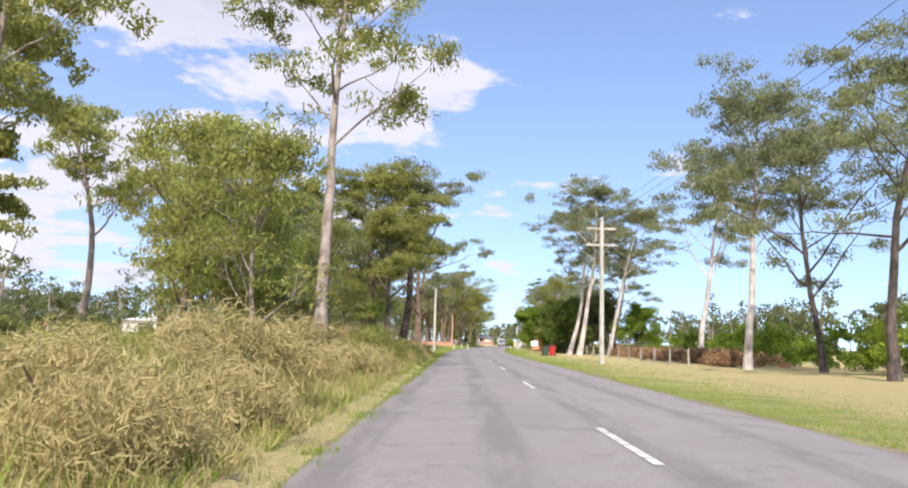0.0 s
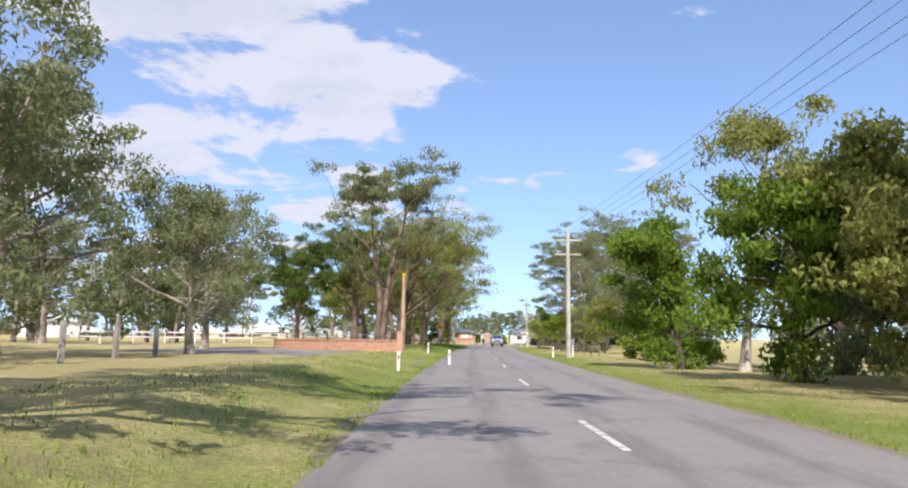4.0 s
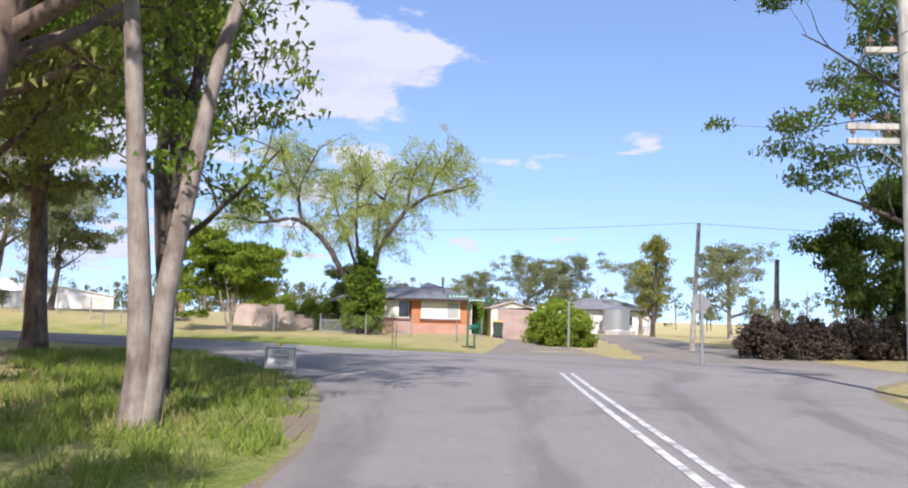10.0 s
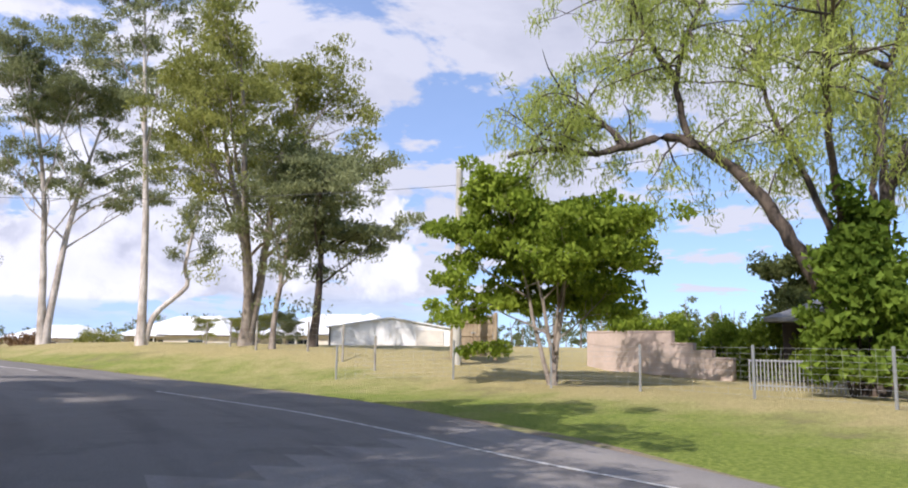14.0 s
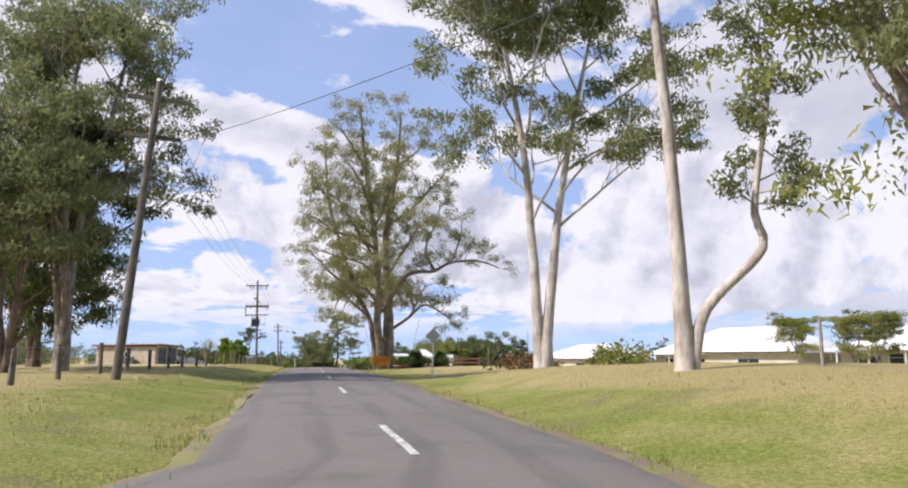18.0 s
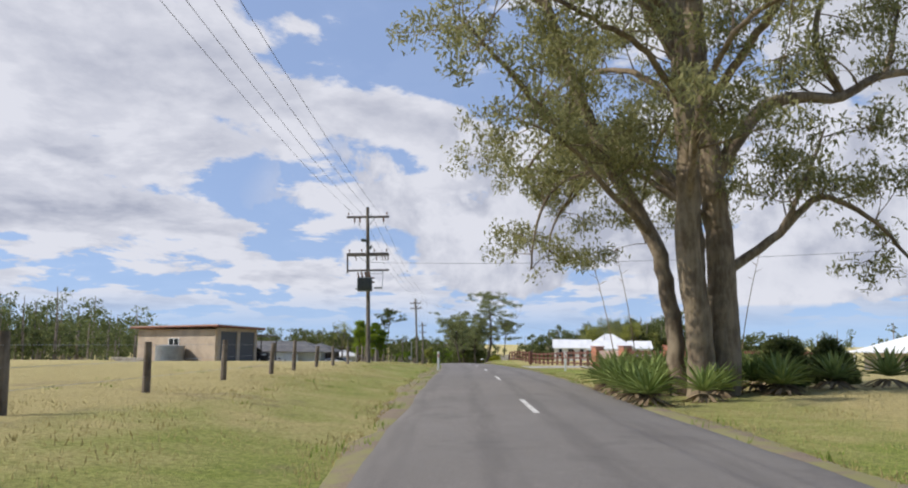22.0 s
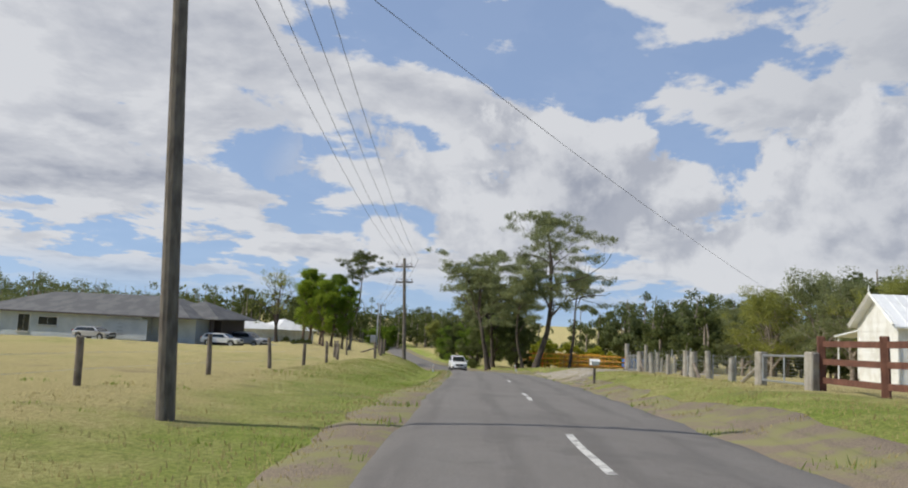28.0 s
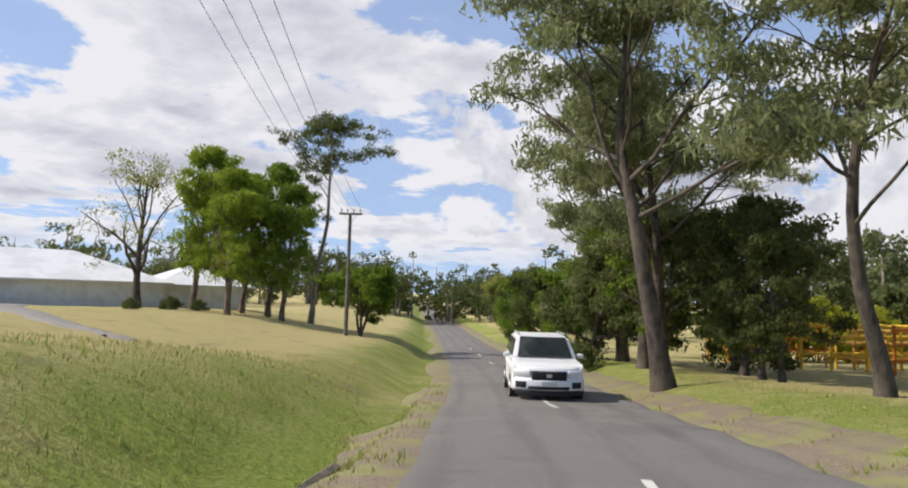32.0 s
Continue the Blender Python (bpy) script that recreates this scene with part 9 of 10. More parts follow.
def paddock_gate():
    """Two stout posts with braces and a wire mesh gate between them."""
    ax, ay, bx, by = -114.6, 248.0, -116.8, 249.1
    ob = thing("paddock_gate", "mesh paddock gate between stout braced timber posts", "gate")
    za, zb = gz(ax, ay), gz(bx, by)
    d = unit(np.array([bx - ax, by - ay]))
    for x, y, z, s in ((ax, ay, za, -1), (bx, by, zb, 1)):
        part("post", rods((x, y, z - 0.3), (x, y, z + 1.32), 0.16, 0.15, 12), POST_WOOD, ob)
        part("brace", rods((x, y, z + 0.8), (x + s * d[0] * 1.2, y + s * d[1] * 1.2, z - 0.05), 0.06, sides=7), POST_WOOD, ob)
    a, b = np.array([ax, ay, za]), np.array([bx, by, zb])
    p, q = a + (b - a) * 0.12, a + (b - a) * 0.92
    frame_ = part("gate_frame", rods(tuple(p + (0, 0, 1.38)), tuple(q + (0, 0, 1.42)), 0.02, sides=6), STEEL, ob)
    part("gate_frame", rods(tuple(p + (0, 0, 0.12)), tuple(q + (0, 0, 0.16)), 0.02, sides=6), STEEL, ob)
    for e in (p, q):
        part("gate_frame", rods(tuple(e + (0, 0, 0.1)), tuple(e + (0, 0, 1.42)), 0.02, sides=6), STEEL, ob)
    V, F = [], []
    for i in range(1, 13):
        e = p + (q - p) * i / 13
        tube(np.array([e + (0, 0, 0.14), e + (0, 0, 0.9)]), np.array([0.004, 0.004]), 3, V, F)
    for z in (0.3, 0.45, 0.6, 0.75, 0.9):
        tube(np.array([p + (0, 0, z), q + (0, 0, z)]), np.array([0.004, 0.004]), 3, V, F)
    part("wire_mesh", fast_mesh("wire_mesh", np.concatenate(V), np.concatenate(F), FENCEWIRE), FENCEWIRE, ob)


paddock_gate()


def beige_shed():
    z = 0.1
    c, l, r = np.array([-107.2, 236.1]), np.array([-114.3, 229.3]), np.array([-112.0, 238.7])
    ob = thing("beige_shed", "beige block shed with dark roller doors and a rust-edged roof", "shed", frame_at(0, 0, z, 0))
    dl, dr = l - c, r - c
    far = c + dl + dr

    def side(a, b, u0, u1, z0, z1, m, name, t=0.18, parent=None, proud=0.0):
        d = b - a
        n = np.array([d[1], -d[0]]) / np.linalg.norm(d)
        mid = a + d * (u0 + u1) / 2 + n * proud
        return part(name, boxed((np.linalg.norm(d) * (u1 - u0), t, z1 - z0), (mid[0], mid[1], (z0 + z1) / 2), Euler((0, 0, math.atan2(d[1], d[0]))).to_matrix()), m, parent or ob)

    side(l, c, 0, 1, -0.4, 2.6, BEIGE, "wall")
    for u0, u1 in ((0.0, 0.07), (0.47, 0.55), (0.93, 1.0)):
        side(c, r, u0, u1, -0.4, 2.45, BEIGE, "pier", 0.22)
    side(c, r, 0, 1, 2.45, 2.72, BEIGE, "lintel")
    for u0, u1 in ((0.07, 0.47), (0.55, 0.93)):
        door = side(c, r, u0, u1, -0.1, 2.45, ROLLER, "roller_door", 0.06)
        for k in range(12):
            side(c, r, u0 + 0.005, u1 - 0.005, -0.08 + 0.208 * k, 0.1 + 0.208 * k, ROLLER, "slat", 0.02, door, 0.04)
    side(r, far, 0, 1, -0.4, 2.5, BEIGE, "wall")
    side(far, l, 0, 1, -0.4, 2.5, BEIGE, "wall")
    win = side(l, c, 0.42, 0.56, 1.0, 1.95, WHITE, "window", 0.05, None, 0.1)
    side(l, c, 0.43, 0.485, 1.05, 1.9, GLASS, "pane", 0.02, win, 0.13)
    side(l, c, 0.495, 0.55, 1.05, 1.9, GLASS, "pane", 0.02, win, 0.13)
    e = 0.6
    ul, ur = dl / np.linalg.norm(dl), dr / np.linalg.norm(dr)
    q = [c - ul * e - ur * e, c + dr + ur * e - ul * e, far + ul * e + ur * e, c + dl + ul * e - ur * e]
    roof = part("roof", slab(((*q[0], 2.86), (*q[1], 2.74), (*q[2], 2.70), (*q[3], 2.78)), 0.10), PINKISH, ob)
    for i in range(4):
        a, b = q[i], q[(i + 1) % 4]
        zz = (2.86, 2.74, 2.70, 2.78)
        part("fascia", rods((*a, zz[i] - 0.02), (*b, zz[(i + 1) % 4] - 0.02), 0.07, sides=4), FASCIA_RUST, roof)
    bm = rods((-108.9, 232.6, z - 0.2), (-108.9, 232.6, z + 1.35), 1.05, sides=28)
    tk = thing("water_tank", "round grey corrugated steel water tank beside the shed", "tank", frame_at(0, 0, 0, 0))
    tank = part("shell", bm, TANK, tk)
    for k in range(8):
        part("corrugation", rods((-108.9, 232.6, z + 0.05 + 0.17 * k), (-108.9, 232.6, z + 0.11 + 0.17 * k), 1.075, sides=28), TANK, tank)
    part("lid", rods((-108.9, 232.6, z + 1.35), (-108.9, 232.6, z + 1.42), 1.09, 0.3, 28), TANK, tk)
    co = thing("carport", "lean-to carport with a dark flat roof beside the shed", "carport", frame_at(0, 0, 0, 0))
    part("roof", slab(((-112.6, 239.2, z + 2.2), (-117.8, 240.4, z + 2.15), (-119.8, 237.0, z + 2.15), (-114.6, 235.4, z + 2.2)), 0.09), ROOF_DARK, co)
    for px, py in ((-112.9, 239.1), (-117.6, 240.2), (-119.4, 237.1)):
        part("post", rods((px, py, z - 0.4), (px, py, z + 2.15), 0.05, sides=7), FASCIA, co)
    wagon(-115.6, 238.0, 60, DARK_TRIM, "dark car parked under the carport", name="parked_car", scale=0.85, z=z - 0.05)
    tb = thing("timber_stack", "low stack of grey timber beams on the grass", "timber", frame_at(-111.9, 229.3, z, 45))
    for i, (dx, dz) in enumerate(((0, 0.1), (0.22, 0.1), (0.44, 0.1), (0.1, 0.3), (0.32, 0.3))):
        part("beam", boxed((4.6 - 0.2 * i, 0.18, 0.16), (-0.2 * i, dx, dz), Euler((0, 0, 0.03 * (i - 2))).to_matrix(), 0.01), POST_GREY, tb)


beige_shed()
house("red_roof_house", "far house with a red hipped roof beyond the paddock", -118.5, 199.5, gz(-110, 205), 35, ((0, 11, 0, 7),), CREAM, ROOF_RED, 1.9, windows=((2.5, 1.4, 1.5, 1.1, 0), (7.5, 1.4, 1.8, 1.1, 0)))

# ---- right of the second road ----
db = thing("diamond_sign", "grey metal back of a diamond road sign on a post", "road sign", frame_at(-38.8, 245.6, gz(-38.8, 245.6), 76))
part("post", rods((0, 0, -0.3), (0, 0, 2.15), 0.03, sides=8), STEEL, db)
face = part("sign_back", boxed((0.47, 0.014, 0.47), (0, -0.045, 1.82), Euler((0, radians(45), 0)).to_matrix(), 0.004), SIGN_BACK, db)
for zz in (1.68, 1.96):
    part("clamp", boxed((0.3, 0.03, 0.05), (0, 0.0, zz)), STEEL, face)
cb = thing("caution_board", "orange-brown back of a caution board on thin legs", "road sign", frame_at(-48.7, 246.4, gz(-48.7, 246.4), 84))
part("board", boxed((1.0, 0.03, 0.55), (0, 0, 0.72), Euler((0, radians(4), 0)).to_matrix(), 0.005), ORANGE, cb)
for s in (-0.42, 0.42):
    part("leg", rods((s, -0.02, 0.5), (s * 1.05, -0.05, -0.1), 0.014, sides=6), STEEL, cb)
    part("leg", rods((s, 0.02, 0.6), (s * 1.02, 0.35, -0.1), 0.014, sides=6), STEEL, cb)


AGAVE = leaf_mat("agave_leaves", (0.15, 0.21, 0.055), (0.38, 0.45, 0.16), 0.25, 0.45)
AGAVE_DRY = leaf_mat("dry_agave_leaves", (0.22, 0.16, 0.10), (0.42, 0.33, 0.22), 0.25)
STALK = bark_mat("flower_stalk", (0.17, 0.12, 0.075), (0.32, 0.24, 0.15), 2.0)


def agave_meshes(seed, n=64, length=0.95):
    rng = np.random.default_rng(seed)
    out = []
    for dry in (False, True):
        V, F = [], []
        m = n if not dry else n // 3
        for i in range(m):
            az = i * 2.399 + rng.uniform(-0.2, 0.2)
            el = radians(78) * (1 - (i / m) ** 0.8) + radians(8) if not dry else radians(rng.uniform(-25, 3))
            L = length * rng.uniform(0.8, 1.12) * (0.8 if dry else 1.0)
            w = 0.052 * rng.uniform(0.8, 1.2)
            pts = []
            z, rr = 0.32 if not dry else 0.22, 0.07
            e = el
            for k in range(5):
                pts.append((rr * math.cos(az), rr * math.sin(az), max(z, 0.01)))
                rr += L / 4 * math.cos(e)
                z += L / 4 * math.sin(e)
                e -= 0.10 if not dry else 0.2
            side = np.array([-math.sin(az), math.cos(az), 0])
            base = len(V)
            for k, p in enumerate(pts):
                ww = w * (0.7, 1.0, 0.9, 0.6, 0.06)[k]
                p = np.array(p)
                V += [p - side * ww + (0, 0, 0.012), p - (0, 0, 0.012), p + side * ww + (0, 0, 0.012)]
            for k in range(4):
                a = base + 3 * k
                F += [(a, a + 1, a + 4, a + 3), (a + 1, a + 2, a + 5, a + 4)]
        out.append((np.array(V), np.array(F)))
    return out


(agv, agf), (adv, adf) = agave_meshes(3)
agave_me, agave_dry_me = fast_mesh("leaves", agv, agf, AGAVE), fast_mesh("dry_leaves", adv, adf, AGAVE_DRY)
rb = np.random.default_rng(21)
spots = [(-70.0, 251.3, 1.05), (-70.9, 252.4, 1.0), (-71.6, 253.6, 1.1), (-68.9, 250.6, 0.95), (-67.6, 250.2, 0.9), (-66.3, 249.8, 0.9), (-65.0, 249.5, 0.85), (-63.8, 249.2, 0.8), (-69.3, 252.0, 1.0), (-72.2, 254.9, 1.15), (-70.5, 254.4, 1.0), (-68.0, 252.9, 0.9), (-66.9, 253.8, 0.9), (-64.6, 251.0, 0.8), (-71.2, 256.2, 1.0), (-68.6, 255.4, 1.0), (-66.9, 251.0, 0.85), (-66.6, 252.6, 0.9), (-66.4, 254.2, 0.95), (-66.3, 255.8, 0.9), (-66.2, 257.4, 0.95), (-65.6, 252.0, 0.75), (-65.4, 253.6, 0.8)]
for x, y, s in spots:
    ag = thing("agave", "spiky green agave with dry brown lower leaves", "agave", pose(x, y, gz(x, y), 0, 0, rb.uniform(0, 360)) @ Matrix.Scale(0.98 * s, 4), "agaves in the garden bed")
    part("leaves", agave_me, AGAVE, ag)
    part("dry_leaves", agave_dry_me, AGAVE_DRY, ag)
for x, y, lx, ly, h in ((-70.0, 251.3, -0.35, -0.3, 4.6), (-70.9, 252.4, 0.2, -0.5, 5.2), (-72.2, 254.9, -0.5, 0.2, 4.8), (-71.2, 256.2, 0.3, 0.4, 5.4)):
    z = gz(x, y)
    fs = thing("agave_flower_stalk", "tall thin dry agave flower stalk", "flower stalk", frame_at(x, y, z, 0) @ Matrix.Scale(0.78, 4), "agave flower stalks")
    pts = np.array([(lx * u ** 1.5 * 2, ly * u ** 1.5 * 2, 0.2 + h * u) for u in np.linspace(0, 1, 8)])
    V, F = [], []
    tube(pts, 0.026 * (1 - 0.6 * np.linspace(0, 1, 8)), 7, V, F)
    part("stem", fast_mesh("stem", np.concatenate(V), np.concatenate(F), STALK, True), STALK, fs)
    for k in range(5):
        q = pts[-1] - (pts[-1] - pts[-3]) * k / 5
        a = 2.4 * k
        part("side_branch", rods(tuple(q), tuple(q + (0.28 * math.cos(a), 0.28 * math.sin(a), 0.15)), 0.012, 0.006, 5), STALK, fs)
for i, (x, y, s) in enumerate(((-67.8, 255.4, 0.5), (-69.6, 258.4, 0.5))):
    bush("bed_dark", x, y, "dark broad-leaved bush in the garden bed", LEAF_DARK, name="dark_bush", turn=i * 80, size=s, group="garden bed bushes", w=2.8, d=2.6, h=2.9, clumps=60, count=70, leaf=(0.24, 0.14), clump=0.6)
bush("fallen_scrub", -39.5, 250.6, "tangle of fallen branches and dry leaves under the gum", LEAF_DRY, name="fallen_branches", w=5.0, d=2.4, h=0.8, clumps=46, count=30, stems=9)
bush("fallen_scrub_b", -35.0, 252.6, "low tangle of fallen branches under the gum", LEAF_OLIVE, name="fallen_branches", w=4.4, d=2.4, h=0.9, clumps=40, count=34, stems=8)


def brick_pillar(x, y, h, deg, group="gate pillars", label="square red brick gate pillar with a brick cap"):
    z = gz(x, y)
    ob = thing("brick_pillar", label, "pillar", frame_at(x, y, z, deg), group)
    part("shaft", boxed((0.62, 0.62, h + 0.3), (0, 0, h / 2 - 0.15), None, 0.008), mortar_pale, ob)
    n = int(h / 0.086)
    for c in range(n):
        for k in range(4):
            for j in range(3):
                o = (-0.24 + 0.24 * j + (0.06 if c % 2 else -0.06)) * 0.86
                m = Matrix.Rotation(k * math.pi / 2, 4, "Z") @ Matrix.Translation((o, -0.30, 0.043 + 0.086 * c))
                b = new("brick", pillar_brick)
                b.parent = ob
                b.matrix_basis = m
    part("cap", boxed((0.76, 0.76, 0.09), (0, 0, h + 0.045), None, 0.012), BRICK_RED, ob)
    return ob


mortar_pale = mat("pale_mortar", (0.42, 0.30, 0.24), 0.95, vary=0.12, scale=5, fine=50, bump=0.2)
red_clay = mat("red_clay_brick", (0.44, 0.17, 0.10), 0.9, vary=0.15, scale=5, fine=60, second=(0.50, 0.24, 0.15), bump=0.3, random=0.25)
pillar_brick = bpy.data.meshes.new("brick")
bm = boxed((0.195, 0.05, 0.074), (0, 0, 0))
bm.to_mesh(pillar_brick)
bm.free()
pillar_brick.materials.append(red_clay)
P1, P2, P3 = (-100.6, 263.6), (-97.0, 264.1), (-92.6, 265.2)
for px, py in (P1, P2, P3):
    brick_pillar(px, py, 1.45, 8)
z = gz(-99, 264)
gw = thing("slatted_entry_wall", "pale pinkish ribbed entry wall between brick pillars", "wall")
d = np.array(P2) - np.array(P1)
turn = Euler((0, 0, math.atan2(d[1], d[0]))).to_matrix()
c = (np.array(P1) + np.array(P2)) / 2
wl_ = part("panel", boxed((np.linalg.norm(d) - 0.66, 0.1, 1.2), (c[0], c[1], z + 0.62), turn), PINK_DOOR, gw)
for k in range(13):
    part("slat", boxed((np.linalg.norm(d) - 0.68, 0.03, 0.075), (c[0] + 0.01, c[1] - 0.06, z + 0.09 + 0.09 * k), turn), PINK_DOOR, wl_)
tg = thing("board_gate", "dark brown timber board gate beside brick pillars", "gate")
d = np.array(P3) - np.array(P2)
turn = Euler((0, 0, math.atan2(d[1], d[0]))).to_matrix()
c = (np.array(P2) + np.array(P3)) / 2
for k in range(4):
    part("board", boxed((np.linalg.norm(d) - 0.7, 0.05, 0.26), (c[0], c[1], z + 0.2 + 0.31 * k), turn, 0.006), RAIL_BROWN, tg)
for u in (0.09, 0.5, 0.91):
    q = np.array(P2) + d * u
    part("stile", boxed((0.12, 0.08, 1.3), (q[0], q[1] - 0.06, z + 0.64), turn, 0.008), RAIL_BROWN, tg)
rail_fence("stained_rail_fence", "dark brown stained three-rail timber fence along the verge", [(-102.2 - 2.45 * i, 264.1 + 0.379 * i) for i in range(21)], 1.25, (0.2, 0.55, 0.88), RAIL_BROWN, RAIL_BROWN, 0.17, thick=(0.05, 0.14))
rail_fence("stained_rail_fence", "dark brown stained three-rail fence beyond the gate", [(-91.5, 265.6), (-88.9, 266.4), (-86.3, 267.4), (-83.7, 268.6)], 1.25, (0.2, 0.55, 0.88), RAIL_BROWN, RAIL_BROWN, 0.17, thick=(0.05, 0.14))
lone = thing("stained_post", "single dark stained square post on the grass", "post", frame_at(-118.5, 264.2, gz(-118.5, 264.2), 10))
part("shaft", boxed((0.2, 0.2, 1.6), (0, 0, 0.5), None, 0.012), RAIL_BROWN, lone)
L, R = glide([(-96.5, 257.2, 0), (-98.0, 260.0, 0), (-99.8, 263.4, 0)], 0.8)[:, :2], glide([(-104.5, 259.0, 0), (-106.5, 262.0, 0), (-110, 266.0, 0)], 0.8)[:, :2]
tagged(new("concrete_drive", ribbon("concrete_drive", even(R, 14), even(L, 14), 9, 0.029, CONCRETE)), "pale concrete driveway apron to the brick gate", "driveway", kind="structure")
L, R = glide([(-163.5, 270.3, 0), (-167.6, 272.2, 0), (-170.2, 274.2, 0), (-171.2, 276.8, 0), (-172.8, 281.8, 0)], 1.0)[:, :2], glide([(-184.5, 274.1, 0), (-178.4, 274.4, 0), (-175.2, 275.6, 0), (-174.4, 278.0, 0), (-176.0, 282.8, 0)], 1.0)[:, :2]
tagged(new("gravel_entrance", ribbon("gravel_entrance", even(R, 18), even(L, 18), 6, 0.03, SANDY, 0.2, 3)), "pale gravel entrance beside the road", "driveway", kind="structure")
gp = [(-151.25, 271.45), (-154.5, 272.24)]
pg = thing("mesh_gate", "tubular steel mesh gate between pale timber posts", "gate")
for x, y in gp:
    part("post", boxed((0.26, 0.26, 1.2), (x, y, gz(x, y) + 0.3), Euler((0, 0, 0.2)).to_matrix(), 0.03), POST_GREY, pg)
a, b = np.array([*gp[0], gz(*gp[0])]), np.array([*gp[1], gz(*gp[1])])
for h in (0.12, 0.8):
    part("rail", rods(tuple(a + (0, 0, h)), tuple(b + (0, 0, h)), 0.025, sides=6), STEEL, pg)
for u in (0.05, 0.5, 0.95):
    e = a + (b - a) * u
    part("upright", rods(tuple(e + (0, 0, 0.12)), tuple(e + (0, 0, 0.8)), 0.022, sides=6), STEEL, pg)
V, F = [], []
for k in range(9):
    tube(np.array([a + (0, 0, 0.16 + 0.075 * k), b + (0, 0, 0.16 + 0.075 * k)]), np.array([0.004, 0.004]), 3, V, F)
part("wire_mesh", fast_mesh("wire_mesh", np.concatenate(V), np.concatenate(F), FENCEWIRE), FENCEWIRE, pg)
part("brace", rods((-154.6, 272.26, gz(-154.6, 272.26) + 0.5), (-156.0, 272.6, gz(-156.0, 272.6)), 0.06, sides=7), POST_GREY, pg)


def entry_gate(p, q, label, high, brace=1.3):
    """A steel gate with a wire infill between two stout posts that are propped on both sides."""
    ob = thing("mesh_gate", label, "gate")
    A, B = np.array([*p, gz(*p)]), np.array([*q, gz(*q)])
    d = unit(B - A)
    for e, w in ((A, -1), (B, 1)):
        part("post", rods(tuple(e + (0, 0, -0.3)), tuple(e + (0, 0, high + 0.12)), 0.15, 0.135, 10), POST_GREY, ob)
        foot = e + w * brace * d
        part("brace", rods(tuple(e + w * 0.1 * d + (0, 0, high * 0.62)), (foot[0], foot[1], gz(foot[0], foot[1]) - 0.03), 0.06, sides=7), POST_WOOD, ob)
    a, b = A + 0.22 * d, B - 0.22 * d
    for h in (0.1, high - 0.08):
        part("rail", rods(tuple(a + (0, 0, h)), tuple(b + (0, 0, h)), 0.024, sides=6), STEEL, ob)
    n = max(2, int(np.linalg.norm(b - a) / 1.1) + 1)
    for u in np.linspace(0, 1, n):
        e = a + (b - a) * u
        part("upright", rods(tuple(e + (0, 0, 0.1)), tuple(e + (0, 0, high - 0.08)), 0.022, sides=6), STEEL, ob)
    V, F = [], []
    for h in np.linspace(0.2, high - 0.2, 8):
        tube(np.array([a + (0, 0, h), b + (0, 0, h)]), np.array([0.005, 0.005]), 3, V, F)
    for u in np.linspace(0.04, 0.96, int(np.linalg.norm(b - a) / 0.12)):
        e = a + (b - a) * u
        tube(np.array([e + (0, 0, 0.12), e + (0, 0, high - 0.1)]), np.array([0.004, 0.004]), 3, V, F)
    part("wire_mesh", fast_mesh("wire_mesh", np.concatenate(V), np.concatenate(F), FENCEWIRE), FENCEWIRE, ob)
    return ob


entry_gate((-161.23, 273.85), (-162.3, 274.15), "narrow steel walk-through gate between propped timber posts", 0.85, 1.0)
entry_gate((-171.05, 276.25), (-174.23, 277.0), "wide galvanised mesh field gate between timber posts", 0.92, 1.0)
far_posts = [(-154.7, 272.3), (-157.0, 272.85), (-159.3, 273.4), (-161.23, 273.85)]
gate_posts = [(-162.3, 274.15), (-165.2, 274.85), (-168.1, 275.5), (-171.05, 276.25)]
yard_posts = [(-174.23, 277.0), (-180.0, 280.8), (-186.0, 284.6), (-192.0, 288.4), (-197.8, 292.0), (-203.2, 294.2), (-208.6, 296.1), (-214.3, 298.1), (-219.9, 300.0), (-225.2, 301.5), (-230.4, 302.9), (-236.0, 304.6)]
post_line("timber_post_fence", "grey timber post fence with wire mesh beyond the gate", far_posts, 0.85, 0.2, POST_GREY, wires=4)
post_line("timber_post_fence", "grey timber posts and wire between two gates", gate_posts, 0.85, 0.2, POST_GREY, wires=4)
post_line("timber_post_fence", "grey timber posts and wire round the steel yard", yard_posts, 1.6, 0.24, POST_GREY, wires=4)
for fl_ in (gate_posts, yard_posts):
    mesh_fence("mesh_fence", "sagging wire netting on grey timber posts", [(x, y + 0.16) for x, y in fl_], 1.0, STEEL, FENCEWIRE, 0.02, 8, 0.25)
mesh_fence("mesh_fence", "sagging wire mesh on the timber post fence", [(x, y + 0.14) for x, y in far_posts], 0.75, STEEL, FENCEWIRE, 0.02, 8, 0.25)
mb = thing("mailbox", "white mailbox with a yellow tag on a timber stump", "letterbox", frame_at(-162.58, 270.48, gz(-162.58, 270.48) + 0.1, 85) @ Matrix.Scale(0.72, 4))
part("stump", boxed((0.12, 0.12, 1.15), (0, 0, 0.3), None, 0.01), POST_WOOD, mb)
part("box", boxed((0.46, 0.3, 0.24), (0, 0, 0.99), None, 0.03), WHITE, mb)
part("roof", gable_roof(-0.24, 0.24, -0.17, 0.17, 1.1, 0.1, 0.03, True, 0.02), WHITE, mb)
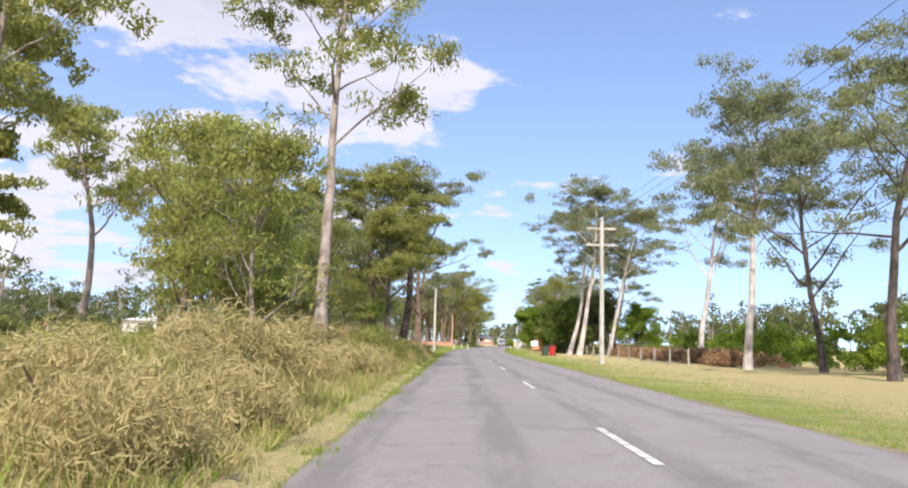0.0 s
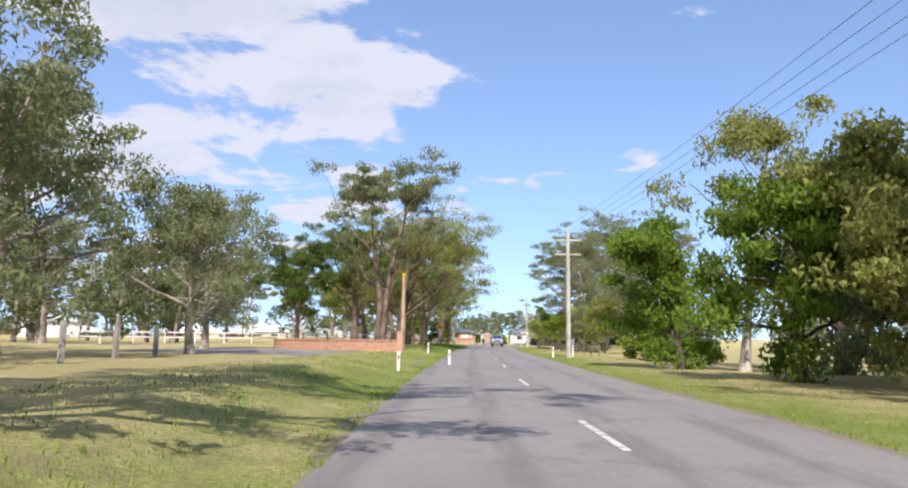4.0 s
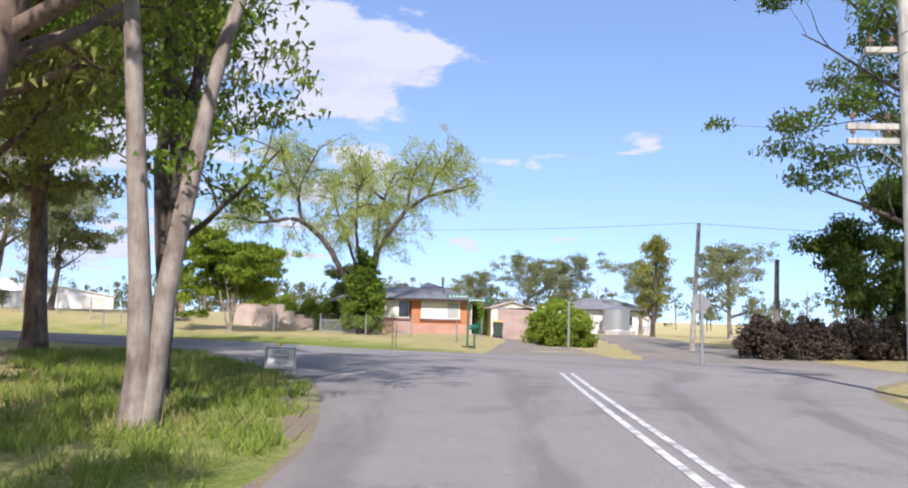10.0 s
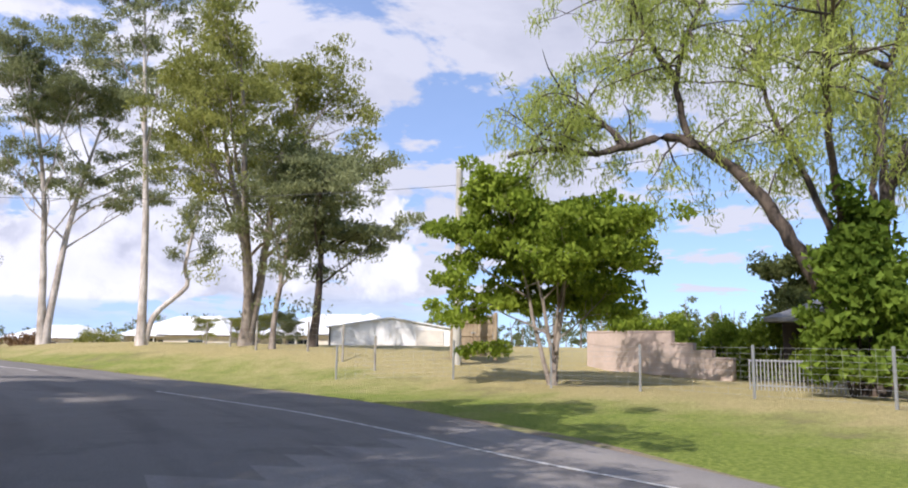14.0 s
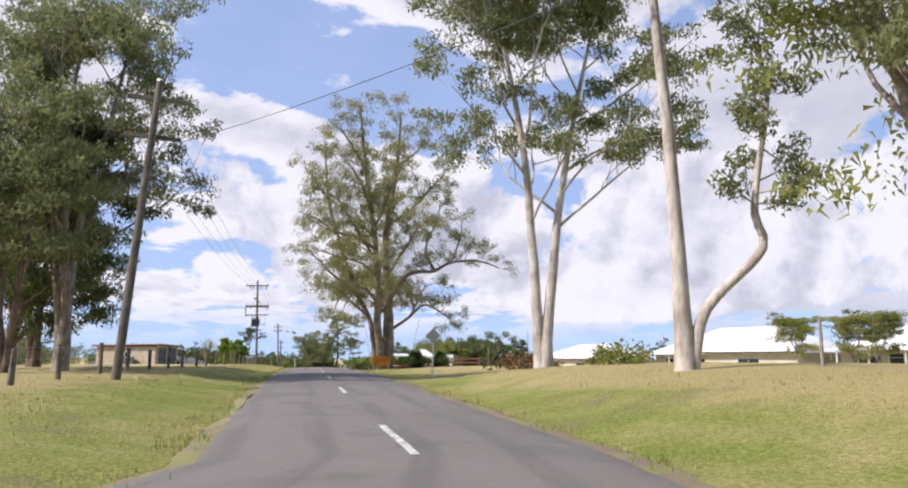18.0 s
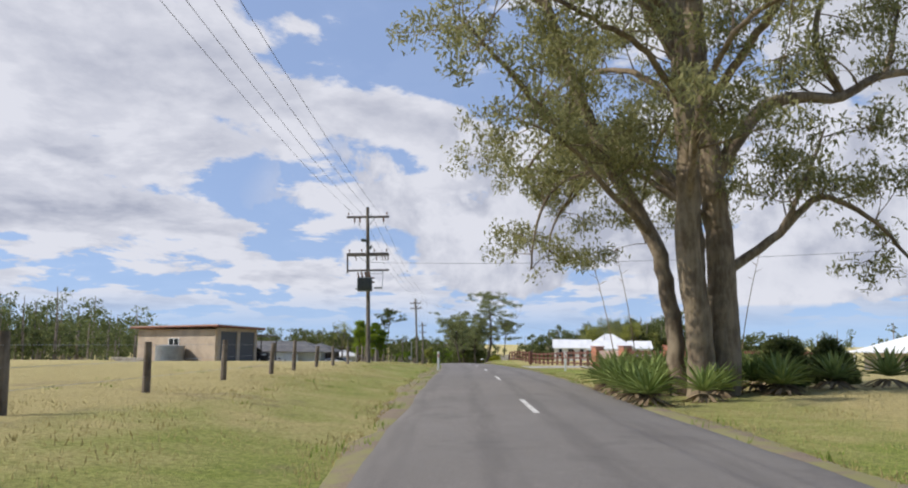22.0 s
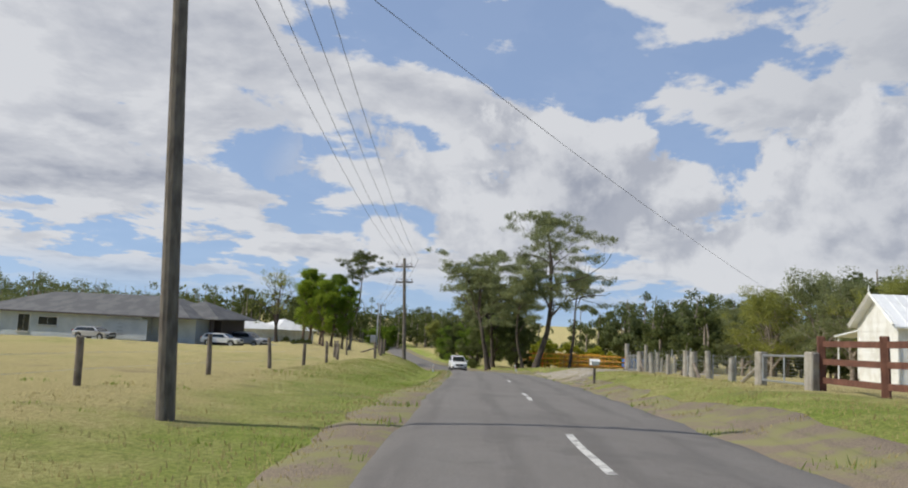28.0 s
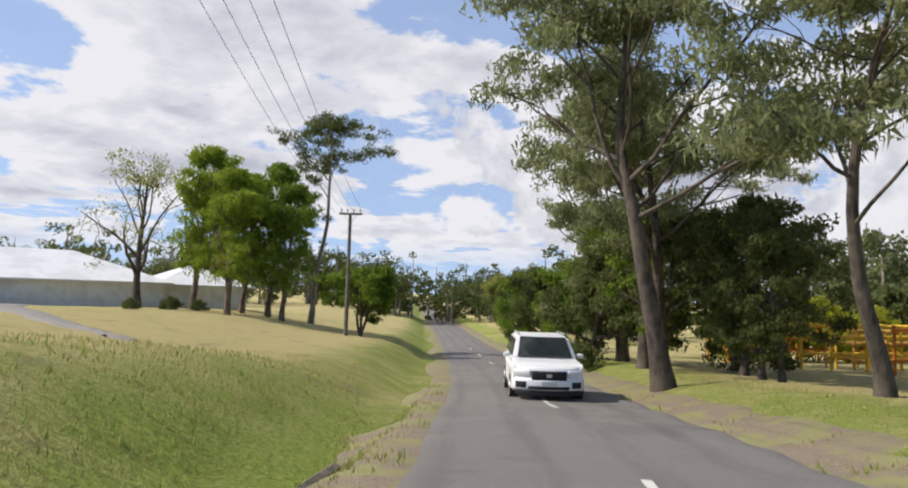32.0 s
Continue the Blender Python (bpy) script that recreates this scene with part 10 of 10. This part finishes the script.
part("tag", boxed((0.1, 0.02, 0.08), (0.0, -0.07, 0.78)), YELLOW, mb)


def cottage():
    """White weatherboard cottage: a gabled wing, a high hipped middle, a verandah and an awning."""
    ob = thing("white_cottage", "white weatherboard cottage with a pale gabled metal roof", "house", frame_at(-159.9, 281.5, -0.75, 70) @ Matrix.Diagonal((0.74, 0.88, 0.96, 1)))
    part("wall", wall_ring(0, 7.0, 0, 4.5, 2.3, 0.15, -0.8), WHITE, ob)
    wing = part("roof", gable_roof(0, 7.4, 0, 4.5, 2.32, 1.15, 0.4, True), ROOF_WHITE, ob)
    roof_ribs(wing, -0.2, 7.4, -0.35, 2.2, 2.20, 3.47, 0.5, ROOF_WHITE)
    part("gable", gable_end(0.02, 4.48, 0.0, 2.28, 1.12, 0.12, True), WHITE, ob)
    part("wall", wall_ring(7.02, 16.0, -0.6, 7.0, 2.3, 0.15, -0.8), WHITE, ob)
    bm = bmesh.new()
    hip_roof(bm, 7.0, 16.0, -0.6, 7.0, 2.35, 2.1, 0.4)
    part("roof", bm, ROOF_WHITE, ob)
    part("wall", wall_ring(16.02, 20.0, 0.6, 6.4, 2.2, 0.15, -0.8), WHITE, ob)
    part("roof", gable_roof(15.6, 20.0, 0.6, 6.4, 2.22, 1.1, 0.3, True), ROOF_WHITE, ob)
    for k in range(8):
        part("weatherboard", boxed((0.03, 4.46, 0.2), (-0.012, 2.25, 0.1 + 0.27 * k), Euler((0, -0.05, 0)).to_matrix()), WHITE, ob)
    for wx, w in ((1.2, 0.8), (3.4, 1.2), (5.6, 0.8)):
        window_on(ob, wx, 1.3, w, 1.3, 0.0, 1 if w < 1 else 2)
    part("verandah_roof", slab(((6.6, -2.6, 2.0), (15.6, -2.6, 2.0), (15.6, -0.65, 2.3), (6.6, -0.65, 2.3)), 0.06), ROOF_WHITE, ob)
    for px in (6.8, 9.6, 12.4, 15.4):
        part("verandah_post", boxed((0.12, 0.12, 2.8), (px, -2.5, 0.65)), WHITE, ob)
    screen = mat("green_screen", (0.10, 0.20, 0.16), 0.8, vary=0.08, scale=2, fine=60, bump=0.1)
    for px in (8.2, 11.0):
        part("screen", boxed((2.6, 0.03, 1.5), (px, -2.45, 1.0)), screen, ob)
    part("valance", boxed((9.0, 0.05, 0.22), (11.1, -2.56, 1.9)), WHITE, ob)
    part("awning", slab(((0.2, 4.6, 1.95), (3.8, 4.6, 1.95), (3.8, 8.6, 1.6), (0.2, 8.6, 1.6)), 0.07), ROOF_WHITE, ob)
    for px in (0.4, 3.6):
        part("awning_post", rods((px, 8.4, -0.8), (px, 8.4, 1.6), 0.05, sides=7), WHITE, ob)
    part("flue", rods((10.4, 1.2, 3.0), (10.4, 1.2, 4.6), 0.09, sides=8), STEEL, ob)
    for py in (0.0, 4.5):
        part("corner_trim", boxed((0.06, 0.12, 2.5), (-0.03, py, 1.05)), WHITE, ob)
    part("barge_board", rods((-0.42, -0.4, 2.16), (-0.42, 2.25, 3.5), 0.07, sides=4), WHITE, ob)
    part("barge_board", rods((-0.42, 4.9, 2.16), (-0.42, 2.25, 3.5), 0.07, sides=4), WHITE, ob)
    part("finial", rods((-0.42, 2.25, 3.4), (-0.42, 2.25, 3.85), 0.05, 0.02, 6), WHITE, ob)


cottage()
for x, y, d, w, dp, rr in ((-98, 284, 8, 14, 8, 1.9), (-64.0, 277.0, 12, 13, 8, 2.2), (-48.0, 281.0, 12, 14, 9, 2.3)):
    ob = house("pale_roofed_house", "cream house with a wide pale hipped metal roof", x, y, gz(x, y) - 1.0, d, ((0, w, 0, dp), (w * 0.55, w * 1.15, -2.6, dp * 0.7)), CREAM, ROOF_WHITE, rr, windows=((2.0, 1.4, 1.6, 1.1, 0.0), (5.2, 1.4, 1.4, 1.1, 0.0), (w * 0.85, 1.4, 1.8, 1.1, -2.6)), doors=((3.8, 0.9, 2.05, 0.0, GLASS),))
    for px in (0.4, 2.6, 5.0):
        part("verandah_post", rods((px, -1.4, -0.3), (px, -1.4, 2.3), 0.06, sides=8), WHITE, ob)
    part("verandah_roof", slab(((-0.4, -1.7, 2.28), (w * 0.55 - 0.5, -1.7, 2.28), (w * 0.55 - 0.5, -0.4, 2.42), (-0.4, -0.4, 2.42)), 0.05), ROOF_WHITE, ob)


# ---- the houses beyond the paddock ----
def grey_house():
    """Wide low house; its front faces the road."""
    c, l = np.array([-217.5, 247.0]), np.array([-228.0, 222.5])
    z = -2.75
    d = l - c
    deg = math.degrees(math.atan2(-d[1], -d[0]))
    ob = thing("grey_house", "wide blue-grey house with a dark hipped tile roof", "house", frame_at(l[0], l[1], z, deg))
    L = float(np.linalg.norm(d))
    part("wall", wall_ring(0, L - 5.4, 0, 11.0, 2.5, 0.2, -1.0), BLUEGREY, ob)
    part("wall", wall_ring(L - 5.38, L, 1.6, 11.0, 2.5, 0.2, -1.0), BLUEGREY, ob)
    bm = bmesh.new()
    hip_roof(bm, 0, L, 0, 11.0, 2.55, 2.3, 0.7)
    part("roof", bm, ROOF_DARK, ob)
    bm = bmesh.new()
    hip_roof(bm, L - 5.6, L + 1.9, 2.4, 9.8, 2.56, 1.9, 0.6)
    part("roof", bm, ROOF_DARK, ob)
    part("wall", wall_ring(L + 0.02, L + 1.5, 4.2, 9.4, 2.5, 0.2, -1.0), FASCIA, ob)
    part("gutter", boxed((L + 1.3, 0.1, 0.13), (L / 2, -0.74, 2.48)), FASCIA, ob)
    for wx, ww in ((3.0, 0.6), (L - 8.0, 0.7)):
        window_on(ob, wx, 1.35, ww, 1.5, 0.0, 1)
    window_on(ob, 6.5, 1.2, 1.5, 1.9, 0.0, 2)
    window_on(ob, 9.6, 1.5, 2.4, 0.9, 0.0, 2)
    slatted_door(ob, L - 7.0, -0.04, 4.6, 2.1, BLUEGREY, 5, "garage_door")
    for px in (0.2, 2.2):
        part("verandah_post", rods((px - 2.6, 0.3, -0.8), (px - 2.6, 0.3, 2.5), 0.08, sides=8), WHITE, ob)
    for px in (L + 1.5,):
        part("porch_post", boxed((0.3, 0.3, 2.5), (px, 2.3, 1.2)), FASCIA, ob)
    return ob


grey_house()
wagon(-217.5, 238.0, 66, CAR_SILVER, "silver sedan parked before the grey house", name="sedan", scale=0.95, z=gz(-217.5, 238.0) + 0.02, low=True)
wagon(-218.0, 250.6, 72, CAR_WHITE, "white hatchback parked beside the grey house", name="hatchback", scale=0.95, z=gz(-218, 250.6) + 0.02, low=True)
wagon(-223.0, 252.8, 62, CAR_SILVER, "pale grey car parked behind a white hatchback", name="parked_car", scale=1.0, z=gz(-223, 252.8) + 0.02)


def long_white_house():
    """Long low white house: a broad main roof, two projecting bays and a lower wing, ribbed metal on the roofs."""
    a, b = np.array([-257.0, 234.0]), np.array([-270.2, 255.2])
    deg = math.degrees(math.atan2(b[1] - a[1], b[0] - a[0])) + 180
    ob = thing("white_house", "long low white house with broad white ribbed metal roofs", "house", frame_at(b[0], b[1], -4.25, deg))
    L = float(np.linalg.norm(b - a))
    part("wall", wall_ring(7.0, L, 0, 11.0, 2.45, 0.2, -0.8), WHITE, ob)
    bm = bmesh.new()
    hip_roof(bm, 7.0, L, 0, 11.0, 2.47, 2.3, 0.55)
    main = part("roof", bm, ROOF_WHITE, ob)
    part("wall", wall_ring(0, 6.98, 1.6, 9.5, 2.35, 0.2, -0.8), WHITE, ob)
    bm = bmesh.new()
    hip_roof(bm, 0, 6.98, 1.6, 9.5, 2.37, 1.7, 0.5)
    part("roof", bm, ROOF_WHITE, ob)
    for x0, x1, y0 in ((9.0, 12.6, -1.6), (15.8, 19.4, -1.4)):
        part("bay_wall", wall_ring(x0, x1, y0, -0.02, 2.4, 0.18, -0.8), WHITE, ob)
        bm = bmesh.new()
        hip_roof(bm, x0, x1, y0, 4.2, 2.50, 1.35, 0.45)
        part("bay_roof", bm, ROOF_WHITE, ob)
        window_on(ob, (x0 + x1) / 2, 1.35, 1.9, 1.3, y0, 2)
    for i in range(13):
        x = 10.0 + (L - 13.0) * i / 12
        part("roof_rib", rods((x, -0.5, 2.52), (x, 5.4, 4.75), 0.035, sides=4), ROOF_WHITE, main)
    for wx in (1.6, 3.4, 5.6):
        window_on(ob, wx, 1.25, 0.7, 1.6, 1.6, 1)
    for wx in (7.8, 14.2, 20.6):
        window_on(ob, wx, 1.2, 0.9, 1.8, 0.0, 1)
    slatted_door(ob, L - 3.6, -0.04, 4.8, 2.2, PALE_WALL, 6, "garage_door")
    part("gutter", boxed((L - 6.4, 0.1, 0.12), ((L + 7) / 2, -0.58, 2.42)), WHITE, ob)


long_white_house()
for i in range(7):
    x, y = -254.8 - 1.9 * i, 237.2 + 2.9 * i
    bush("low_garden", x, y, "low clipped dark garden bush before the white house", LEAF_DARK, name="garden_bush", turn=i * 61, size=0.42, group="house front bushes", w=3.0, d=2.4, h=1.6, clumps=46, count=60)
L, R = glide([(-252, 244, 0), (-240, 250.5, 0), (-231, 256.8, 0), (-222, 264.0, 0)], 1.5)[:, :2], glide([(-250, 249, 0), (-239, 253.4, 0), (-230.5, 258.8, 0), (-221.5, 265.0, 0)], 1.5)[:, :2]
tagged(new("sealed_drive", ribbon("sealed_drive", even(R, 26), even(L, 26), 6, 0.05, ASPHALT)), "grey sealed driveway to the houses", "driveway", kind="structure")
for x, y, s in ((-247, 258.5, 0.5), (-250, 259.5, 0.45), (-256, 256, 0.5), (-243, 257.5, 0.4)):
    bush("low_garden", x, y, "low clipped dark garden bush on the lawn", LEAF_DARK, name="garden_bush", turn=x * 31 % 360, size=s, group="lawn bushes", w=3.0, d=2.4, h=1.6, clumps=46, count=60)
sb = thing("service_pole", "slim pale steel service pole with a grey meter cabinet", "power pole", frame_at(-203.76, 265.69, gz(-203.76, 265.69), 80))
part("post", rods((0, 0, -0.3), (0, 0, 4.6), 0.06, 0.05, 10), STEEL, sb)
part("hook", rods((0, 0, 4.5), (0.22, 0, 4.35), 0.015, sides=6), STEEL, sb)
part("insulator", rods((0.22, 0, 4.25), (0.22, 0, 4.38), 0.04, 0.03, 8), PORCELAIN, sb)
part("cabinet", boxed((0.5, 0.3, 0.66), (-0.32, 0, 1.35), None, 0.02), SIGN_BACK, sb)
part("lamp", boxed((0.12, 0.1, 0.14), (-0.1, -0.06, 3.9), None, 0.01), DARK_TRIM, sb)
wire((-202.4, 268.12, 5.8), (-203.76, 265.69, 1.6), 0.25)
head = thing("culvert_headwall", "low dark stained concrete culvert edge beside the seal", "kerb")
part("kerb", rods((-206.2, 271.3, gz(-206.2, 271.3)), (-208.6, 271.75, gz(-208.6, 271.75)), 0.09, sides=6), POST_WOOD, head)
prop = thing("timber_prop", "long weathered timber brace leaning against a strainer post", "post")
part("shaft", rods((-203.0, 266.2, gz(-203.0, 266.3) + 0.75), (-202.6, 264.2, gz(-202.6, 264.2)), 0.07, sides=8), POST_WOOD, prop)
mesh_fence("tube_fence", "low steel tube fence beside the grassy bank", [(-195.4, 264.9), (-199.4, 265.7), (-203.0, 266.3)], 1.1, STEEL, STEEL, 0.03, 2, 9.0)


# ---- steel yard at the end ----
def steel_rack(x, y, deg, n, m, levels, label):
    ob = thing("steel_rack", label, "rack", frame_at(x, y, gz(x, y), deg), "steel racks")
    for i in range(n + 1):
        for s in (0, 1.6):
            part("upright", boxed((0.1, 0.1, 2.0), (2.2 * i, s, 0.9), None, 0.01), m, ob)
    for z in levels:
        for s in (0, 1.6):
            part("beam", boxed((2.2 * n + 0.4, 0.08, 0.11), (1.1 * n, s - 0.02, z), None, 0.01), m, ob)
        for i in range(n * 2):
            part("bar", rods((1.1 * i + 0.3, -0.15, z + 0.08), (1.1 * i + 0.7, 1.75, z + 0.08), 0.03, sides=5), m, ob)


steel_rack(-220.5, 290.6, 112, 4, YARD_YELLOW, (0.4, 1.0, 1.6), "weathered yellow steel rack stacked in the roadside yard")
steel_rack(-225.5, 292.5, 110, 4, ORANGE, (0.5, 1.1, 1.7), "orange steel rack stacked in the roadside yard")
steel_rack(-230.5, 291.5, 108, 4, YELLOW_STEEL, (0.6, 1.4, 1.9), "long yellow steel rack in the roadside yard")
steel_rack(-233.5, 294.5, 108, 4, YARD_YELLOW, (0.4, 1.2, 1.8), "weathered yellow steel rack behind the wire fence")
steel_rack(-239.5, 291.0, 106, 6, ORANGE, (0.6, 1.3, 2.0), "orange steel rack at the back of the yard")
bl = thing("sheet_stack", "stack of bright blue steel sheets on bearers", "steel sheets", frame_at(-236.0, 306.0, gz(-236.0, 306.0), 96))
for k in range(6):
    part("sheet", boxed((3.9, 1.9, 0.16), (0.06 * (k % 2), 0.05 * (k % 3), 0.5 + 0.24 * k), None, 0.01), BLUE, bl)
part("bearer", boxed((0.2, 1.9, 0.4), (-1.3, 0, 0.2)), POST_GREY, bl)
part("bearer", boxed((0.2, 1.9, 0.4), (1.3, 0, 0.2)), POST_GREY, bl)
for i, (x, y, s) in enumerate(((-243.0, 298.5, 1.0), (-242.0, 293.4, 1.0), (-245.0, 303.0, 0.9), (-246, 295.5, 1.1), (-247.5, 307.0, 0.7))):
    bush("yellow_shrub", x, y, "bright yellow-green shrub behind the steel racks", LEAF_YELLOW, name="yellow_shrub", turn=i * 77, size=s, group="yellow shrubs", w=5.0, d=4.0, h=4.0, clumps=90, count=90, leaf=(0.2, 0.1))


# ---- grass blades on the verges ----
def blades(name, label, pts, seed, h, w, material, lean=0.5):
    """Standing blades of grass at points on the ground, in one mesh."""
    rng = np.random.default_rng(seed)
    n = len(pts)
    z = land(pts[:, 0], pts[:, 1])
    hh = h * rng.uniform(0.45, 1.35, n)
    a = rng.uniform(0, 2 * np.pi, n)
    l = rng.normal(0, lean, (n, 2)) * hh[:, None] * 0.6
    b = np.stack([np.cos(a), np.sin(a)], 1) * w
    p = np.c_[pts, z - 0.02]
    v = np.stack([np.c_[pts - b, z - 0.02], np.c_[pts + b, z - 0.02], np.c_[pts + l, z + hh]], 1).reshape(-1, 3)
    ob = thing(name, label, "grass", kind="stuff")
    part("blades", fast_mesh("blades", v, np.arange(3 * n).reshape(-1, 3), material), material, ob)


GRASS_BLADE = leaf_mat("green_grass_blades", (0.13, 0.205, 0.03), (0.33, 0.41, 0.08), 0.4)


def verge_points(rng, line, n, lo, hi, side, clump=0.0):
    i = rng.integers(1, len(line) - 1, n)
    t = line[i + 1, :2] - line[i - 1, :2]
    t /= np.linalg.norm(t, axis=1, keepdims=True)
    nrm = np.stack([t[:, 1], -t[:, 0]], 1)
    d = lo + (hi - lo) * rng.uniform(0, 1, n) ** 1.6
    p = line[i, :2] + t * rng.uniform(-0.7, 0.7, (n, 1)) + side * nrm * d[:, None]
    if clump:
        c = np.sin(p[:, 0] * 1.7) * np.cos(p[:, 1] * 1.3) + 0.6 * np.sin(p[:, 0] * 4.1 + p[:, 1] * 3.3)
        p = p[c > clump]
    return p


rg = np.random.default_rng(77)
A1 = LINE_1[(LINE_1[:, 1] > -5) & (LINE_1[:, 1] < 200)]
A2 = LINE_2[(LINE_2[:, 0] < -14) & (LINE_2[:, 0] > -225)]
A3 = LINE_2[(LINE_2[:, 0] < -158) & (LINE_2[:, 0] > -218)]
blades("verge_grass", "short mixed green grass along the first road", np.concatenate([verge_points(rg, A1, 60000, 3.35, 9.0, -1), verge_points(rg, A1, 34000, 3.5, 9.0, 1)]), 1, 0.06, 0.013, GRASS_BLADE)
A0 = LINE_1[(LINE_1[:, 1] > -4) & (LINE_1[:, 1] < 64)]
bank_points = verge_points(rg, A0, 52000, 3.9, 10.0, -1, -0.5)
blades("bank_grass", "long dry straw-coloured grass on the bank", bank_points[::2], 21, 0.3, 0.012, LEAF_DRYGRASS, 0.9)
blades("bank_grass", "long pale green grass on the bank", bank_points[1::2], 22, 0.24, 0.013, GRASS_BLADE, 0.9)
blades("verge_grass", "short dry straw grass along the second road", np.concatenate([verge_points(rg, A2, 60000, 2.7, 9.0, -1), verge_points(rg, A2, 60000, 2.7, 9.0, 1)]), 2, 0.04, 0.011, LEAF_DRYGRASS)
blades("long_grass", "long unmown green grass in the roadside ditch", verge_points(rg, A3, 15000, 3.1, 8.5, -1), 3, 0.085, 0.010, GRASS_BLADE)
blades("long_grass", "long dry grass in the roadside ditch", verge_points(rg, A3, 6000, 3.1, 8.5, -1), 31, 0.07, 0.009, LEAF_DRYGRASS)
blades("edge_grass", "straggling tufts of grass at the edge of the seal", np.concatenate([verge_points(rg, A1, 26000, 3.2, 4.0, -1, 0.5), verge_points(rg, A2, 8000, 2.45, 3.2, -1, 0.5), verge_points(rg, A2, 7000, 2.35, 3.2, 1, 0.5)]), 4, 0.11, 0.012, GRASS_BLADE)
inner = even(bend_l, 60)
t_in = np.gradient(inner, axis=0)
t_in /= np.linalg.norm(t_in, axis=1, keepdims=True)
def tufts(rng, centres, per, radius):
    """Points crowded round each centre."""
    return np.repeat(centres, per, 0) + rng.normal(0, radius, (len(centres) * per, 2))


ci = rg.integers(2, 34, 1500)
off = 0.7 + 4.6 * rg.uniform(0, 1, (1500, 1)) ** 1.2
spots = inner[ci] + off * np.stack([-t_in[ci, 1], t_in[ci, 0]], 1) + rg.normal(0, 0.35, (1500, 2))
A4 = LINE_1[(LINE_1[:, 1] > 172) & (LINE_1[:, 1] < 200)]
spots = np.concatenate([spots, verge_points(rg, A4, 1300, 3.6, 8.5, -1, -0.2)])
blades("corner_grass", "clumps of long green grass on the inside of the corner", tufts(rg, spots[::2], 22, 0.1), 6, 0.2, 0.012, GRASS_BLADE, 0.9)
blades("corner_grass", "clumps of deep green grass on the inside of the corner", tufts(rg, spots[1::3], 22, 0.12), 7, 0.17, 0.014, GRASS_GREEN, 0.9)
blades("corner_grass", "clumps of dry grass on the inside of the corner", tufts(rg, spots[3::6], 16, 0.09), 8, 0.22, 0.009, LEAF_DRYGRASS, 0.9)
A5 = LINE_2[(LINE_2[:, 0] < -60) & (LINE_2[:, 0] > -222)]
blades("verge_tufts", "scattered green tufts in the mown verge", tufts(rg, np.concatenate([verge_points(rg, A5, 500, 3.0, 11.0, -1, 0.1), verge_points(rg, A5, 320, 2.8, 9.0, 1, 0.1)]), 14, 0.12), 9, 0.055, 0.012, GRASS_BLADE, 0.9)
